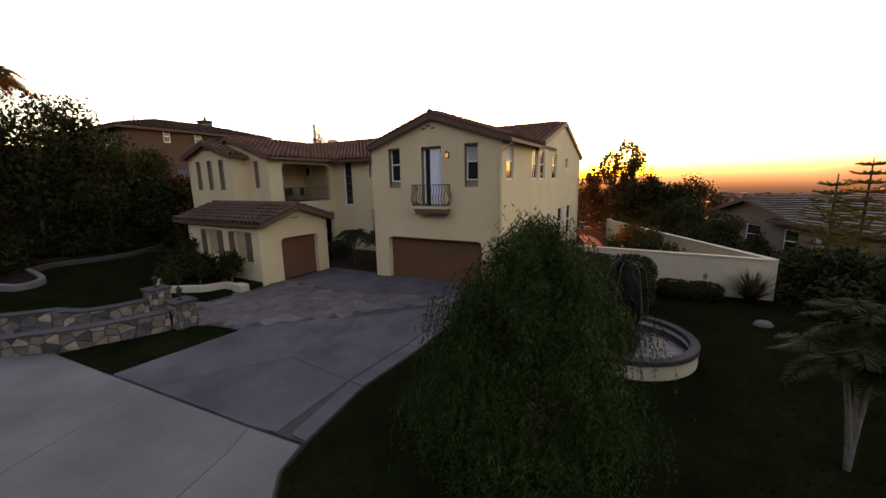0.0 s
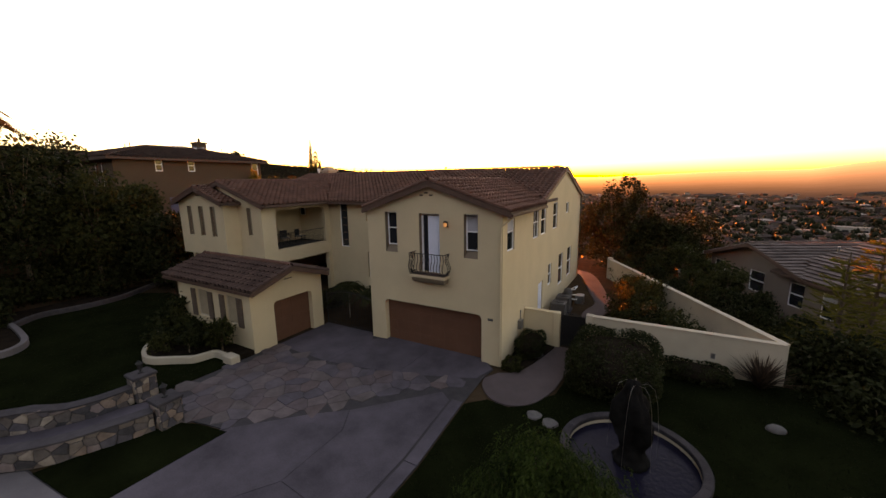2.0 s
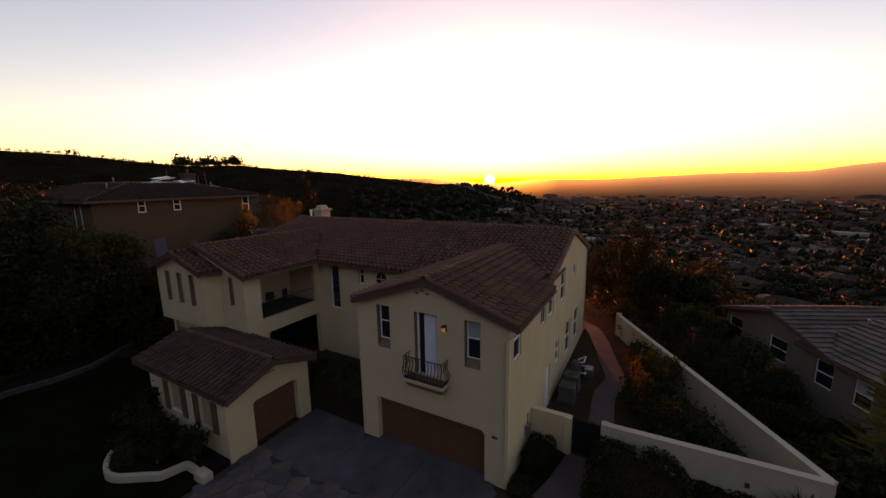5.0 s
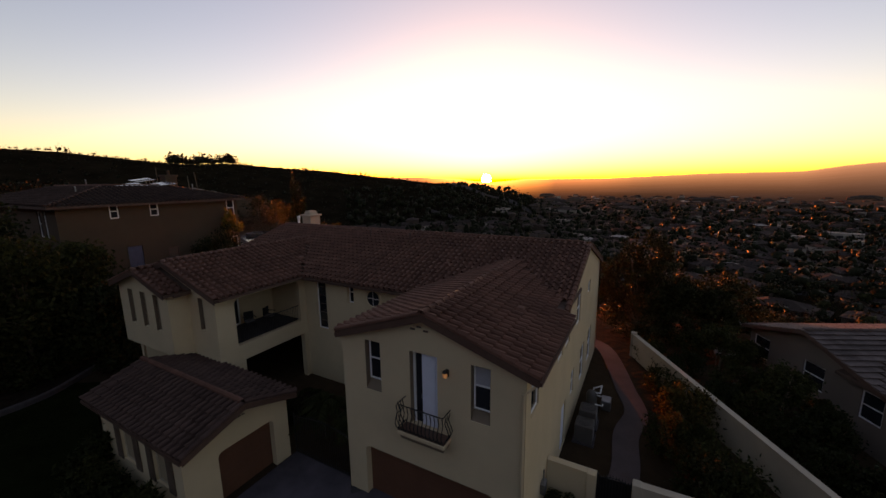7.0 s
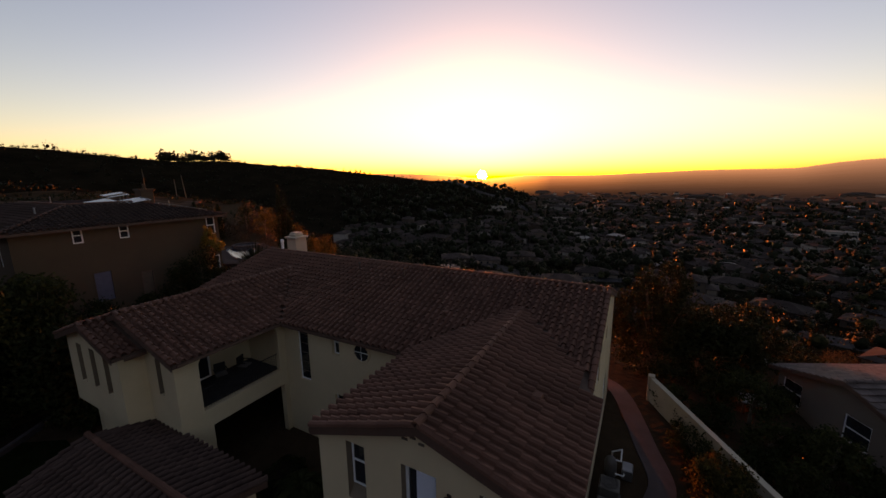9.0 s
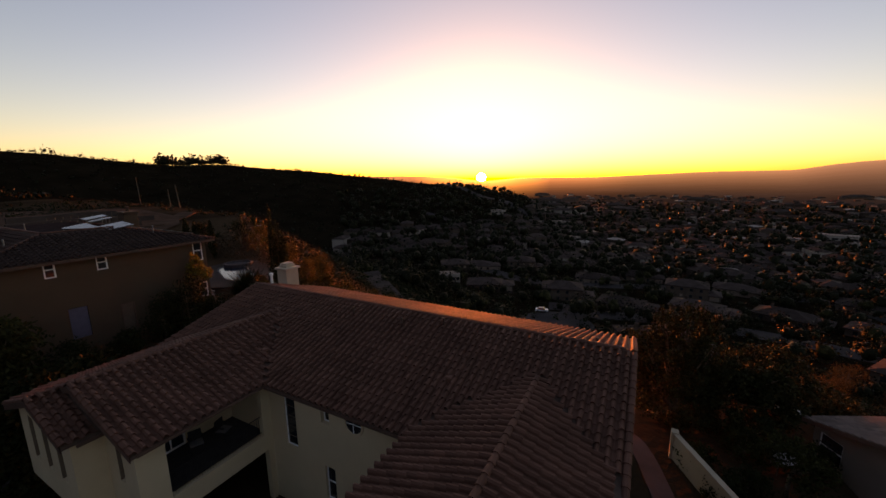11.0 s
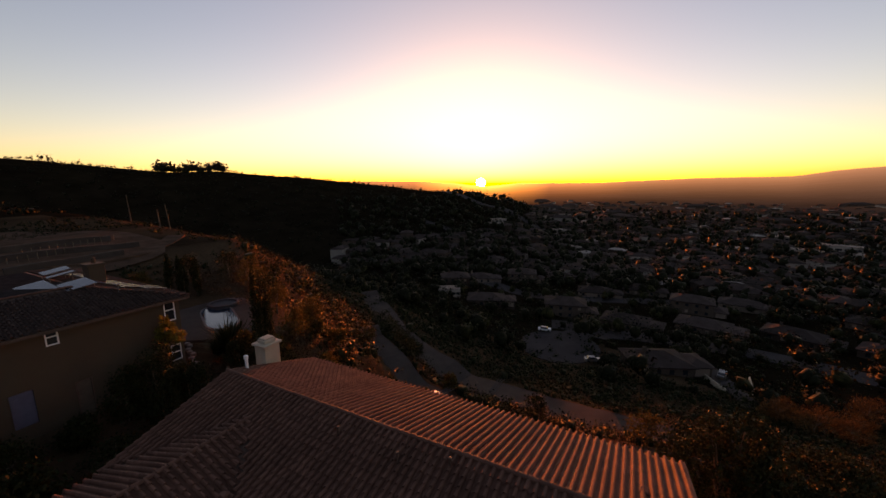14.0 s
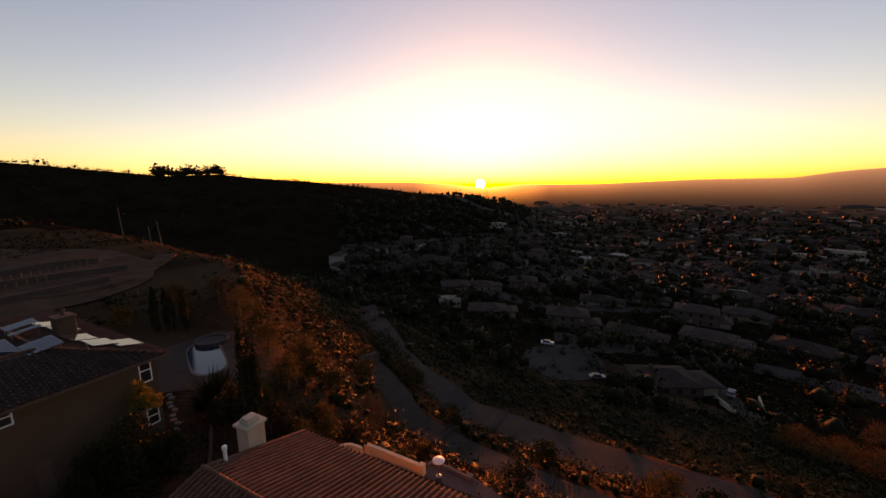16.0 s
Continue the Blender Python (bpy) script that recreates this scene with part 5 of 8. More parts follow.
# ---- garden walls and gates ----
b = wall_build((0.02, 2.92), FRONT, 1.35, -0.2, 1.55, 0.2)
b.soft_box((1.36, 2.84, -0.2), (1.66, 3.16, 1.62), 0.02)
b.box((0.02, 2.89, 1.55), (1.36, 3.15, 1.61))
thing("garden_wall", b, "stucco", "short cream stucco wall and post beside the house", "wall")
b = Build()
P0, P1, P2 = Vector((2.88, 3.08, 0)), Vector((9.46, 3.5, 0)), Vector((2.3, 17.0, 0))
for p, q, h0, h1 in ((P0, P1, 1.62, 1.5), (P1, P2, 1.5, 1.42)):
    d = (q - p).normalized()
    nn = Vector((-d.y, d.x, 0)) * 0.11
    b.loft([[p - nn - Vector((0, 0, 1.6)), p + nn - Vector((0, 0, 1.6)), p + nn + Vector((0, 0, h0)), p - nn + Vector((0, 0, h0))], [q - nn - Vector((0, 0, 1.6)), q + nn - Vector((0, 0, 1.6)), q + nn + Vector((0, 0, h1)), q - nn + Vector((0, 0, h1))]])
b.soft_box((2.74, 2.92, -0.2), (3.02, 3.24, 1.7), 0.02)
b.soft_box((2.15, 16.8, -0.4), (2.5, 17.2, 1.55), 0.02)
bw = thing("boundary_wall", b, "wall_white", "long white stucco boundary wall with a plain top", "wall")
b = Build()
for p, q, h0, h1 in ((P0, P1, 1.62, 1.5), (P1, P2, 1.5, 1.42)):
    d = (q - p).normalized()
    nn = Vector((-d.y, d.x, 0)) * 0.14
    b.loft([[p - nn + Vector((0, 0, h0)), p + nn + Vector((0, 0, h0)), p + nn + Vector((0, 0, h0 + 0.05)), p - nn + Vector((0, 0, h0 + 0.05))], [q - nn + Vector((0, 0, h1)), q + nn + Vector((0, 0, h1)), q + nn + Vector((0, 0, h1 + 0.05)), q - nn + Vector((0, 0, h1 + 0.05))]])
part("coping", b, "wall_white", bw)
b = Build()
b.soft_box((7.2, 3.25, 0.62), (7.42, 3.31, 0.84), 0.01)
part("wall_box", b, "metal", bw, "small grey utility box")


def iron_fence(name, p, q, height, label, gap=0.12, arch=0.0):
    p, q = Vector(p), Vector(q)
    n = max(2, int((q - p).length / gap))
    b = Build()
    for z in (0.12, height - 0.1):
        b.tube([p + (q - p) * k / 10 + Vector((0, 0, z + arch * math.sin(math.pi * k / 10) * (z > 0.5))) for k in range(11)], 0.018, 5)
    f = thing(name, b, "iron", label, "gate" if "gate" in name else "fence")
    pk = Build()
    pk.tube([(0, 0, 0), (0, 0, 1)], [0.014, 0.014], 5)
    me = pk.mesh("picket", mats_of("iron"))
    for k in range(n + 1):
        c = p + (q - p) * k / n
        big = 2.2 if k in (0, n) else 1.0
        h = height + arch * math.sin(math.pi * k / n) + (0.08 if big > 1 else 0)
        part("picket" if big == 1 else "post", me, None, f, at=Matrix.Translation(c) @ Matrix.Diagonal((big, big, h, 1)))
    return f


iron_fence("iron_gate", (-10.05, 0.30, 0), (-6.72, 0.30, 0), 1.75, "black iron gate across the courtyard entrance", 0.11, 0.25)
side_gate = iron_fence("iron_gate", (1.7, 3.02, 0), (2.72, 3.08, 0), 1.55, "dark iron side gate between wall and post", 0.09, 0.15)

for nm, pa, pb, top in (("gate_panel", (1.72, 3.03), (2.70, 3.09), 1.5),):
    gate_sheet = Build()
    gate_sheet.soft_box((0, 0, 0.06), (math.hypot(pb[0] - pa[0], pb[1] - pa[1]), 0.02, top), 0.004)
    part(nm, gate_sheet, "iron", side_gate, "dark sheet backing", at=pose(pa[0], pa[1] + 0.03, 0, 0, 0, math.degrees(math.atan2(pb[1] - pa[1], pb[0] - pa[0]))))

# ---- side yard equipment ----
def condenser(x, y, label):
    b = Build()
    b.soft_box((x - 0.38, y - 0.38, 0.06), (x + 0.38, y + 0.38, 0.85), 0.04)
    ac = thing("air_conditioner", b, "plastic", label, "air conditioner", group="condenser units")
    f = Build()
    for r in (0.12, 0.2, 0.28, 0.33):
        f.tube([(x + r * math.cos(t), y + r * math.sin(t), 0.87) for t in np.linspace(0, 2 * math.pi, 17)], 0.008, 4)
    part("fan_grille", f, "iron", ac)
    f = Build()
    for k in range(9):
        f.box((x - 0.385, y - 0.3, 0.14 + 0.075 * k), (x + 0.385, y + 0.3, 0.165 + 0.075 * k))
    part("louvres", f, "metal", ac)
    f = Build()
    f.box((x - 0.45, y - 0.45, -0.05), (x + 0.45, y + 0.45, 0.06))
    part("pad", f, "rim", ac)


condenser(0.75, 6.9, "beige air conditioning condenser on a pad by the side wall")
condenser(0.75, 8.1, "beige air conditioning condenser on a pad by the side wall")
b = Build()
b.lathe([(0.24, 0.0), (0.26, 0.1), (0.26, 0.7), (0.2, 0.85), (0.05, 0.9)], (0.7, 9.6, 0), 14)
pf = thing("pool_filter", b, "plastic", "upright beige pool filter tank with pipes", "filter", smooth=True)
b = Build()
b.tube([(0.7, 9.6, 0.8), (1.1, 9.6, 0.85), (1.1, 10.4, 0.85), (0.7, 10.4, 0.6), (0.7, 10.6, 0.1)], 0.035, 8)
b.tube([(0.9, 9.4, 0.3), (1.25, 9.4, 0.3), (1.25, 10.3, 0.3), (0.8, 10.3, 0.3)], 0.035, 8)
part("pipework", b, "white", pf, "white pipes")
b = Build()
b.soft_box((1.15, 9.55, 0.0), (1.6, 10.15, 0.5), 0.03)
thing("pool_heater", b, "metal", "low grey metal pool heater box", "heater")
b = Build()
for k in range(4):
    b.tube([(0.95 + (0.3 + 0.012 * k) * math.cos(t), 1.55 + (0.3 + 0.012 * k) * math.sin(t), 0.05 + 0.02 * k) for t in np.linspace(0, 2 * math.pi, 21)], 0.014, 5)
thing("garden_hose", b, "rubber", "dark coiled garden hose on the walkway", "hose")
b = Build()
b.soft_box((0.0, 2.0, 0.9), (0.16, 2.35, 1.3), 0.02)
b.tube([(0.08, 2.17, 1.3), (0.08, 2.17, 1.75)], 0.025, 6)
thing("electric_meter", b, "metal", "grey metal meter box on the side wall", "meter")

# ---- rear terrace ----
thing("terrace", slab([(-25.5, 16.2), (-2.0, 16.2), (-1.5, 19.5), (-6, 23.4), (-14.4, 25.6), (-17.9, 25.7), (-18.3, 24.2), (-23.8, 24.1), (-25.6, 23.2)], -1.6, -0.32), "path", "pinkish concrete rear terrace", "terrace", kind="structure")
b = kerb([(-26.6, 21.2), (-25.9, 22.4), (-25.5, 23.1), (-25.0, 23.55), (-24.2, 23.65), (-23.75, 23.6)], 0.3, 0.35, -1.5)
thing("terrace_wall", b, "stucco", "low rounded cream wall at the terrace corner", "wall")
b = kerb([(-23.7, 24.05), (-22.4, 24.1), (-20.4, 24.08), (-18.3, 24.05)], 0.35, 0.5, -1.5)
thing("terrace_wall", b, "stucco", "straight cream wall edging the terrace", "wall")
b = Build()
b.soft_box((-18.35, 23.8, -0.4), (-17.9, 24.3, 0.62), 0.03)
thing("terrace_pillar", b, "stucco", "cream stucco end pillar of the terrace wall", "pillar")
b = Build()
b.lathe([(0.24, -0.32), (0.25, 0.2), (0.06, 0.28), (0.035, 0.4), (0.035, 1.3), (0.12, 1.34), (0.11, 1.5), (0.03, 1.52)], (-16.6, 24.0, 0), 12)
ht = thing("patio_heater", b, "metal", "steel patio heater with a round reflector", "heater", smooth=False)
b = Build()
b.lathe([(0.48, 1.52), (0.47, 1.56), (0.25, 1.68), (0.05, 1.72)], (-16.6, 24.0, 0), 20)
part("reflector", b, "white", ht, "pale domed reflector", smooth=True)
b = kerb([(-18.15, 25.0), (-17.9, 25.45), (-17.2, 25.5), (-16.2, 25.45), (-14.8, 25.3)], 0.22, -0.08, -1.6)
thing("terrace_kerb", b, "apron", "pale low kerb along the outer edge of the terrace", "kerb")
b = Build()
b.soft_box((-14.85, 25.05, -0.5), (-14.35, 25.55, 0.06), 0.03)
thing("kerb_block", b, "apron", "pale block at the end of the terrace kerb", "block")
rr = random.Random(31)
for k in range(26):
    x, y, q = rr.uniform(-22.8, -18.4), rr.uniform(24.5, 25.5), rr.uniform(0.09, 0.2)
    b = Build()
    b.loft([[(x + q * f * math.cos(t) * (1 + 0.2 * math.sin(2 * t + k)), y + q * 0.8 * f * math.sin(t), land(x, y) + 0.05 + q * h) for t in np.linspace(0, 2 * math.pi, 8, endpoint=False)] for f, h in ((0.8, -0.9), (1, 0), (0.8, 0.5), (0.3, 0.75))])
    thing("rock", b, "boulder", "rough pale rock below the terrace wall", "rock", group="terrace rocks")


def patio_chair(x, y, turn, label):
    m = pose(x, y, -0.32, 0, 0, turn)
    base = new("patio_chair")
    base.matrix_world = m
    tagged(base, label, "chair", "terrace chairs")
    for nm, p, q in (("seat", (-0.25, -0.25, 0.4), (0.25, 0.25, 0.45)), ("backrest", (-0.25, 0.2, 0.45), (0.25, 0.25, 0.9)), ("armrest", (-0.29, -0.25, 0.62), (-0.24, 0.25, 0.65)), ("armrest", (0.24, -0.25, 0.62), (0.29, 0.25, 0.65))):
        b = Build()
        b.soft_box(p, q, 0.01)
        part(nm, b, "cushion" if nm == "seat" else "iron", base)
    for sx in (-0.23, 0.23):
        for sy in (-0.23, 0.23):
            b = Build()
            b.tube([(sx, sy, 0), (sx, sy, 0.4)], 0.015, 6)
            part("leg", b, "iron", base)
    return base


for x, y, t in ((-14.6, 22.6, 20), (-13.4, 22.2, -60), (-12.8, 23.3, 160)):
    patio_chair(x, y, t, "dark metal patio chair on the terrace")
# loggia seats
for x, y, t in ((-16.6, 3.0, 70), (-16.4, 4.1, 110)):
    c = patio_chair(x, y, t, "dark metal chair on the loggia")
    c.location.z = 3.46
for p, q in (((-30, 26.5), (-20, 28.2)), ((-20, 28.2), (-9, 29.0)), ((-9, 29.0), (4, 27.0))):
    z = max(land(*p), land(*q)) - 0.9
    iron_fence("iron_fence", (*p, z), (*q, z), 1.6, "dark iron fence along the top of the slope", 0.22)

# ---- hillside terraces and drains ----
for line, width in BENCHES:
    thing("hillside_path", ribbon(bend(line, 6), width - 0.6, 0.06, 1.2), "track", "grey concrete bench cut across the dry slope", "path", kind="structure")
for x, y, dx, dy in ((-22.4, 55.6, 0.3, 3.0), (-25.6, 41.2, 0.9, 2.4)):
    for k in (-0.45, 0, 0.45):
        b = Build()
        pts = [(x + k - dx * s + 0.3 * s, y + k * 0.4 - dy * s) for s in (-1, -0.5, 0, 0.5, 1)]
        b.tube([(px, py, land(px, py) + 0.5) for px, py in pts], 0.07, 6)
        thing("drain_pipe", b, "rim", "grey drain pipe crossing the slope path", "pipe", group="drain pipes")
# ---- neighbouring houses ----
def flat_tile_mesh(mat, w=0.33):
    b = Build()
    b.add([(-w / 2, 0, 0.085), (w / 2 - 0.01, 0, 0.085), (w / 2 - 0.01, 0.44, 0.0), (-w / 2, 0.44, 0.0), (-w / 2, 0.03, 0.005), (w / 2 - 0.01, 0.03, 0.005), (w / 2 - 0.01, 0.44, -0.02), (-w / 2, 0.44, -0.02)],
          [(0, 1, 2, 3), (4, 5, 1, 0), (5, 6, 2, 1), (7, 4, 0, 3)])
    return b.mesh("flat_tile", mats_of(mat))


FLAT = flat_tile_mesh("tile_dark")

# house below on the garden side, turned against our own
NR_O, NR_U = (8.85, 21.3), (0.43 / 0.9974, -0.9 / 0.9974)
nr = thing("neighbour_house", None, None, "beige stucco house with brown flat tile roof behind the wall", "house", at=wall_frame(NR_O, NR_U, 0, 0.05, 0))
holes = [(0.85, 2.05, 0.08, 1.45), (4.4, 5.65, 0.1, 1.45), (7.5, 8.5, 0.05, 1.45), (9.55, 10.4, 0.05, 1.4)]
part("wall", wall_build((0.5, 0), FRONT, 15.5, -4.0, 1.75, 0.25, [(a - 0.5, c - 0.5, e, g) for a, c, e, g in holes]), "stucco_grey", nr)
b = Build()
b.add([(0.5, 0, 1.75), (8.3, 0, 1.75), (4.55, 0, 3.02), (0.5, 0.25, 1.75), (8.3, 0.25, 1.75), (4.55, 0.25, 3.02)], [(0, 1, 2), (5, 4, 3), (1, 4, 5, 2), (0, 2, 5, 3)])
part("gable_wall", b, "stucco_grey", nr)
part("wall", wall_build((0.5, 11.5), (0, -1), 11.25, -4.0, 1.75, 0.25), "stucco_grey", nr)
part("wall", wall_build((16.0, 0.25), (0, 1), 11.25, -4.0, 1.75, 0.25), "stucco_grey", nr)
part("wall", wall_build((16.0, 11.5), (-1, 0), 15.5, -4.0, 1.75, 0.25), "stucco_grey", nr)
for a, c, e, g in holes:
    window(nr, (0, 0), FRONT, a, c, e, g, d=0.04, blind=a > 9.5)
nwings = [gable("y", 4.55, 3.16, 4.35, -0.45, 9.0, 0.31), gable("x", 6.0, 3.85, 6.4, 6.5, 16.4, 0.31)]
nroof = part("roof", roof_deck(nwings), "deck", nr, "brown flat tile roof")
for i in range(2):
    part("roof_tiles", join_copies(FLAT, tile_poses(nwings, i, pitch=0.33, course=0.38)), "tile_dark", nroof, kind="stuff")
CAPD = cap_mesh("tile_dark", 0.1)
for m in line_poses((4.55, -0.45, 3.18), (4.55, 6.5, 3.18), 0.42) + line_poses((6.6, 6.0, 3.87), (16.3, 6.0, 3.87), 0.42):
    part("ridge_cap", CAPD, None, nroof, at=m)
b = Build()
for s in (-1, 1):
    y, x0, x1, z0, z1 = -0.45, 4.55, 4.55 + s * 4.35, 3.16, 3.16 - 0.31 * 4.35
    b.add([(x0, y - 0.03, z0 + 0.02), (x1, y - 0.03, z1 + 0.02), (x1, y - 0.03, z1 - 0.2), (x0, y - 0.03, z0 - 0.2), (x0, y, z0 + 0.02), (x1, y, z1 + 0.02), (x1, y, z1 - 0.2), (x0, y, z0 - 0.2)], [(0, 1, 2, 3), (7, 6, 5, 4), (0, 4, 5, 1), (2, 6, 7, 3)])
part("barge_board", b, "fascia", nr)
b = Build()
b.box((8.6, -0.48, 1.70), (16.4, -0.38, 1.84))
part("gutter", b, "fascia", nr)
b = Build()
b.lathe([(0.05, 2.6), (0.05, 3.25), (0.08, 3.28), (0.02, 3.34)], (6.8, 3.0, 0), 8)
part("vent_pipe", b, "metal", nroof)
# its garden: table, globe lamps, parasol pole
for k, (x, y) in enumerate(((7.7, 21.9), (8.5, 21.6), (8.2, 22.5))):
    b = Build()
    z = land(x, y)
    b.tube([(x, y, z), (x, y, z + 1.5)], 0.03, 6)
    lamp = thing("garden_lamp", b, "iron", "slim garden lamp with a pale globe", "lamp", group="globe lamps")
    b = Build()
    b.lathe([(0.02, z + 1.5), (0.15, z + 1.58), (0.19, z + 1.7), (0.15, z + 1.84), (0.02, z + 1.9)], (x, y, 0), 12)
    part("globe", b, "white", lamp, smooth=True)
b = Build()
z = land(7.3, 18.3)
b.soft_box((6.8, 17.7, z + 0.68), (7.9, 18.9, z + 0.74), 0.02)
for dx in (-0.45, 0.45):
    for dy in (-0.5, 0.5):
        b.tube([(7.35 + dx, 18.3 + dy, z), (7.35 + dx, 18.3 + dy, z + 0.68)], 0.03, 6)
thing("garden_table", b, "metal", "grey garden table beyond the wall", "table")

# big tan house up the slope
nl = thing("neighbour_house", None, None, "tall tan stucco house with hipped clay tile roof", "house", at=pose(0.65, -0.5, -0.1))
NX, NY0, NY1, NE = -36.0, 1.6, 15.4, 10.05
holes = [(4.74, 5.35, 8.86, 10.0), (7.54, 8.2, 8.86, 9.97), (14.3, 15.1, 8.2, 9.95), (14.4, 15.2, 4.8, 6.15), (5.55, 6.6, 4.2, 6.45), (8.6, 9.35, 3.4, 5.85)]
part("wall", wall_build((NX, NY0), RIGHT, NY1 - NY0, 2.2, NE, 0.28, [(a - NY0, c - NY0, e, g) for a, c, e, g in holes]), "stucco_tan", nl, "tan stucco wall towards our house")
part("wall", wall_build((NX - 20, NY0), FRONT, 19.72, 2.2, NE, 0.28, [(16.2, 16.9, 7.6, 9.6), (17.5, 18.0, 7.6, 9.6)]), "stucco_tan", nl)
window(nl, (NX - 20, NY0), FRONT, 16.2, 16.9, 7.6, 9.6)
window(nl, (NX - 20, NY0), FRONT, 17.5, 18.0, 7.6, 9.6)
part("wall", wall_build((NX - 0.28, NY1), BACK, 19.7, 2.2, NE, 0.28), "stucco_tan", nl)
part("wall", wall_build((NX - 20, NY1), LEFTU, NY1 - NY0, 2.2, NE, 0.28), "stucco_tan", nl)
for k, (a, c, e, g) in enumerate(holes):
    if k < 4:
        window(nl, (NX, 0), RIGHT, a, c, e, g, d=0.03, bar=0.09)
    else:
        b = Build()
        b.box((NX - 0.12, a, e), (NX - 0.06, c, g))
        part("door" if k == 5 else "shade", b, "blind_blue" if k == 4 else "shutter", nl, "pale blue roller shade" if k == 4 else "")
        b = Build()
        for p, q in (((NX - 0.06, a - 0.07, e), (NX + 0.02, a, g + 0.07)), ((NX - 0.06, c, e), (NX + 0.02, c + 0.07, g + 0.07)), ((NX - 0.06, a, g), (NX + 0.02, c, g + 0.07))):
            b.box(p, q)
        part("door_frame", b, "stucco_tan" if k == 4 else "fascia", nl)
x0, x1, y0, y1 = NX - 20.6, NX + 0.6, NY0 - 0.6, NY1 + 0.6
rise = 0.275
e0 = 5.2
rz = NE + rise * e0
b = Build()
A = [(x0, y0, NE), (x1, y0, NE), (x1, y1, NE), (x0, y1, NE), (x0 + e0, y0 + e0, rz), (x1 - e0, y0 + e0, rz), (x1 - e0, y1 - e0, rz), (x0 + e0, y1 - e0, rz)]
b.add(A, [(0, 1, 5, 4), (1, 2, 6, 5), (2, 3, 7, 6), (3, 0, 4, 7)])
b.add([(p[0], p[1], p[2] - 0.2) for p in A[:4]], [(3, 2, 1, 0)])
b.add(A[:4] + [(p[0], p[1], p[2] - 0.2) for p in A[:4]], [(0, 4, 5, 1), (1, 5, 6, 2), (2, 6, 7, 3), (3, 7, 4, 0)])
lroof = part("roof", b, "deck", nl, "hipped clay tile roof")
kk = math.atan(rise)
hip = []
for up_h, (ex0, ex1), pt in (((0, 1), (x0, x1), y0), ((0, -1), (x0, x1), y1), ((-1, 0), (y0, y1), x1)):
    up = Vector((up_h[0] * math.cos(kk), up_h[1] * math.cos(kk), math.sin(kk)))
    e = Vector((up.y, -up.x, 0)).normalized()
    nrm = e.cross(up)
    for r in range(int(e0 / (0.42 * math.cos(kk)))):
        inn = r * 0.42 * math.cos(kk)
        for c in range(int((ex1 - ex0) / 0.385)):
            a = ex0 + 0.19 + c * 0.385
            if a < ex0 + inn + 0.1 or a > ex1 - inn - 0.1:
                continue
            p = Vector((a, pt + up_h[1] * inn, NE + rise * inn)) if up_h[0] == 0 else Vector((pt + up_h[0] * inn, a, NE + rise * inn))
            hip.append(Matrix(((e.x, up.x, nrm.x, p.x), (e.y, up.y, nrm.y, p.y), (e.z, up.z, nrm.z, p.z + 0.01), (0, 0, 0, 1))))
flat = Build()
flat.box((x0 + e0, y0 + e0, rz - 0.2), (x1 - e0, y1 - e0, rz))
part("flat_roof", flat, "roof_felt", lroof, "dark flat top of the roof")
part("roof_tiles", join_copies(TILE_BROWN, hip), "tile_brown", lroof, kind="stuff")
for m in line_poses(A[5], A[6], 0.4) + line_poses(A[4], A[5], 0.4) + line_poses(A[1], A[5], 0.4) + line_poses(A[2], A[6], 0.4):
    part("ridge_cap", CAP, None, lroof, at=m)


def on_roof(x, y):
    return NE + rise * min(e0, x1 - x, y - y0, y1 - y)


def solar_panel(x, y, z, up_x, up_y, down=2.1, wide=1.5):
    """A framed panel on short struts, its plane rising by up_x and up_y a metre."""
    n = Vector((-up_x, -up_y, 1)).normalized()
    e = Vector((1, 0, up_x)).normalized()
    f = n.cross(e)
    m = Matrix(((e.x, f.x, n.x, x), (e.y, f.y, n.y, y), (e.z, f.z, n.z, z), (0, 0, 0, 1)))
    hx, hy = down / 2, wide / 2
    b = Build()
    b.box((-hx, -hy, -0.03), (hx, hy, 0.005))
    p = part("solar_panel", b, "metal", lroof, "framed solar panel", at=m)
    for sx in (0.15 - hx, hx - 0.15):
        for sy in (0.15 - hy, hy - 0.15):
            q = m @ Vector((sx, sy, -0.02))
            foot = m.inverted() @ Vector((q.x, q.y, min(q.z - 0.05, on_roof(q.x, q.y) - 0.05)))
            b = Build()
            b.tube([(sx, sy, -0.02), tuple(foot)], 0.025, 5)
            part("strut", b, "metal", p)
    count = max(1, round(down / 0.9))
    step = (down - 0.1) / count
    for i in range(count):
        b = Build()
        b.box((-hx + 0.05 + i * step + 0.01, 0.04 - hy, 0.005), (-hx + 0.05 + (i + 1) * step - 0.01, hy - 0.04, 0.012))
        part("solar_cell", b, "solar", p)


for x, y, down, wide in ((-42.4, 9.25, 3.6, 1.7), (-40.95, 11.0, 2.1, 1.75), (-45.9, 11.3, 1.1, 1.7), (-44.5, 11.2, 0.5, 1.7)):
    solar_panel(x, y, 11.37 + 0.15 * (y - 10) - 0.09 * (x + 40), -0.09, 0.15, down, wide)
for x, y in ((-42.0, 13.3), (-39.8, 13.7), (-39.0, 14.9), (-45.9, 13.6), (-48.1, 13.3)):
    solar_panel(x, y, on_roof(x, y) + 0.3, 0.0, -0.24)
b = Build()
b.soft_box((-44.6, 12.6, 10.5), (-43.4, 13.7, 12.35), 0.03)
b.soft_box((-44.7, 12.5, 12.35), (-43.3, 13.8, 12.55), 0.03)
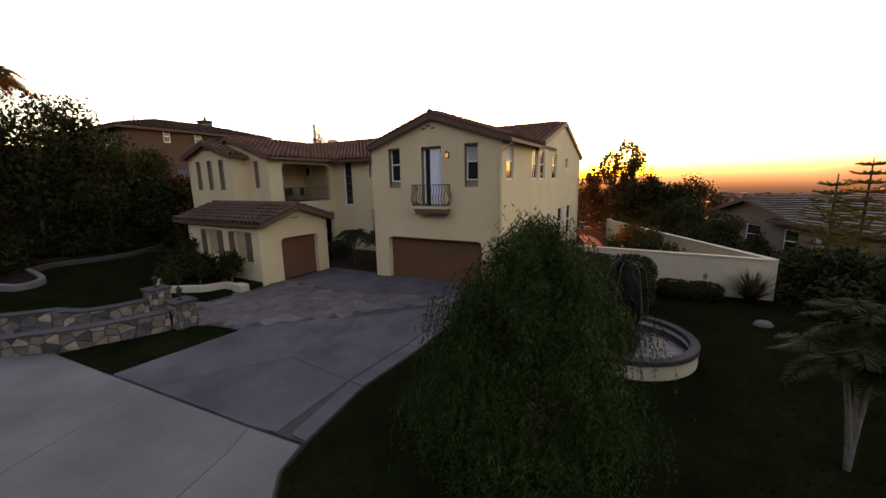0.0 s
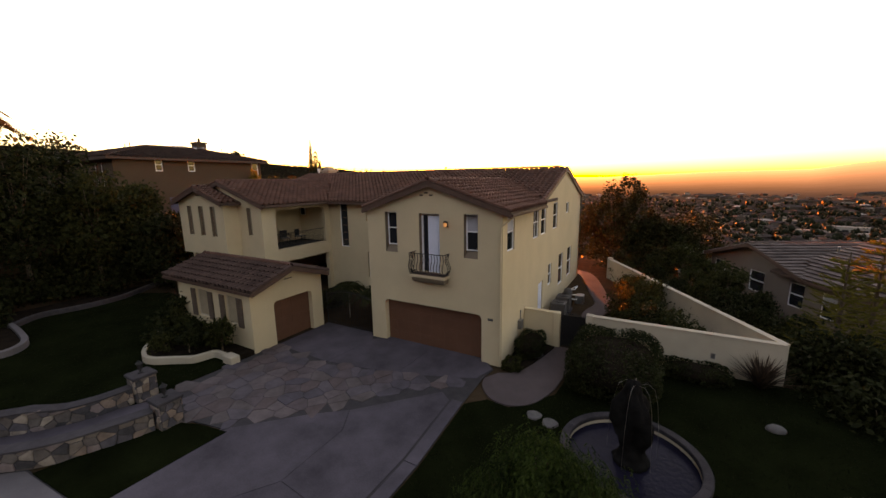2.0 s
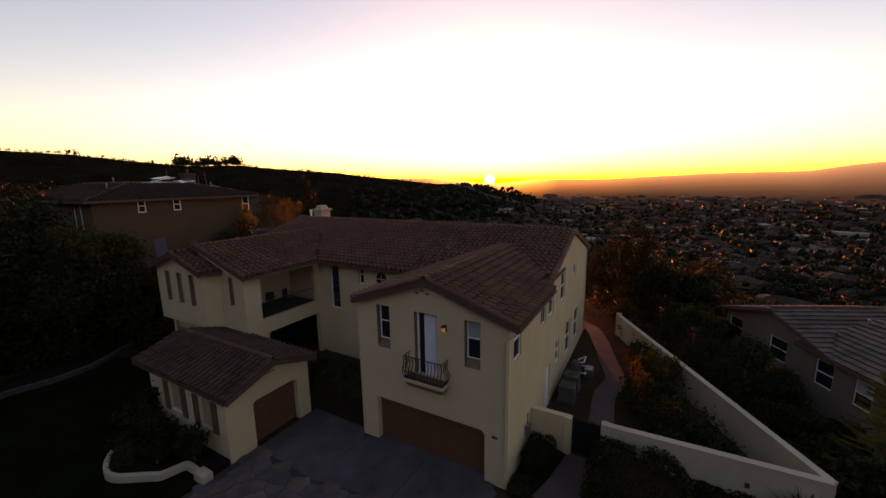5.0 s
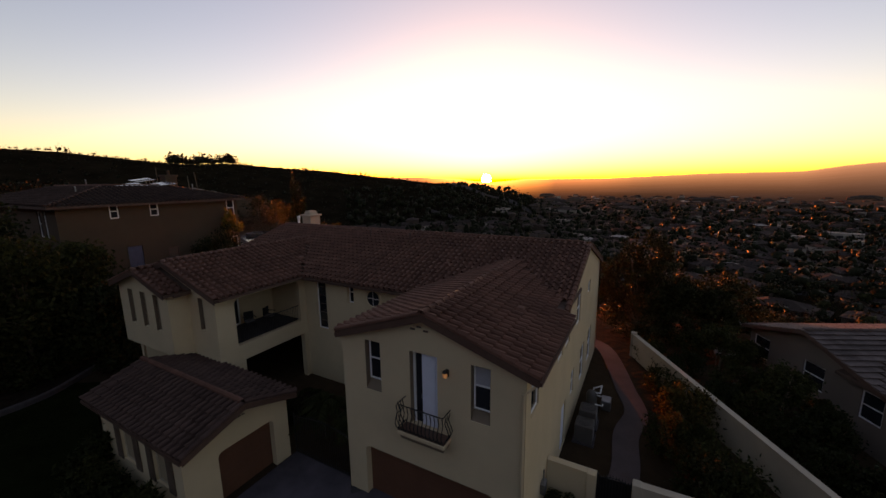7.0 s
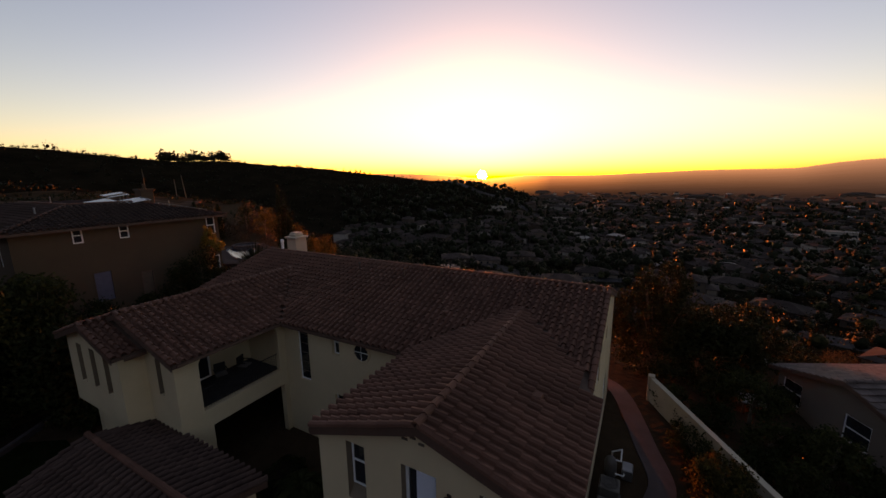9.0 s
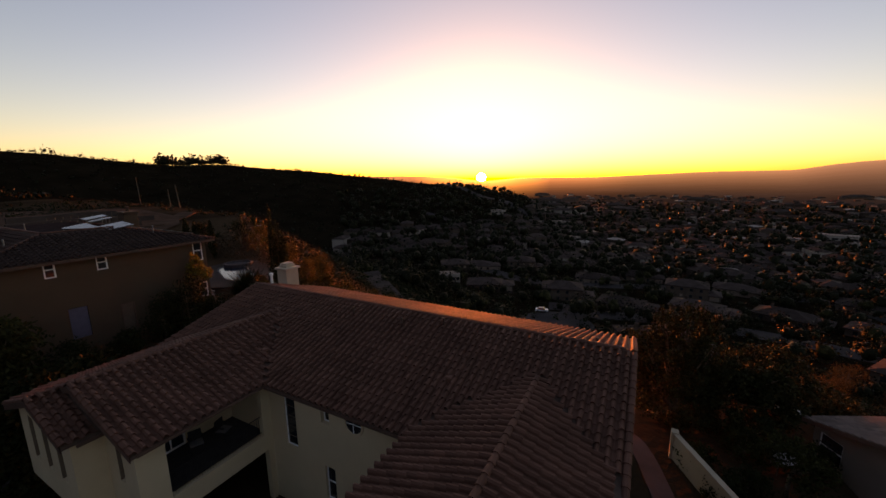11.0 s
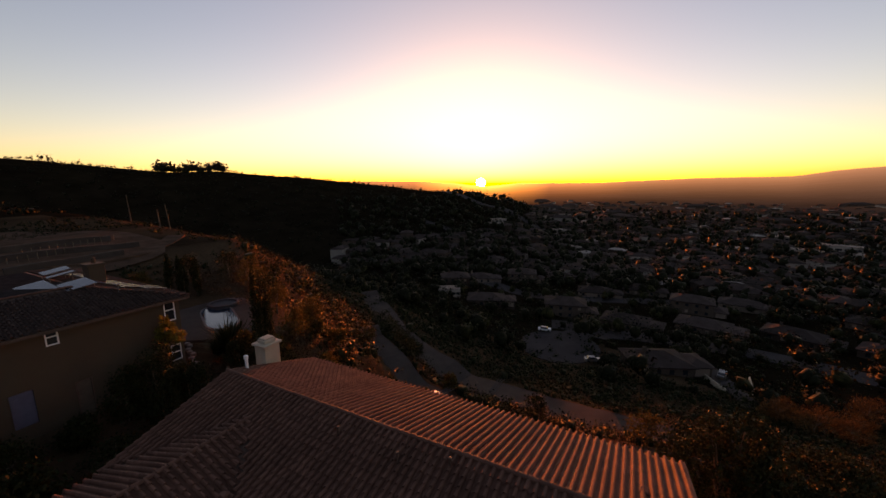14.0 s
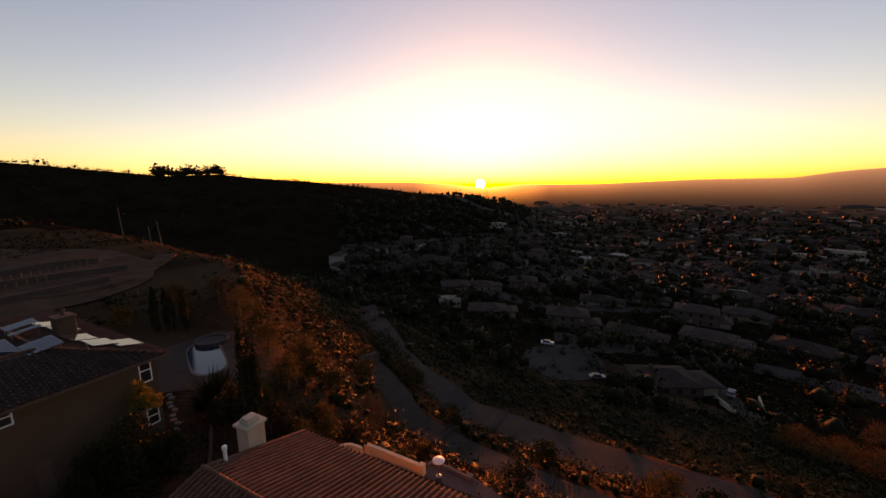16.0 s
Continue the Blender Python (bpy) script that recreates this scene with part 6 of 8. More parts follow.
b.lathe([(0.16, 12.55), (0.13, 12.95), (0.2, 12.97), (0.04, 13.05)], (-44.0, 13.2, 0), 8)
part("chimney", b, "stucco_tan", nl)
for x, y in ((-39.4, 4.0), (-38.5, 12.6), (-44.5, 6.4)):
    z = on_roof(x, y)
    b = Build()
    b.lathe([(0.05, z - 0.1), (0.05, z + 0.55), (0.08, z + 0.57), (0.02, z + 0.62)], (x, y, 0), 8)
    part("vent_pipe", b, "metal", lroof)
# its pool deck
thing("pool_deck", slab([(-42.6, 17.2), (-37.8, 20.8), (-38.6, 24.6), (-44, 28.2), (-50, 30.0), (-55, 27.0), (-54.5, 20), (-50, 17.2)], 1.5, 3.68), "track", "grey concrete pool deck of the upper house", "deck", kind="structure")
pool_out = []
for t in np.linspace(0, 2 * math.pi, 36, endpoint=False):
    u, v = 4.6 * math.cos(t), 2.0 * math.sin(t) * (1 + 0.22 * math.cos(2 * t))
    pool_out.append((-45.4 + u * math.cos(2.73) - v * math.sin(2.73), 23.8 + u * math.sin(2.73) + v * math.cos(2.73)))
pl = thing("swimming_pool", slab(pool_out, 3.55, 3.70), "pool", "small curved swimming pool with pale coping", "pool")
for k in range(36):
    p, q = pool_out[k], pool_out[(k + 1) % 36]
    c = (-45.4, 23.8)
    o = [(c[0] + (v[0] - c[0]) * 1.08, c[1] + (v[1] - c[1]) * 1.12) for v in (p, q)]
    b = slab([p, o[0], o[1], q], 3.6, 3.76)
    part("coping_stone", b, "boulder", pl)
b = Build()
b.lathe([(1.8, 3.68), (1.8, 4.1), (1.5, 4.1), (1.45, 3.9), (0.05, 3.9)], (-49.0, 26.6, 0), 24)
thing("hot_tub", b, "rim", "round raised hot tub beside the pool", "hot tub")
for k in range(9):
    b = Build()
    x, y = -41.0 + 0.74 * k, 17.9 - k * 0.30 + 0.15 * math.sin(2 * k)
    b.loft([[(x + 0.28 * s * math.cos(t), y + 0.24 * s * math.sin(t), z) for t in np.linspace(0, 2 * math.pi, 9, endpoint=False)] for s, z in ((1, 3.3), (1, 3.6), (0.85, 3.64))])
    thing("stepping_stone", b, "boulder", "pale stepping stone beside the tan house", "stone", group="upper stepping stones")
b = kerb([(-29.5, -2.0), (-29.2, 4), (-29.0, 9.5), (-30.5, 14.5), (-33.5, 17.2)], 0.25, 0.7, -1.5)
thing("retaining_wall", b, "stucco_tan", "low tan retaining wall on the slope below the house", "wall")
# utility poles on the far terrace
for x, y, h, lean in ((-102.7, 47.7, 5.8, 0.5), (-102.7, 45.6, 4.6, 0.2), (-133.6, 52.7, 8.4, 0.3)):
    b = Build()
    z = land(x, y)
    b.tube([(x, y, z - 0.5), (x - lean * 0.3, y - lean, z + h)], [0.14, 0.08], 6)
    thing("utility_pole", b, "trunk", "leaning bare wooden pole on the terrace", "pole", group="utility poles")
thing("terrace_road", ribbon(bend([(-91, 43), (-83, 36.5), (-75, 27.5), (-76.5, 16.7), (-82, 4)], 6), 3.2, 0.12, 1.5), "graded", "bare graded track along the terraces", "track", kind="structure")
b = Build()
cols = []
for x in np.arange(-134, -69.5, 2.0):
    lo_y = lerp_table(x, [(-134, 18), (-90, 10), (-70, 13)])
    hi_y = lerp_table(x, [(-134, 30), (-101, 38), (-85, 38), (-73, 32), (-70, 24)])
    cols.append([(x, y, land(x, y) + 0.25) for y in np.linspace(lo_y, hi_y, 13)])
for p, q in zip(cols, cols[1:]):
    for j in range(12):
        b.face([p[j], q[j], q[j + 1], p[j + 1]])
thing("graded_terrace", b, "graded", "bare graded soil terraces on the hillside", "terrace", kind="structure", smooth=True)
for x, ya, yb, h in ((-90.0, 15, 33, 1.2), (-82.0, 13, 34, 1.1), (-75.0, 14, 29, 1.0)):
    b = Build()
    ring = []
    for y in np.arange(ya, yb, 1.5):
        xx = x + 1.2 * math.sin(0.17 * y)
        z = land(xx, y)
        ring.append([(xx - 0.3, y, z - 0.6), (xx - 0.3, y, z + h), (xx + 0.3, y, z + h), (xx + 0.5, y, z - 0.6)])
    b.loft(ring)
    thing("terrace_wall", b, "track", "low retaining wall across the graded terraces", "wall", group="hillside terrace walls")
# vine posts in rows on the terraces
for k in range(26):
    row, i = k % 2, k // 2
    x, y = -79.0 - 6 * row - 0.55 * i, 15.5 + 1.15 * i + 3 * row
    b = Build()
    z = land(x, y)
    b.tube([(x, y, z - 0.2), (x, y, z + 1.1)], 0.07, 6)
    thing("terrace_post", b, "trunk", "short wooden post on the graded terrace", "post", group="terrace posts")
# ---- plants ----
def quads_mesh(name, corners, mat, ways=None):
    """corners: array n x 4 x 3, one leaf each; ways: the shading normals of the corners."""
    me = bpy.data.meshes.new(name)
    n = len(corners)
    me.vertices.add(4 * n)
    me.vertices.foreach_set("co", np.asarray(corners, dtype=np.float32).reshape(-1))
    me.loops.add(4 * n)
    me.loops.foreach_set("vertex_index", np.arange(4 * n, dtype=np.int32))
    me.polygons.add(n)
    me.polygons.foreach_set("loop_start", np.arange(0, 4 * n, 4, dtype=np.int32))
    me.update(calc_edges=True)
    if ways is not None:
        me.polygons.foreach_set("use_smooth", [True] * n)
        me.normals_split_custom_set_from_vertices(ways.astype(np.float32))
    me.materials.append(M[mat])
    return me


def massed(quads, middle):
    """Turns leaf quads outward from the middle of their plant; returns them and the outward ways, one a corner, so that a plant is shaded as one mass."""
    c = quads.mean(axis=1)
    out = c - middle
    out /= np.maximum(1e-6, np.linalg.norm(out, axis=1))[:, None]
    nrm = np.cross(quads[:, 2] - quads[:, 0], quads[:, 3] - quads[:, 1])
    back = (nrm * out).sum(axis=1) < 0
    quads[back] = quads[back][:, ::-1]
    return quads, np.repeat(out, 4, axis=0)


BALL = sorted({tuple(p) for p in itertools.product((-1, 0, 1), repeat=3) if any(p)})
BALL_FACES = []
for axis in range(3):
    u, v = (axis + 1) % 3, (axis + 2) % 3
    for side in (-1, 1):
        for i, j in itertools.product((-1, 0), repeat=2):
            ring = []
            for di, dj in ((0, 0), (1, 0), (1, 1), (0, 1))[::side]:
                p = [0, 0, 0]
                p[axis], p[u], p[v] = side, i + di, j + dj
                ring.append(BALL.index(tuple(p)))
            BALL_FACES.append(ring)
BALL_DIRS = np.array(BALL) / np.linalg.norm(np.array(BALL), axis=1)[:, None]
BALL_FACES = np.array(BALL_FACES)


BOX_DIRS = np.array(list(itertools.product((-1, 1), repeat=3))) / math.sqrt(3)
BOX_FACES = np.array([(0, 1, 3, 2), (4, 6, 7, 5), (0, 4, 5, 1), (2, 3, 7, 6), (0, 2, 6, 4), (1, 5, 7, 3)])


def heart(middle, radii, r, plain=False):
    """An uneven filler lump added behind a bush's leaves to close it up: quads and outward ways."""
    if plain:
        v = BOX_DIRS * np.array(radii) * r.uniform(0.55, 1.35, size=(8, 1)) + np.array(middle)
        return v[BOX_FACES], BOX_DIRS[BOX_FACES].reshape(-1, 3)
    v = BALL_DIRS * np.array(radii) * r.uniform(0.5, 1.2, size=(len(BALL_DIRS), 1)) + np.array(middle)
    return v[BALL_FACES], BALL_DIRS[BALL_FACES].reshape(-1, 3)


def leaf_quads(centres, size, r, aspect=0.5, droop=0.0):
    """Diamond leaves round the given centres, each turned its own way."""
    n = len(centres)
    d = r.normal(size=(n, 3))
    d[:, 2] -= droop
    d /= np.linalg.norm(d, axis=1)[:, None]
    o = np.cross(d, r.normal(size=(n, 3)))
    o /= np.linalg.norm(o, axis=1)[:, None]
    s = size * r.uniform(0.6, 1.3, size=(n, 1))
    return np.stack([centres - d * s, centres + o * s * aspect, centres + d * s, centres - o * s * aspect], axis=1)


def clump_points(blobs, n, r, clumps=26, tight=0.2):
    """Points gathered in clumps on the outer part of ellipsoids (x, y, z, rx, ry, rz)."""
    vol = np.array([b[3] * b[4] * b[5] for b in blobs]) ** 0.7
    out = []
    for b, k in zip(blobs, np.maximum(20, (n * vol / vol.sum()).astype(int))):
        m = max(6, int(clumps))
        v = r.normal(size=(m, 3))
        v /= np.linalg.norm(v, axis=1)[:, None]
        v *= r.uniform(0.35, 1.0, size=(m, 1)) ** 0.5
        rad = np.array(b[3:6])
        cs = np.array(b[:3]) + v * rad
        pick = r.randint(0, m, size=k)
        out.append(cs[pick] + r.normal(size=(k, 3)) * rad * tight)
    return np.concatenate(out)


def tree(name, label, x, y, blobs, n, size, mat="leaf", trunk=0.14, z=None, seed=1, clumps=26, aspect=0.5, tight=0.2, group="", category="tree", bark="trunk"):
    """Tapered trunk, limbs to the masses of the crown, and the leaves."""
    r = np.random.RandomState(seed)
    z = land(x, y) if z is None else z
    base = new(name)
    base.matrix_world = Matrix.Translation((x, y, z))
    tagged(base, label, category, group)
    blobs = [tuple(b) for b in blobs]
    low = min(b[2] - b[5] * 0.4 for b in blobs)
    fork = max(0.25, low)
    b = Build()
    b.tube([(0, 0, -0.15), (r.uniform(-0.05, 0.05), r.uniform(-0.05, 0.05), fork * 0.5), (0, 0, fork)], [trunk * 1.25, trunk, trunk * 0.8], 8)
    part("trunk", b, bark, base, smooth=True)
    for k, bl in enumerate(blobs):
        c = Vector(bl[:3])
        lb = Build()
        for j in range(3):
            tip = c + Vector((r.uniform(-0.6, 0.6) * bl[3], r.uniform(-0.6, 0.6) * bl[4], r.uniform(-0.1, 0.7) * bl[5]))
            mid = Vector((0, 0, fork)) * 0.5 + tip * 0.5 + Vector((0, 0, 0.1 * bl[5]))
            lb.tube([(0, 0, fork - 0.05), mid, tip], [trunk * 0.6, trunk * 0.35, trunk * 0.1], 5)
        part("limb", lb, bark, base)
    pts = clump_points(blobs, n, r, clumps, tight)
    part("crown", quads_mesh("crown", leaf_quads(pts, size, r, aspect, 0.3), mat), None, base)
    return base


def pepper_tree(x, y, height, radius, strands, clusters, seed):
    """A weeping tree: hanging strands of narrow leaflets over a short trunk."""
    r = np.random.RandomState(seed)
    base = new("pepper_tree")
    base.matrix_world = Matrix.Translation((x, y, 0))
    tagged(base, "weeping pepper tree with fine hanging green leaves on the lawn", "tree")
    b = Build()
    b.tube([(0, 0, -0.1), (0.05, 0.02, 0.8), (-0.03, 0.05, 1.6)], [0.17, 0.13, 0.10], 10)
    part("trunk", b, "trunk", base, smooth=True)
    # boughs end in clusters of hanging strands; the crown narrows to a loose point
    shape = [(0.0, 1.0), (0.25, 1.04), (0.5, 0.95), (0.68, 0.78), (0.82, 0.50), (0.93, 0.26), (1.0, 0.06)]
    cs, ds = [], []
    for k in range(clusters):
        u = ((k + 0.5) / clusters) ** 0.8
        a = k * 2.399 + r.uniform(-0.3, 0.3)
        reach = radius * lerp_table(u, shape) * (r.uniform(0.72, 1.08) if r.rand() < 0.75 else r.uniform(0.2, 0.7))
        tip = Vector((math.cos(a) * reach, math.sin(a) * reach, 0.55 + (height - 0.55) * u + r.normal() * 0.08))
        if k % 3 == 0:
            lb = Build()
            lb.tube([(0, 0, 1.2), tip * 0.5 + Vector((0, 0, 0.55)), tip], [0.05, 0.028, 0.008], 5)
            part("limb", lb, "trunk", base)
        spread_ = 0.17 + 0.16 * (1 - u)
        for i in range(int(strands / clusters * r.uniform(0.5, 1.4))):
            px, py, top = tip.x + r.normal() * spread_, tip.y + r.normal() * spread_, tip.z + r.normal() * 0.12
            length = r.uniform(0.3, 1.0) * (0.55 + 0.6 * (1 - u)) * (1.4 if r.rand() < 0.12 else 1)
            m = int(length / 0.036)
            swing = r.uniform(0.05, 0.3)
            for j in range(m):
                t = j / m
                zz = top - length * (t ** 1.2)
                if zz < 0.12:
                    break
                out = swing * (1 - (1 - t) ** 2)
                yaw = a + (1.35 if j % 2 else -1.35) + r.normal() * 0.35
                cs.append((px + out * math.cos(a) + 0.02 * math.sin(9 * t + k), py + out * math.sin(a), zz))
                ds.append(np.array([math.cos(yaw) * 0.7, math.sin(yaw) * 0.7, -0.75]))
    cs, ds = np.array(cs), np.array(ds)
    o = np.cross(ds, r.normal(size=ds.shape))
    o /= np.linalg.norm(o, axis=1)[:, None]
    ln = r.uniform(0.06, 0.105, size=(len(cs), 1))
    q = np.stack([cs, cs + ds * ln * 0.5 + o * 0.009, cs + ds * ln, cs + ds * ln * 0.5 - o * 0.009], axis=1)
    part("crown", quads_mesh("crown", q, "leaf_pepper"), None, base)
    return base


pepper_tree(3.98, -8.95, 4.0, 1.28, 7000, 80, 5)


def palm(name, label, x, y, stems, fronds, length, seed, z=None, mat="frond", group="", arch=0.9):
    """Stems (dx, dy, height) with arching fronds of narrow leaflets."""
    r = np.random.RandomState(seed)
    z = land(x, y) if z is None else z
    base = new(name)
    base.matrix_world = Matrix.Translation((x, y, z))
    tagged(base, label, "palm", group)
    for sx, sy, h in stems:
        b = Build()
        pts = [(sx * t ** 1.4, sy * t ** 1.4, h * t - 0.1 * (t == 0)) for t in np.linspace(0, 1, 9)]
        b.tube(pts, [0.045 - 0.012 * t + 0.005 * (k % 2) for k, t in enumerate(np.linspace(0, 1, 9))], 9)
        part("trunk", b, "palm_trunk", base)
        for k in range(fronds):
            a = k * 2.399 + r.uniform(-0.2, 0.2)
            lift = r.uniform(0.2, 1.25)
            ln = length * r.uniform(0.75, 1.1)
            quads = []
            line = []
            for t in np.linspace(0, 1, 15):
                rr = ln * (t * math.cos(lift) + 0.15 * t * t)
                zz = h + ln * (t * math.sin(lift) - arch * t * t)
                line.append(np.array([sx + math.cos(a) * rr, sy + math.sin(a) * rr, zz]))
            for j in range(1, 15):
                d = line[j] - line[j - 1]
                d /= np.linalg.norm(d)
                for s in (-1, 1):
                    for q in (0.0, 0.5):
                        p = line[j - 1] + (line[j] - line[j - 1]) * q
                        side = np.array([-math.sin(a), math.cos(a), 0]) * s
                        w = ln * 0.30 * math.sin(math.pi * min(1, 0.12 + 0.85 * j / 15))
                        tip = p + side * w * 0.9 + d * w * 0.55 + np.array([0, 0, -0.25 * w + r.normal() * 0.02])
                        m = (p + tip) / 2
                        wd = d * 0.02 * ln / 0.8
                        quads.append([p, m + wd, tip, m - wd])
            part("frond", quads_mesh("frond", np.array(quads), mat), None, base)
    return base


palm("pygmy_palm", "pygmy palm with three slim pale trunks on the lawn", 8.42, -6.72, [(-0.25, 0.05, 1.9), (0.15, 0.2, 1.6), (0.05, 0.4, 2.3)], 17, 1.0, 4, arch=0.65)
palm("small_palm", "small courtyard palm behind the iron gate", -9.6, 1.5, [(0, 0, 1.7)], 24, 1.5, 6, z=0)
palm("small_palm", "small courtyard palm behind the iron gate", -7.5, 1.3, [(0, 0, 1.8)], 24, 1.4, 8, z=0)
palm("small_palm", "small courtyard palm by the garage wall", -8.3, 4.0, [(0, 0, 1.8)], 16, 1.2, 9, z=0)
palm("sago_palm", "low dark palm in the planter", -15.0, -5.2, [(0, 0, 0.35)], 18, 0.9, 10, z=0.1)
palm("garden_palm", "tall feather palm above the slope trees", -33.5, -6.4, [(0.2, 0, 9.4)], 28, 2.8, 12, mat="leaf_warm")


def conifer_layers(x, y, height, label, seed):
    """A pine with flat whorls of upcurved branches."""
    r = np.random.RandomState(seed)
    z = land(x, y)
    base = new("layered_pine")
    base.matrix_world = Matrix.Translation((x, y, z))
    tagged(base, label, "tree", "layered pines")
    b = Build()
    b.tube([(0, 0, -0.2), (0, 0, height)], [0.14, 0.02], 8)
    part("trunk", b, "trunk", base)
    quads = []
    lb = Build()
    h = height * 0.18
    k = 0
    while h < height - 0.15:
        ln = 0.25 + 1.75 * (1 - h / height) ** 0.8
        for j in range(6):
            a = j * math.pi / 3 + k * 0.4
            pts = []
            for t in np.linspace(0, 1, 8):
                pts.append(np.array([math.cos(a) * ln * t, math.sin(a) * ln * t, h - 0.05 * t * ln + 0.22 * ln * t * t]))
            lb.tube([pts[0], pts[4], pts[7]], [0.02, 0.012, 0.004], 4)
            for i in range(1, 8):
                for q in np.linspace(0, 1, 5):
                    p = pts[i - 1] + (pts[i] - pts[i - 1]) * q
                    for s in (-1, 1):
                        side = np.array([-math.sin(a), math.cos(a), 0]) * s
                        tip = p + side * 0.16 + np.array([math.cos(a), math.sin(a), 0]) * 0.10 + np.array([0, 0, 0.06 + 0.03 * r.normal()])
                        m = (p + tip) / 2
                        quads.append([p, m + np.array([0, 0, 0.016]), tip, m - np.array([0, 0, 0.016])])
        h += 0.34
        k += 1
    part("limb", lb, "trunk", base)
    part("crown", quads_mesh("crown", np.array(quads), "leaf_gold"), None, base)


conifer_layers(12.45, 6.2, 6.6, "layered pine, flat branches in painted sunlit gold", 1)
conifer_layers(11.5, 6.0, 5.95, "smaller layered pine, flat branches in painted sunlit gold", 2)


def hedge(name, label, x0, y0, x1, y1, h, n, size, mat="leaf_dark", seed=1, round_=0.35, z=0.0):
    """A clipped bush: a solid dark core and leaves over its rounded surface."""
    r = np.random.RandomState(seed)
    cx, cy = (x0 + x1) / 2, (y0 + y1) / 2
    hx, hy = (x1 - x0) / 2, (y1 - y0) / 2
    base = new(name)
    base.matrix_world = Matrix.Translation((cx, cy, z))
    tagged(base, label, "hedge" if "hedge" in name else "bush")
    v = r.normal(size=(n, 3))
    v /= np.linalg.norm(v, axis=1)[:, None]
    e = round_
    v = np.sign(v) * np.abs(v) ** (1 - e)
    v /= np.maximum(1e-6, (np.abs(v) ** 4).sum(axis=1) ** 0.25)[:, None] if e > 0.3 else 1.0
    depth = r.uniform(0.82, 1.02, size=(n, 1))
    lump = 1 + 0.06 * np.sin(5 * v[:, :1] + 3 * v[:, 1:2]) * np.cos(4 * v[:, 2:])
    p = v * depth * lump * np.array([hx, hy, h / 2]) + np.array([0, 0, h / 2])
    p[:, 2] = np.maximum(0.03, p[:, 2])
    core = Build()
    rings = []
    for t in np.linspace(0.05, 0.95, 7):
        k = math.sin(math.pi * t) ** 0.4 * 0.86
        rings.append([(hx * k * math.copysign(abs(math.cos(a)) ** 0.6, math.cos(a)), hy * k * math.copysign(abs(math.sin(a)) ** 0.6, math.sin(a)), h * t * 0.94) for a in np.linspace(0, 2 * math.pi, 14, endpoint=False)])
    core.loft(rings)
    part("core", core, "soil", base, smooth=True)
    part("foliage", quads_mesh("foliage", leaf_quads(p, size, r, 0.55), mat), None, base)
    return base


hedge("clipped_hedge", "large rounded dark green hedge by the side gate", 2.5, -1.15, 5.65, 2.95, 1.6, 17000, 0.045, seed=2)
hedge("clipped_hedge", "low dark hedge along the white wall", 5.7, 1.9, 7.9, 3.1, 0.62, 4200, 0.04, seed=3)
hedge("round_bush", "rounded dark bush at the foot of the house wall", 0.1, 0.9, 1.25, 2.75, 0.85, 4000, 0.035, seed=4)
hedge("low_bush", "low leafy bush at the house corner", 0.05, -0.35, 0.7, 0.6, 0.35, 900, 0.05, mat="leaf", seed=5)
tree("planter_bush", "broad-leaved dark shrub in the white planter", -11.4, -4.7, [(0, 0, 0.95, 0.7, 0.5, 0.6), (-0.6, 0, 0.6, 0.5, 0.4, 0.45), (0.4, 0, 1.25, 0.4, 0.3, 0.35)], 900, 0.13, "leaf", 0.04, z=0.08, seed=6, clumps=26, aspect=0.35, category="bush")
tree("planter_bush", "broad-leaved dark shrub in the white planter", -13.5, -4.8, [(0, 0, 0.7, 0.8, 0.5, 0.5), (-0.7, -0.2, 0.5, 0.6, 0.5, 0.4), (0.5, -0.1, 0.95, 0.45, 0.35, 0.4)], 1100, 0.12, "leaf_dark", 0.04, z=0.08, seed=7, clumps=26, aspect=0.35, category="bush")
tree("planter_bush", "tall dark shrub at the end of the planter", -15.9, -4.6, [(0, 0, 0.9, 0.7, 0.7, 0.6), (0.2, 0.2, 1.5, 0.5, 0.5, 0.5)], 900, 0.12, "leaf_dark", 0.04, z=0, seed=8, clumps=26, aspect=0.4, category="bush")
hedge("porch_bush", "dark shrub in the courtyard", -12.6, 1.2, -11.0, 3.4, 1.1, 2000, 0.06, mat="leaf_dark", seed=9, round_=0.2)
b = Build()
b.soft_box((-16.0, -3.9, 0.0), (-15.4, -3.3, 0.4), 0.04)
thing("plant_pot", b, "wall_white", "square white plant pot by the garage", "pot")


def strap_plant(name, label, x, y, n, length, mat, seed, z=0.0, wide=0.022):
    r = np.random.RandomState(seed)
    quads = []
    for k in range(n):
        a, lift, ln = r.uniform(0, 6.28), r.uniform(0.7, 1.4), length * r.uniform(0.6, 1.1)
        pts = [np.array([math.cos(a) * ln * math.cos(lift) * t, math.sin(a) * ln * math.cos(lift) * t, ln * (math.sin(lift) * t - 0.25 * t * t)]) for t in (0, 0.45, 1.0)]
        s = np.array([-math.sin(a), math.cos(a), 0]) * wide
        quads.append([pts[0] - s, pts[0] + s, pts[1] + s, pts[1] - s])
        quads.append([pts[1] - s, pts[1] + s, pts[2] + s * 0.05, pts[2] - s * 0.05])
    me = quads_mesh(name, np.array(quads), mat)
    ob = new(name, me)
    ob.location = (x, y, z)
    return tagged(ob, label, "plant")


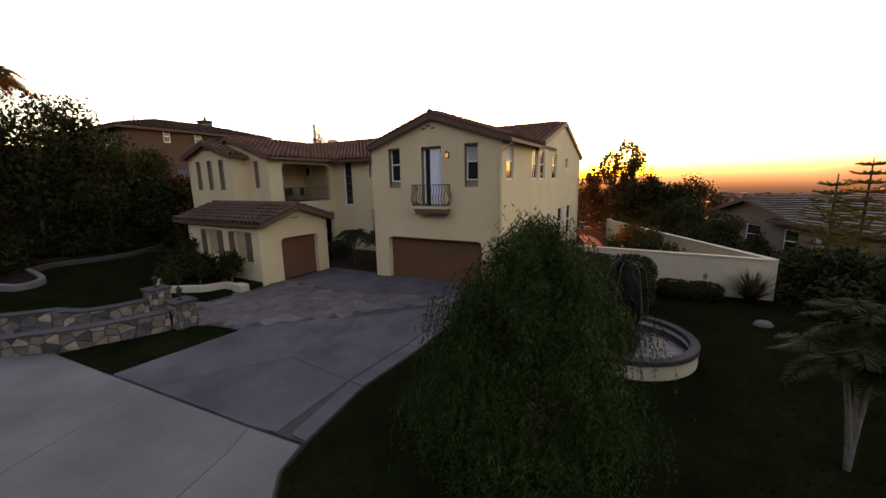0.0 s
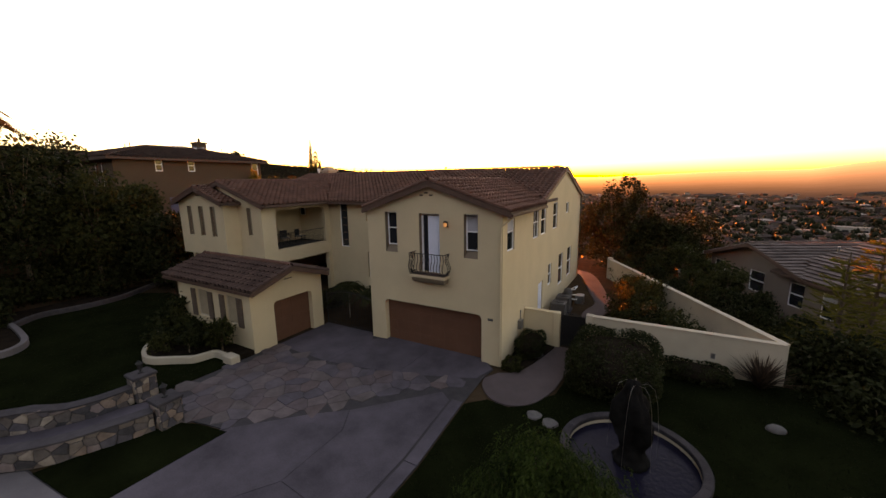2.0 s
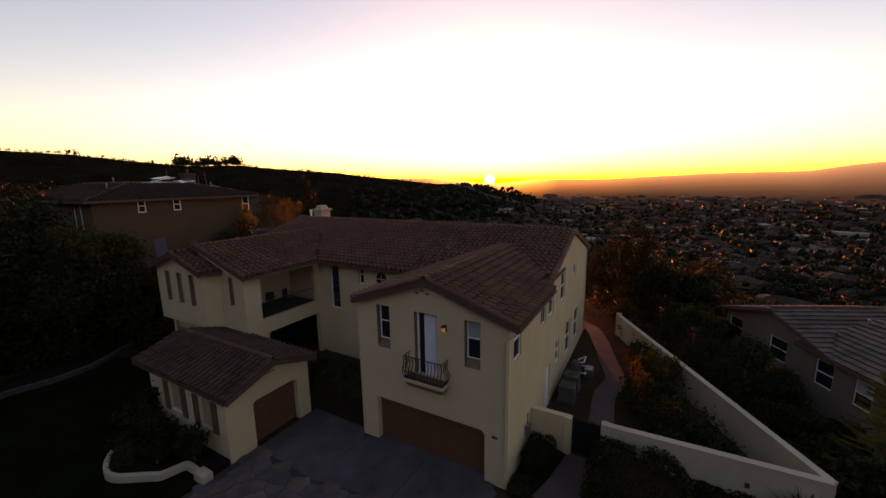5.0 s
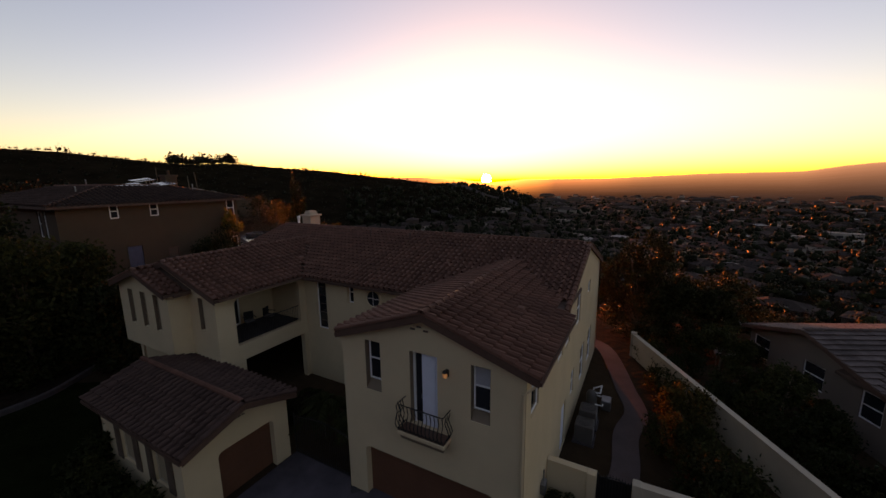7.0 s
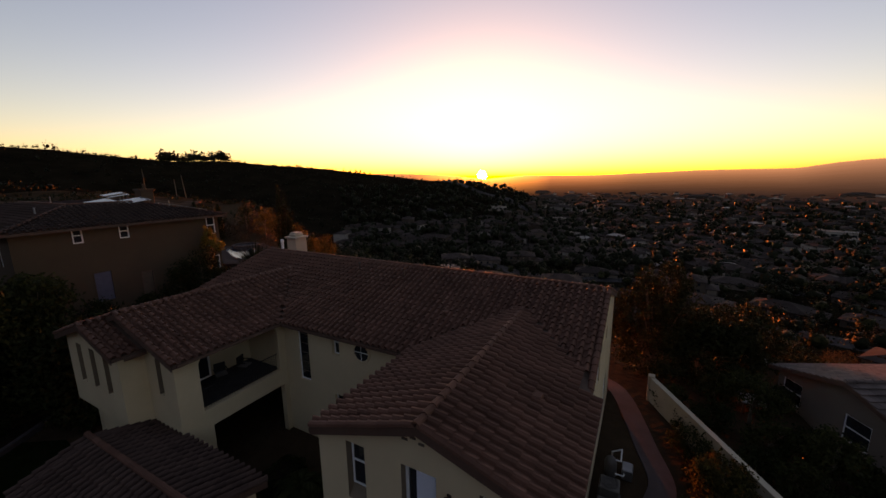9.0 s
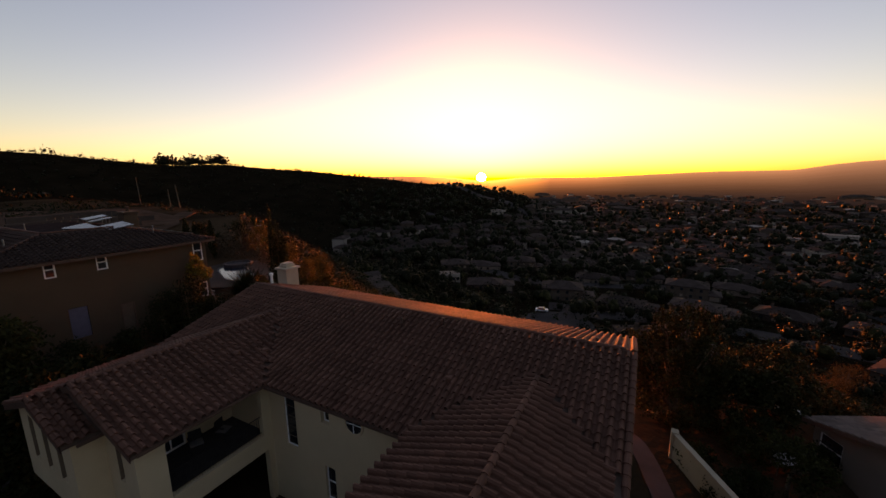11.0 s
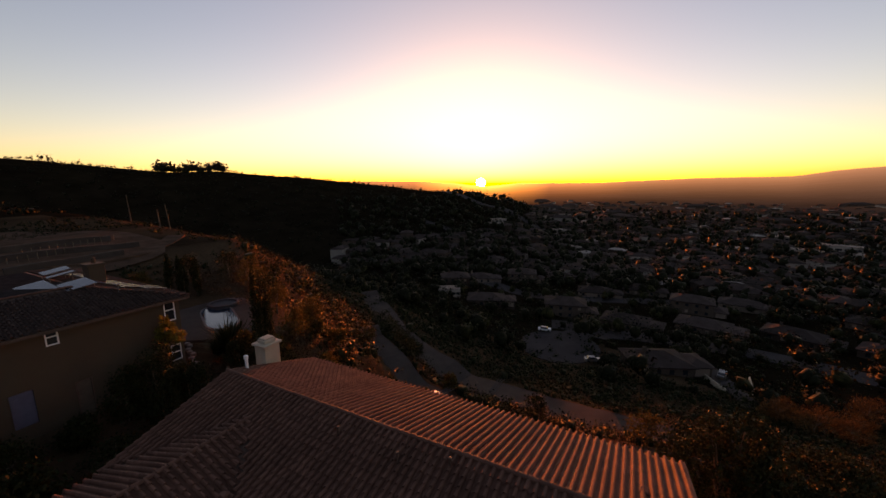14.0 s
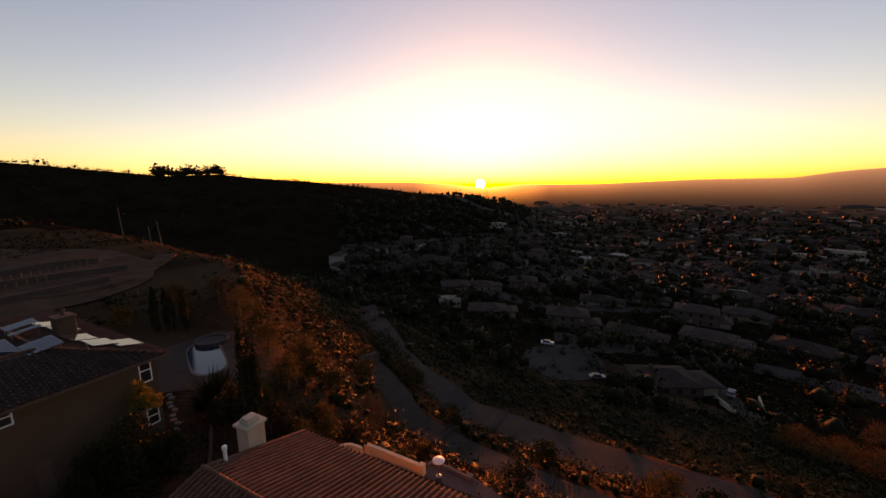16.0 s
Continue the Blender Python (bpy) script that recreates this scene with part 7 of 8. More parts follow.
strap_plant("flax_plant", "bronze spiky flax in front of the white wall", 8.75, 2.75, 240, 1.75, "flax", 1)
for x, y, n, length in ((-36.2, 19.0, 190, 4.2), (-36.6, 20.2, 140, 3.2), (-35.9, 17.9, 120, 2.8)):
    strap_plant("yucca", "dark spiky yucca clump in front of the pool", x, y, n, length, "leaf_dark", int(10 * length), land(x, y), 0.06)
strap_plant("lily_plant", "strappy green clump at the house corner", 0.75, -0.15, 60, 0.5, "leaf", 2)
strap_plant("lily_plant", "strappy green clump beside the walkway", 0.55, 0.75, 50, 0.45, "leaf", 3)

for k, (x, y, h, w) in enumerate(((-14.5, -5.7, 0.9, 0.55), (-13.5, -6.0, 0.8, 0.5), (-12.5, -5.5, 0.85, 0.5), (-14.0, -4.9, 1.2, 0.6), (-12.9, -4.9, 0.9, 0.5), (-15.0, -4.7, 1.3, 0.5))):
    tree("planter_shrub", "dark leafy shrub in the white planter", x, y, [(0, 0, h * 0.55, w, w, h * 0.45), (w * 0.3, -w * 0.2, h * 0.85, w * 0.5, w * 0.5, h * 0.25)], 1100, 0.06, ("leaf_dark", "leaf")[k % 2], 0.03, z=0.19, seed=600 + k, clumps=24, group="planter shrubs", category="bush")
# trees behind and beside the house
tree("pittosporum_tree", "tall broad evergreen tree at the rear corner of the house", 2.4, 20.6, [(-1.1, 0.2, 4.2, 1.4, 1.4, 1.7), (0.6, 0, 5.9, 0.9, 1.0, 1.9), (-0.7, 0.3, 5.9, 0.75, 0.8, 1.2), (1.5, -0.2, 4.4, 1.3, 1.4, 1.9), (0.3, 0.5, 2.6, 2.0, 1.8, 1.4), (-2.2, 0.4, 2.4, 1.1, 1.1, 1.4), (1.6, 0.2, 6.2, 0.45, 0.45, 0.7), (2.4, 0.3, 3.0, 1.1, 1.1, 1.4), (-2.3, 0.4, 4.0, 1.0, 1.0, 1.3), (0.2, -0.5, 1.2, 2.2, 1.4, 1.2), (2.2, -0.2, 1.2, 1.4, 1.3, 1.2)], 26000, 0.10, "leaf_evergreen", 0.18, seed=21, clumps=60, tight=0.13)
tree("garden_tree", "loose green tree behind the white wall", 4.6, 21.5, [(0.2, 0, 3.6, 1.2, 1.2, 1.0), (1.4, 0.3, 2.9, 1.2, 1.2, 1.0), (2.6, 0.2, 3.0, 1.0, 1.0, 1.0), (-0.8, 0, 2.4, 1.2, 1.2, 1.0), (2.6, -0.2, 1.6, 1.4, 1.2, 1.0)], 11000, 0.12, "leaf_evergreen", 0.12, seed=22, clumps=40)
tree("garden_tree", "rounded green tree near the boundary wall", 6.9, 16.3, [(0, 0, 2.2, 1.1, 1.1, 0.8), (0.6, -0.4, 1.6, 0.8, 0.8, 0.7)], 2600, 0.09, "leaf", 0.09, seed=23, clumps=30)
tree("garden_tree", "dark leafy tree beyond the rear corner", 7.6, 24.5, [(0, 0, 3.2, 1.6, 1.6, 1.3), (1.2, 0.3, 2.2, 1.6, 1.6, 1.3), (-1.2, 0, 2.2, 1.5, 1.5, 1.2)], 6000, 0.12, "leaf_evergreen", 0.12, seed=28, clumps=50)
tree("garden_tree", "dark leafy tree on the slope edge", 11.0, 27.5, [(0, 0, 3.0, 1.8, 1.8, 1.4), (1.5, 0.3, 2.2, 1.6, 1.6, 1.2)], 5000, 0.13, "leaf_evergreen", 0.12, seed=29, clumps=50)
tree("citrus_tree", "leafy citrus tree inside the boundary wall", 4.6, 9.4, [(0, 0, 1.1, 1.1, 1.2, 0.8), (0.3, 0.9, 1.3, 0.8, 0.8, 0.7)], 3000, 0.08, "leaf_warm", 0.08, seed=24, z=0, clumps=30)
tree("citrus_tree", "leafy citrus tree inside the boundary wall", 5.6, 6.2, [(0, 0, 0.9, 1.3, 1.2, 0.7)], 2400, 0.08, "leaf", 0.08, seed=25, z=0, clumps=30)
tree("shrub", "spreading shrub by the side path", 4.0, 12.6, [(0, 0, 0.7, 0.9, 1.3, 0.7)], 1600, 0.08, "leaf", 0.06, seed=26, z=0, category="bush")
tree("garden_tree", "broad green tree between the houses", 8.9, 12.9, [(0, 0, 1.7, 0.9, 1.0, 0.8), (0.3, 0.7, 1.2, 0.8, 0.8, 0.7)], 2600, 0.09, "leaf", 0.08, seed=27, clumps=30)
for k, (x, y, h, w) in enumerate(((10.9, 4.6, 2.6, 1.3), (13.0, 3.4, 3.0, 1.7), (14.6, 6.0, 3.0, 1.8), (11.6, 2.2, 2.4, 1.4), (15.2, 2.0, 3.4, 2.1), (13.2, 0.2, 2.8, 1.7), (16.5, -1.8, 3.6, 2.4), (13.2, 8.0, 2.2, 1.4), (17.5, 4.5, 3.6, 2.2), (14.2, -3.0, 2.6, 1.8), (10.9, 8.3, 2.0, 1.1))):
    tree("garden_shrub", "dense dark shrub beyond the lawn", x, y, [(0, 0, h * 0.5, w, w, h * 0.5), (w * 0.4, -w * 0.2, h * 0.8, w * 0.6, w * 0.6, h * 0.3), (-w * 0.4, w * 0.1, h * 0.35, w * 0.8, w * 0.8, h * 0.35)], 5000, 0.11, "leaf_dark", 0.1, seed=30 + k, clumps=50, group="lawn shrubs", category="bush", tight=0.2)
# trees on the slope beyond the left lawn
for k, (x, y, h, w) in enumerate(((-30.5, -6.0, 10.0, 2.5), (-29.8, -2.6, 8.4, 2.3), (-27.6, 0.6, 5.4, 1.9), (-33.0, -3.6, 8.6, 2.6), (-25.6, 3.4, 4.6, 1.6), (-31.5, -9.5, 10.8, 2.9), (-27.6, -11.5, 5.4, 2.4), (-29.0, 3.0, 5.2, 2.0), (-25.2, -13.4, 4.0, 2.2), (-34, 0.5, 4.6, 2.2), (-26.5, 7.0, 4.6, 1.6), (-35.5, -11, 8.6, 3.0), (-34.5, -8.2, 8.6, 2.6), (-31.2, 0.4, 6.6, 2.1), (-29.0, -14.5, 6.4, 2.6))):
    tree("slope_tree", "dark leafy tree on the planted slope", x, y, [(0, 0, h * 0.6, w, w, h * 0.3), (w * 0.4, 0.3, h * 0.85, w * 0.6, w * 0.6, h * 0.16), (-w * 0.5, -0.4, h * 0.45, w * 0.8, w * 0.8, h * 0.22), (w * 0.5, -0.5, h * 0.42, w * 0.8, w * 0.8, h * 0.2)], 6500, 0.15, ("leaf_dark", "leaf", "leaf_dark", "leaf_dark")[k % 4], 0.13, seed=50 + k, clumps=60, group="slope trees", tight=0.2)
for k, (x, y) in enumerate(((-28.6, -3.2), (-28.6, -8.4), (-25.2, -9.6), (-29.5, -0.8), (-23.2, -11.2), (-29.6, -5.0), (-25.4, 0.4), (-30, -7.4), (-27.2, -10.6), (-30.6, -1.8), (-31.2, -4.4), (-24.6, 1.8))):
    tree("slope_bush", "dark shrub under the slope trees", x, y, [(0, 0, 0.9, 1.3, 1.3, 1.0)], 2200, 0.12, "leaf_dark", 0.05, seed=70 + k, group="slope bushes", category="bush")
# trees and shrubs by the tan house and the rear slope
for k, (x, y, h, w, mat) in enumerate(((-31.8, 11.4, 2.6, 1.4, "leaf_dark"), (-30.8, 8.0, 2.4, 1.5, "leaf_dark"), (-32.6, 4.0, 2.8, 1.6, "leaf_dark"), (-33.5, 24.6, 3.4, 1.4, "leaf_warm"), (-36.5, 29.6, 4.2, 1.6, "leaf_warm"), (-31.0, 20.6, 3.0, 1.5, "leaf_dark"), (-28.0, 17.0, 2.6, 1.4, "leaf_dark"), (-27.6, 20.8, 2.8, 1.4, "leaf"))):
    tree("hillside_tree", "small tree below the tan house", x, y, [(0, 0, h * 0.6, w, w, h * 0.4), (0.3 * w, 0, h * 0.9, w * 0.5, w * 0.5, h * 0.2)], 2600, 0.085, mat, 0.08, seed=90 + k, group="hillside trees", clumps=36)
tree("garden_tree", "golden feathery small tree against the tan house", -34.2, 13.3, [(0, -0.2, 5.7, 0.4, 0.4, 0.6), (-0.1, 0.1, 5.0, 0.6, 0.65, 0.6), (0.1, 0.5, 4.3, 0.6, 0.6, 0.5), (0, -0.3, 4.4, 0.5, 0.5, 0.5)], 2600, 0.085, "leaf_gold", 0.09, seed=131, clumps=26)
for k, (x, y, h, w) in enumerate(((-33.0, 11.6, 5.3, 1.5), (-33.4, 9.9, 4.2, 1.2), (-32.8, 13.6, 3.3, 1.3), (-33.2, 7.2, 2.0, 1.0))):
    tree("garden_shrub", "tall dense dark shrub against the tan house", x, y, [(0, 0, h * 0.4, w, w, h * 0.4), (0.1, 0.2 * w, h * 0.7, w * 0.75, w * 0.75, h * 0.28)], 3600, 0.1, "leaf_dark", 0.08, seed=135 + k, group="tan house shrubs", category="bush", clumps=50)
for k, (x, y, h, w) in enumerate(((-47.5, 31.0, 4.6, 1.3), (-44.0, 29.4, 4.2, 1.3), (-53.0, 33.0, 4.8, 1.6), (-58.5, 33.5, 4.4, 1.6), (-40.6, 28.0, 3.8, 1.3), (-61.0, 29.0, 3.8, 1.4), (-59.0, 22.0, 3.2, 1.2), (-58.5, 18.0, 3.0, 1.2))):
    tree("garden_tree", "reddish-brown leafy tree beyond the pool deck", x, y, [(0, 0, h * 0.5, w, w, h * 0.38), (0.3 * w, 0.2, h * 0.8, w * 0.55, w * 0.55, h * 0.22), (-0.4 * w, 0.3, h * 0.62, w * 0.6, w * 0.6, h * 0.25)], 2200, 0.095, ("leaf_warm", "leaf_dark")[k % 2], 0.09, seed=141 + k, group="pool trees", clumps=44)
for k, (x, y, h) in enumerate(((-31.0, 18.6, 11.4), (-30.6, 18.9, 10.6), (-30.3, 19.2, 9.6), (-31.6, 19.6, 7.6), (-56.6, 24.4, 5.6), (-55.6, 25.6, 5.0), (-54.9, 26.8, 5.4), (-57.4, 26.0, 4.8))):
    tree("cypress", "narrow dark cypress by the pool", x, y, [(0, 0, h * 0.42, 0.5, 0.5, h * 0.42), (0.06, 0, h * 0.72, 0.34, 0.34, h * 0.26), (0.02, 0, h * 0.92, 0.14, 0.14, h * 0.12)], 4200, 0.085, "leaf_dark", 0.07, seed=110 + k, group="cypresses", clumps=50, tight=0.2)


def brush(label, name, area, count, seed, mat, lo=0.35, hi=1.1, per=46, size=0.11, keep=None):
    """Scrub over a stretch of the land, one mesh."""
    r = np.random.RandomState(seed)
    out = []
    done = 0
    while done < count:
        x, y = r.uniform(area[0], area[1]), r.uniform(area[2], area[3])
        done += 1
        if keep and not keep(x, y):
            continue
        if noise.noise((x * 0.09, y * 0.09, 4.0)) < r.uniform(-0.9, 0.1):
            continue
        h = r.uniform(lo, hi) * (1.6 if r.rand() < 0.1 else 1)
        z = land(x, y)
        v = r.normal(size=(per, 3))
        v /= np.linalg.norm(v, axis=1)[:, None]
        v[:, 2] = np.abs(v[:, 2])
        pts = v * r.uniform(0.55, 1.0, size=(per, 1)) * np.array([h * 0.72, h * 0.72, h * 0.85]) + np.array([x, y, z])
        out.append(massed(leaf_quads(pts, size * (0.7 + 0.5 * h), r, 0.5, -0.4), np.array([x, y, z - 0.2 * h])))
        if mat != "dry":
            out.append(heart((x, y, z + 0.1 * h), (h * 0.25, h * 0.25, h * 0.34), r, True))
    ob = new(name, quads_mesh(name, np.concatenate([q for q, w in out]), mat, np.concatenate([w for q, w in out])))
    return tagged(ob, label, "brush", "", "stuff")


def wild(x, y):
    s = y - lerp_table(x, EDGE)
    if x > -62 and x < -36 and y < 34 and s < 2:
        return False
    return s > 0.5 and not any(line[0][0] < x < line[-1][0] and abs(y - lerp_table(x, line)) < width / 2 + 0.2 for line, width in BENCHES)


brush("dry reddish brush on the steep slope", "dry_brush", (-75, 40, 25, 85), 6500, 201, "dry", 0.5, 1.5, 40, 0.06, keep=wild)
brush("green scrub on the steep slope", "green_brush", (-80, 45, 25, 100), 3600, 202, "leaf_dark", 0.8, 2.6, 50, 0.085, keep=wild)
brush("olive scrub on the steep slope", "green_brush", (-80, 45, 25, 100), 1500, 206, "leaf_dark", 0.6, 2.0, 50, 0.07, keep=wild)
# out of view, added only to keep sky light off the front
brush("unseen scrub added behind the street to block sky light", "street_scrub", (-70, 60, -75, -25), 700, 205, "leaf_dark", 2.0, 5.0, 64, 0.18, keep=lambda x, y: y < -25)
brush("dark chaparral on the far slope", "chaparral", (-190, 50, 70, 170), 1900, 203, "leaf_dark", 1.0, 2.6, 30, 0.15, keep=lambda x, y: y - lerp_table(x, EDGE) > 4)
brush("dry scrub on the graded terraces", "terrace_scrub", (-150, -62, 2, 60), 1500, 204, "leaf_dark", 0.4, 1.3, 20, 0.13, keep=lambda x, y: not (-112 < x < -70 and 8 < y < 42))


# dark shrubs in the neighbour's side garden and under the wall
r = np.random.RandomState(77)
for k, (x, y, h, w) in enumerate(((6.4, 12.4, 1.3, 0.8), (7.6, 11.6, 1.5, 0.9), (8.6, 10.4, 1.4, 0.9), (9.9, 10.6, 1.6, 0.8), (7.2, 14.2, 1.6, 0.9), (9.2, 8.6, 1.2, 0.8), (10.4, 12.6, 1.5, 0.8), (5.6, 18.2, 1.6, 1.0), (6.2, 19.8, 1.8, 1.1), (9.0, 15.0, 1.4, 0.8), (10.2, 7.0, 1.3, 0.8), (5.2, 15.4, 1.4, 0.8), (8.6, 19.2, 1.2, 0.9), (10.8, 15.0, 1.0, 0.7))):
    tree("garden_shrub", "dense dark shrub in the neighbouring side garden", x, y, [(0, 0, h * 0.55, w, w, h * 0.5), (w * 0.3, -w * 0.2, h * 0.85, w * 0.5, w * 0.5, h * 0.3)], 2200, 0.075, ("leaf_dark", "leaf", "leaf_dark")[k % 3], 0.05, seed=400 + k, clumps=36, group="side garden shrubs", category="bush")
for k, (x, y, h, w) in enumerate(((3.9, 7.6, 1.5, 0.8), (4.9, 5.0, 1.7, 0.9), (5.0, 7.6, 1.3, 0.8), (4.4, 11.0, 1.2, 0.8), (6.6, 4.6, 1.1, 0.9), (4.0, 14.6, 1.0, 0.7), (3.4, 16.4, 1.3, 0.8))):
    tree("garden_shrub", "dark leafy shrub inside the white boundary wall", x, y, [(0, 0, h * 0.55, w, w, h * 0.5), (w * 0.3, w * 0.2, h * 0.85, w * 0.5, w * 0.5, h * 0.3)], 2200, 0.07, ("leaf", "leaf_dark")[k % 2], 0.05, z=0, seed=430 + k, clumps=36, group="wall shrubs", category="bush")
for k, (x, y, h) in enumerate(((-36.5, 52.0, 3.0), (-38.6, 54.2, 3.6), (-41.5, 56.4, 4.2), (-44.8, 59.6, 4.4), (-48.5, 62.6, 4.0), (-52.5, 66.0, 4.4), (-57, 69.6, 4.6), (-35.0, 47.5, 3.0), (-37.5, 49.6, 3.4), (-40.5, 52.0, 3.4))):
    tree("slope_shrub", "tall dark shrub beside the slope path", x, y, [(0, 0, h * 0.5, h * 0.5, h * 0.5, h * 0.42), (h * 0.25, 0, h * 0.75, h * 0.3, h * 0.3, h * 0.26)], 1500, 0.12, ("leaf_dark", "leaf_evergreen")[k % 2], 0.07, seed=640 + k, clumps=34, group="slope shrubs", category="bush")
# tall scrub and small trees over the slope below the terrace
for k in range(34):
    x, y = r.uniform(-46, 16), r.uniform(27, 60)
    h = r.uniform(1.8, 3.6)
    if wild(x, y):
        tree("slope_shrub", "tall dark shrub on the dry slope", x, y, [(0, 0, h * 0.55, h * 0.42, h * 0.42, h * 0.42), (h * 0.2, 0, h * 0.8, h * 0.25, h * 0.25, h * 0.25)], 1500, 0.12, ("leaf_dark", "leaf", "leaf_warm")[k % 3], 0.07, seed=460 + k, clumps=30, group="slope shrubs", category="bush")

brush("dry reddish scrub round the upper garden", "dry_brush", (-66, -38, 27.5, 44), 520, 208, "dry", 0.5, 1.6, 36, 0.065)
brush("reddish garden scrub below the tan house", "yard_brush", (-35.2, -26.8, 14.5, 27), 420, 207, "dry", 0.4, 1.2, 56, 0.07)
for k, (x, y, h, w) in enumerate(((-33.6, 18.4, 2.6, 1.1), (-34.6, 19.6, 2.4, 1.0), (-32.6, 21.6, 2.8, 1.2), (-29.4, 21.8, 2.4, 1.1), (-28.0, 23.8, 2.2, 1.1), (-30.2, 25.2, 2.6, 1.3), (-26.8, 25.8, 1.8, 1.0))):
    tree("yard_shrub", "dark spreading shrub beside the upper garden", x, y, [(0, 0, h * 0.5, w, w, h * 0.45), (w * 0.3, -w * 0.2, h * 0.85, w * 0.5, w * 0.5, h * 0.25)], 2200, 0.09, ("leaf_dark", "leaf", "leaf_warm")[k % 3], 0.06, seed=520 + k, clumps=36, group="upper garden shrubs", category="bush")
for k, (x, y, h, w) in enumerate(((24, 88, 5.5, 2.4), (28, 84, 6.0, 2.6), (33, 84, 5.5, 2.4), (42, 102, 6.5, 2.8))):
    tree("slope_tree", "golden amber tree on the lower slope", x, y, [(0, 0, h * 0.6, w, w, h * 0.35), (w * 0.5, 0.2, h * 0.8, w * 0.6, w * 0.6, h * 0.22), (-w * 0.6, 0, h * 0.5, w * 0.7, w * 0.7, h * 0.3)], 4200, 0.11, "leaf_amber", 0.12, seed=540 + k, clumps=46, group="golden trees")
# ---- the valley: houses, trees and roads ----
def small_house(x, y, turn, w, d, wall_mat, seed, storeys=1):
    """A valley house with walls, windows, hipped roof and eaves."""
    r = random.Random(seed)
    z = land(x, y)
    base = new("valley_house")
    base.matrix_world = pose(x, y, z, 0, 0, turn)
    tagged(base, "stucco valley house with a brown hipped roof", "house", "valley houses")
    h = 3.0 * storeys
    b = Build()
    b.box((-w / 2, -d / 2, -1.5), (w / 2, d / 2, h))
    b.box((w / 2, -d / 2 + 1, -1.5), (w / 2 + 5, d / 2 - 2, 2.7))
    part("wall", b, wall_mat, base)
    b = Build()

    def hip(x0, y0, x1, y1, e):
        x0, y0, x1, y1 = x0 - 0.6, y0 - 0.6, x1 + 0.6, y1 + 0.6
        k = min(x1 - x0, y1 - y0) / 2
        top = e + 0.36 * k
        if x1 - x0 >= y1 - y0:
            p, q = (x0 + k, (y0 + y1) / 2, top), (x1 - k, (y0 + y1) / 2, top)
        else:
            p, q = ((x0 + x1) / 2, y0 + k, top), ((x0 + x1) / 2, y1 - k, top)
        c = [(x0, y0, e), (x1, y0, e), (x1, y1, e), (x0, y1, e)]
        if x1 - x0 >= y1 - y0:
            b.add(c + [p, q], [(0, 1, 5, 4), (1, 2, 5), (2, 3, 4, 5), (3, 0, 4)])
        else:
            b.add(c + [p, q], [(0, 1, 4), (1, 2, 5, 4), (2, 3, 5), (3, 0, 4, 5)])
        b.add(c + [(v[0], v[1], v[2] - 0.25) for v in c], [(0, 4, 5, 1), (1, 5, 6, 2), (2, 6, 7, 3), (3, 7, 4, 0), (7, 6, 5, 4)])
    hip(-w / 2, -d / 2, w / 2, d / 2, h)
    hip(w / 2 - 0.5, -d / 2 + 1, w / 2 + 5, d / 2 - 2, 2.7)
    roof_ = part("roof", b, "tile_valley", base)
    b = Build()
    b.box((-w / 4, -0.5, h), (-w / 4 + 0.9, 0.4, h + 0.36 * min(w, d) / 2 + 1.2))
    part("chimney", b, wall_mat, roof_)
    for s in range(storeys):
        for k in range(4):
            for side in (-1, 1):
                b = Build()
                xx = -w / 2 + (k + 0.7) * w / 4.4
                b.box((xx - 0.6, side * d / 2 - 0.04, 0.9 + 3 * s), (xx + 0.6, side * d / 2 + 0.04, 2.2 + 3 * s))
                part("window", b, "dark_glass" if r.random() < 0.8 else "stucco_grey", base)
    b = Build()
    b.box((w / 2 + 0.8, -d / 2 + 0.95, 0.0), (w / 2 + 4.4, -d / 2 + 1.02, 2.2))
    part("garage_door", b, "stucco_grey", base)
    return base


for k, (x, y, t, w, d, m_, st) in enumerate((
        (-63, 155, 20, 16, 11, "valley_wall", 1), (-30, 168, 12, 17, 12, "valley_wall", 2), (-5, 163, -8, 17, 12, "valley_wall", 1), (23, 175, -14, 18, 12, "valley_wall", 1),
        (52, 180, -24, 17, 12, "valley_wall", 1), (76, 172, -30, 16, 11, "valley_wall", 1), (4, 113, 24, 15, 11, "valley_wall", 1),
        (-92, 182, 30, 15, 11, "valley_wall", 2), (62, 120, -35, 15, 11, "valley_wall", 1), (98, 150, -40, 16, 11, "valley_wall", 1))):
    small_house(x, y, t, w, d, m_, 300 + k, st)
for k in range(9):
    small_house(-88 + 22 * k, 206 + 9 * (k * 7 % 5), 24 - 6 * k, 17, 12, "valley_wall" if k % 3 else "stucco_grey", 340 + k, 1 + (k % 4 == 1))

STREETS = [([(-24, 122), (-18, 132), (-12, 142)], 9), ([(-30, 140), (-10, 144), (12, 148), (40, 150), (75, 138), (120, 112)], 9), ([(14, 146), (18, 124), (22, 104), (23, 96)], 4.5), ([(-120, 232), (-60, 192), (-20, 204), (30, 222), (90, 222), (160, 200)], 9),
           ([(-200, 330), (-60, 290), (40, 300), (160, 290), (300, 240)], 10), ([(66, 360), (74, 314), (81, 254), (92, 200), (120, 150), (170, 110)], 9), ([(-300, 520), (-50, 450), (200, 470), (500, 420)], 14), ([(120, 900), (100, 600), (60, 310)], 14)]
for pts, w in STREETS:
    thing("street", ribbon(bend(pts, 8), w, 0.15, 4.0), "asphalt", "grey asphalt street in the valley", "road", kind="structure")
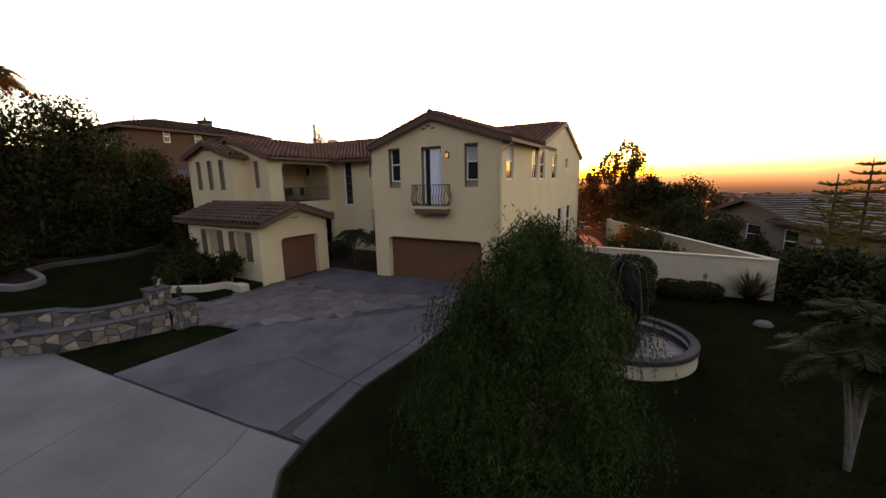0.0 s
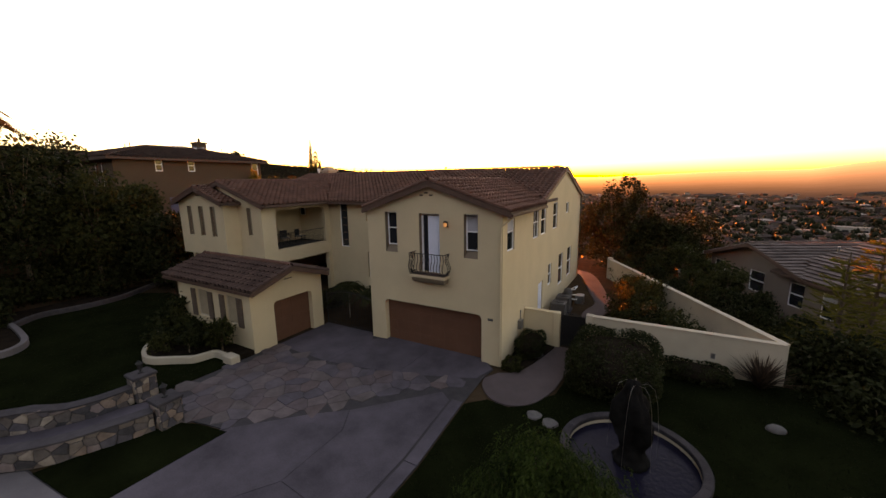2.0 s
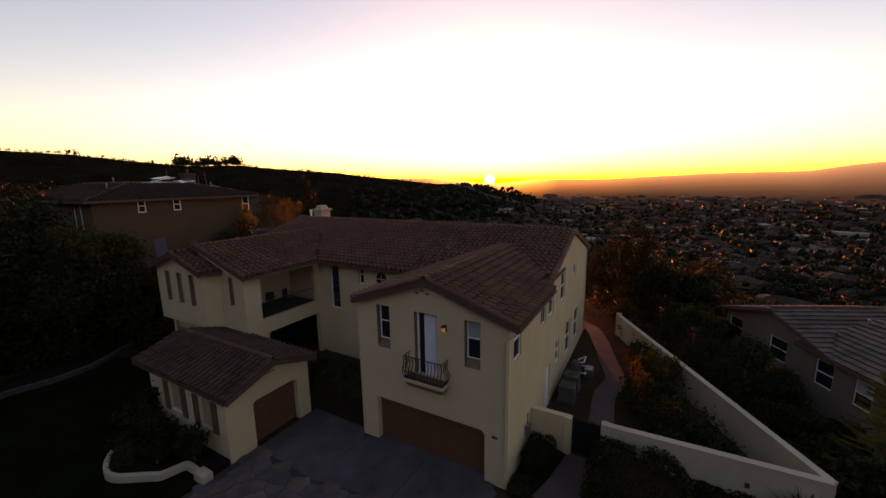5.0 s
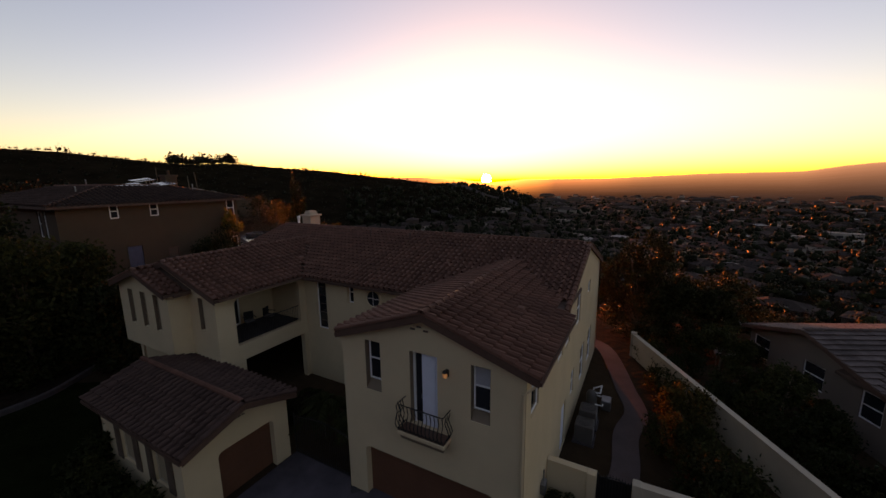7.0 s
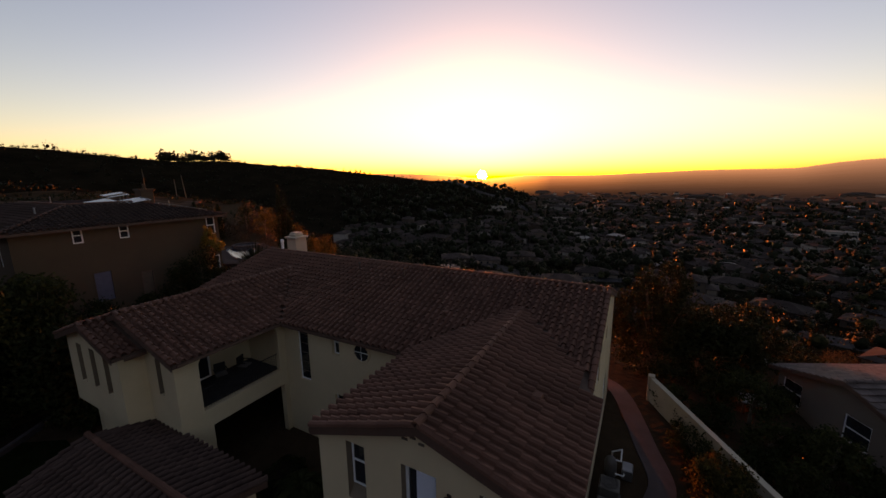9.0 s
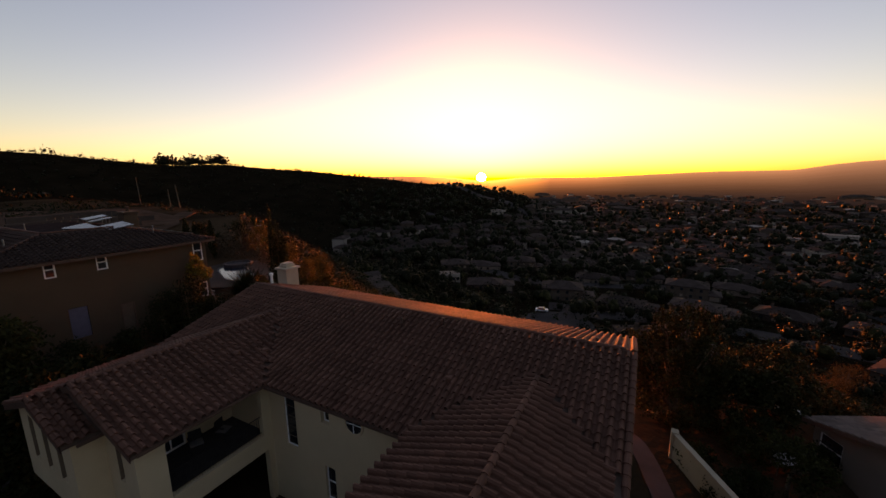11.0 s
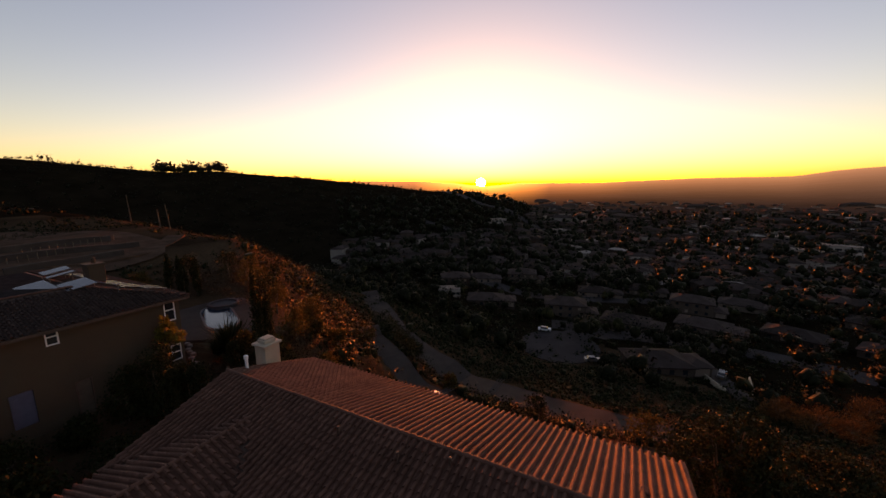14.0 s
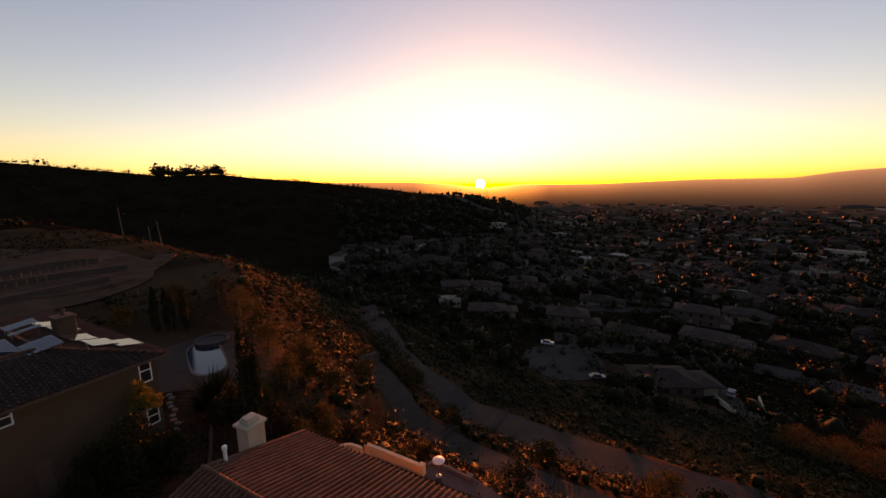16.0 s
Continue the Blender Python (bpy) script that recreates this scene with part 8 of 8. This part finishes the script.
thing("cul_de_sac", slab([(-23 + 12.5 * math.cos(t), 118 + 12.5 * math.sin(t)) for t in np.linspace(0, 2 * math.pi, 28, endpoint=False)], land(-23, 118) - 1.0, land(-23, 118) + 0.12), "asphalt", "round turning place at the street's end", "road", kind="structure")


def car(x, y, turn, mat, label):
    z = max(land(x + dx, y + dy) for dx in (-2, 0, 2) for dy in (-2, 0, 2)) + 0.35
    base = new("car")
    base.matrix_world = pose(x, y, z, 0, 0, turn)
    tagged(base, label, "car", "parked cars")
    b = Build()
    b.loft([[(px * sx, -0.9 * sy, pz), (px * sx, 0.9 * sy, pz)][0:1] + [(-px * sx, -0.9 * sy, pz), (-px * sx, 0.9 * sy, pz), (px * sx, 0.9 * sy, pz)] for px, sx, sy, pz in ((2.2, 1, 1, 0.3), (2.25, 1, 1, 0.75), (2.1, 1, 0.97, 0.9))])
    part("body", b, mat, base)
    b = Build()
    b.loft([[(1.2, -0.85, 0.9), (-1.6, -0.85, 0.9), (-1.6, 0.85, 0.9), (1.2, 0.85, 0.9)], [(0.6, -0.68, 1.42), (-1.2, -0.68, 1.42), (-1.2, 0.68, 1.42), (0.6, 0.68, 1.42)]])
    part("cabin", b, "dark_glass", base)
    for wx in (-1.35, 1.35):
        for wy in (-0.85, 0.85):
            b = Build()
            b.tube([(wx, wy - 0.1, 0.32), (wx, wy + 0.1, 0.32)], 0.32, 12)
            part("wheel", b, "rubber", base)


car(-30, 128, 10, "car", "white car parked in the turning place")
car(-12, 110, 20, "metal", "grey car parked at the kerb")
car(20, 117, 75, "metal", "silver car parked on the street")



for p, q in (((11.5, 127), (18.5, 104)), ((26.5, 120), (24.5, 106))):
    b = Build()
    dx, dy = (q[0] - p[0]) / 12, (q[1] - p[1]) / 12
    ln = math.hypot(dx, dy)
    nx, ny = -dy / ln * 0.15, dx / ln * 0.15
    ring = []
    for k in range(13):
        x, y = p[0] + dx * k, p[1] + dy * k
        z = land(x, y)
        ring.append([(x - nx, y - ny, z - 0.6), (x - nx, y - ny, z + 1.3), (x + nx, y + ny, z + 1.3), (x + nx, y + ny, z - 0.6)])
    b.loft(ring)
    thing("garden_wall", b, "wall_white", "pale garden wall beside the valley driveway", "wall", group="valley garden walls")


def big_building(x, y, turn, w, d, h):
    """A flat-roofed white building: walls, parapet, a row of windows."""
    base = new("flat_building")
    base.matrix_world = pose(x, y, land(x, y), 0, 0, turn)
    tagged(base, "pale flat-roofed building in the valley", "building", "flat buildings")
    b = Build()
    b.box((-w / 2, -d / 2, -3), (w / 2, d / 2, h))
    part("wall", b, "white_far", base)
    b = Build()
    b.box((-w / 2 + 0.3, -d / 2 + 0.3, h), (w / 2 - 0.3, d / 2 - 0.3, h + 0.15))
    part("roof", b, "stucco_grey", base)
    for k in range(5):
        b = Build()
        xx = -w / 2 + (k + 0.5) * w / 5
        b.box((xx - w / 14, -d / 2 - 0.06, h * 0.35), (xx + w / 14, -d / 2 + 0.02, h * 0.65))
        part("window", b, "dark_glass", base)


M["white_far"] = material("pale_building_paint", (0.26, 0.22, 0.19), 0.8, vary=0.1, scale=0.1, fine=2, bump=0.1)
for x, y, t, w, d, h in ((159, 464, -20, 30, 14, 6), (128, 432, -18, 22, 12, 5), (135, 527, -16, 20, 12, 5), (160, 419, -22, 18, 12, 5),
                         (25.6, 334, -4, 20, 12, 5), (2.4, 289, 0, 16, 9, 4), (-142, 390, 18, 20, 12, 5), (-95, 493, 12, 18, 12, 6), (-60, 366, 10, 20, 12, 5), (-80, 151, 30, 10, 7, 4)):
    big_building(x, y, t, w, d, h)

# far roofs and walls, too many to count
r = np.random.RandomState(5)
far = Build()
trees_near, trees_far = [], []
for k in range(2000):
    a = math.radians(r.uniform(-34, 44))
    dist = 250 * math.exp(r.uniform(0, 1.95))
    x, y = -math.sin(a) * dist, math.cos(a) * dist
    z = land(x, y)
    if z > -28 or dist > 1300:
        continue
    w, d, h = r.uniform(11, 19), r.uniform(8, 12), 3.0 * (1 if r.rand() < 0.75 else 2)
    if r.rand() < 0.05 and dist > 620:
        w, d, h = r.uniform(26, 60), r.uniform(14, 26), r.uniform(5, 9)
    m = pose(x, y, z, 0, 0, r.choice([10, 100]) + r.normal() * 14)
    wm = 0 if r.rand() < 0.16 else r.choice([1, 2, 2])
    far.box((-w / 2, -d / 2, -2), (w / 2, d / 2, h), wm, m)
    kk_ = min(w, d) / 2
    c = [(-w / 2 - 0.5, -d / 2 - 0.5, h), (w / 2 + 0.5, -d / 2 - 0.5, h), (w / 2 + 0.5, d / 2 + 0.5, h), (-w / 2 - 0.5, d / 2 + 0.5, h), (-w / 2 + kk_, 0, h + 0.35 * kk_), (w / 2 - kk_, 0, h + 0.35 * kk_)]
    far.add([m @ Vector(v) for v in c], [(0, 1, 5, 4), (1, 2, 5), (2, 3, 4, 5), (3, 0, 4)], 3 if r.rand() < 0.55 else 4 if r.rand() < 0.93 else 0)
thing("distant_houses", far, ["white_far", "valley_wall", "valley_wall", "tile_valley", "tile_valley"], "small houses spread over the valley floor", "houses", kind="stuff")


def blob_trees(name, spots, mat, label, per, seed, leaf=0.16, lumps=1):
    """Far trees as ragged clumps of leaf masses, one mesh."""
    q = np.random.RandomState(seed)
    out = []
    for x, y, z, h in spots:
        p = q.normal(size=(per, 3)) * np.array([h * 0.28, h * 0.28, h * 0.24]) * q.uniform(0.7, 1.2) + np.array([x, y, z + h * 0.55])
        out.append(massed(leaf_quads(p, h * leaf, q, 0.7), np.array([x, y, z + h * 0.3])))
        for k in range(lumps):
            out.append(heart((x + q.normal() * h * 0.16 * k, y + q.normal() * h * 0.16 * k, z + h * (0.5 - 0.06 * k)), np.array((0.29, 0.29, 0.32)) * h * (1 - 0.18 * k), q))
        if not lumps:
            out.append(heart((x, y, z + h * 0.4), np.array((0.24, 0.24, 0.26)) * h, q, True))
    ob = new(name, quads_mesh(name, np.concatenate([c for c, w in out]), mat, np.concatenate([w for c, w in out])))
    return tagged(ob, label, "trees", "", "stuff")


near_spots, mid_spots, hill_spots, warm_spots = [], [], [], []
for k in range(620):
    x, y = r.uniform(-150, 150), r.uniform(84, 260)
    if any(abs(x - px) < 11 and abs(y - py) < 9 for px, py in ((-63, 155), (-30, 168), (-5, 163), (23, 175), (52, 180), (76, 172), (4, 113), (-23, 118), (62, 120), (-16, 108), (-30, 126), (18, 115))):
        continue
    (warm_spots if r.rand() < 0.2 else near_spots).append((x, y, land(x, y), r.uniform(3, 8.5)))
for k in range(4000):
    a = math.radians(r.uniform(-36, 44))
    dist = 230 * math.exp(r.uniform(0, 2.0))
    x, y = -math.sin(a) * dist, math.cos(a) * dist
    z = land(x, y)
    if z < 0 and dist < 940:
        mid_spots.append((x, y, z, r.uniform(5, 11) * (1 + dist / 2500)))
for k in range(2600):
    a = math.radians(r.uniform(22, 88))
    dist = r.uniform(180, 640)
    x, y = -math.sin(a) * dist, math.cos(a) * dist
    hill_spots.append((x, y, land(x, y) - 0.6, r.uniform(1.6, 4.2)))
# the knoll of trees on the skyline and single trees along the crest
for k in range(150):
    a_c = r.rand()
    a = math.radians(57.6 + 7.4 * a_c)
    dist = r.uniform(585, 625)
    x, y = -math.sin(a) * dist, math.cos(a) * dist
    hill_spots.append((x, y, land(x, y) - 1.0, (7 + 8 * abs(math.sin(9.0 * a_c))) * r.uniform(0.6, 1.15)))
for a_, h in ((74.3, 7), (73.8, 6), (71.6, 5), (67.2, 5), (49.4, 4.5), (41.2, 6), (40.6, 6), (40.0, 5), (39.2, 5), (42, 4), (43, 4), (36.6, 4), (35.6, 4)):
    a = math.radians(a_)
    for dist in (590, 605):
        x, y = -math.sin(a) * dist, math.cos(a) * dist
        hill_spots.append((x, y, land(x, y), h))
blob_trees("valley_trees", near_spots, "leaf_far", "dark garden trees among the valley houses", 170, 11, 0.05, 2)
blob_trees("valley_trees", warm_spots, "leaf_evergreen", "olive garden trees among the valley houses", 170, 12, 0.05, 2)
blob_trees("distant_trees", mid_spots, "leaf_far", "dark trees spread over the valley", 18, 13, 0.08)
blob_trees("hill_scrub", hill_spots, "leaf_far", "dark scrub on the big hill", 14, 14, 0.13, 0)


# ---- the far plain and ranges from 900 m out, haze painted on as emission ----
def painted_haze_material():
    m = material("painted_haze_distance", (0.05, 0.035, 0.03), 1.0, vary=0.3, scale=0.004, fine=0.05, bump=0, spec=0.0)
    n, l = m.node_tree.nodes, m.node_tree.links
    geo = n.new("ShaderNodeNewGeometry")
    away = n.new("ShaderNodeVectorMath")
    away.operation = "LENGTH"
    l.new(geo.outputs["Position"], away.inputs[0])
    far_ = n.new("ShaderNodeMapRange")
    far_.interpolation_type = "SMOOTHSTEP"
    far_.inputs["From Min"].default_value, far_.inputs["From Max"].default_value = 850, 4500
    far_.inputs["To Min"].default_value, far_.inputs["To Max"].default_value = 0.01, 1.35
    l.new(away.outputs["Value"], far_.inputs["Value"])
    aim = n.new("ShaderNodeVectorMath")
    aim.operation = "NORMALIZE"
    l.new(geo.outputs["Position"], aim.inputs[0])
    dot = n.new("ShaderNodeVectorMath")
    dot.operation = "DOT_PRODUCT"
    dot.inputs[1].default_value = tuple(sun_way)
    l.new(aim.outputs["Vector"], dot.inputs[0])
    # painted haze glow, warmer and stronger towards the sun
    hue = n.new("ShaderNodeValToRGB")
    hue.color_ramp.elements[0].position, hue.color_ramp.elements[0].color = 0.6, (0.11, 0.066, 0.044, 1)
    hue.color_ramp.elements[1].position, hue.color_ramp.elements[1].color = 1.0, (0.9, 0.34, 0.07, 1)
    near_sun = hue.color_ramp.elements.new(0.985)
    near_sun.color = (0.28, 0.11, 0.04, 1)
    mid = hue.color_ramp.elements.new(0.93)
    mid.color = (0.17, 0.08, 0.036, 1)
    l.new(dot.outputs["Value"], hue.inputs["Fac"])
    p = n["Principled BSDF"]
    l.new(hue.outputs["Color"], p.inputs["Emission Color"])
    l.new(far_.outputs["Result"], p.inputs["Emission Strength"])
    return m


M["haze"] = painted_haze_material()
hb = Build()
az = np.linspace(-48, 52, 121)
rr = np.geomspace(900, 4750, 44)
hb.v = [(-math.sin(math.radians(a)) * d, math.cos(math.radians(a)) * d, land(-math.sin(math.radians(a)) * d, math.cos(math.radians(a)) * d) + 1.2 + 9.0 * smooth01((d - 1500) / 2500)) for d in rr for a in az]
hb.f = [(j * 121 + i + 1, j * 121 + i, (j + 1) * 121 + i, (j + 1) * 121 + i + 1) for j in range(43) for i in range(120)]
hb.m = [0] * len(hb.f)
thing("backdrop", hb, "haze", "far plain and low ranges with haze painted on as glow", "backdrop", kind="structure", smooth=True)
# the setting sun, low in the gap between the hill and the ranges, its bloom put into a widened disc
M["sun_glow"] = glow_material("setting_sun_glow", (1.0, 0.72, 0.36), 40)
b = Build()
b.lathe([(58 * math.sin(math.pi * k / 12), -58 * math.cos(math.pi * k / 12)) for k in range(13)], (-math.sin(SUN_AZ) * 4800, math.cos(SUN_AZ) * 4800, 30), 24)
thing("setting_sun", b, "sun_glow", "glowing white setting sun on the horizon", "sun", kind="structure", smooth=True)

# ---- roof pieces, one by one ----
for m in near:
    part("tile", TILE, None, roof, at=m)
for m in RIDGES:
    part("ridge_cap", CAP, None, roof, at=m)
for m in SRIDGE:
    part("ridge_cap", CAP, None, sroof, at=m)
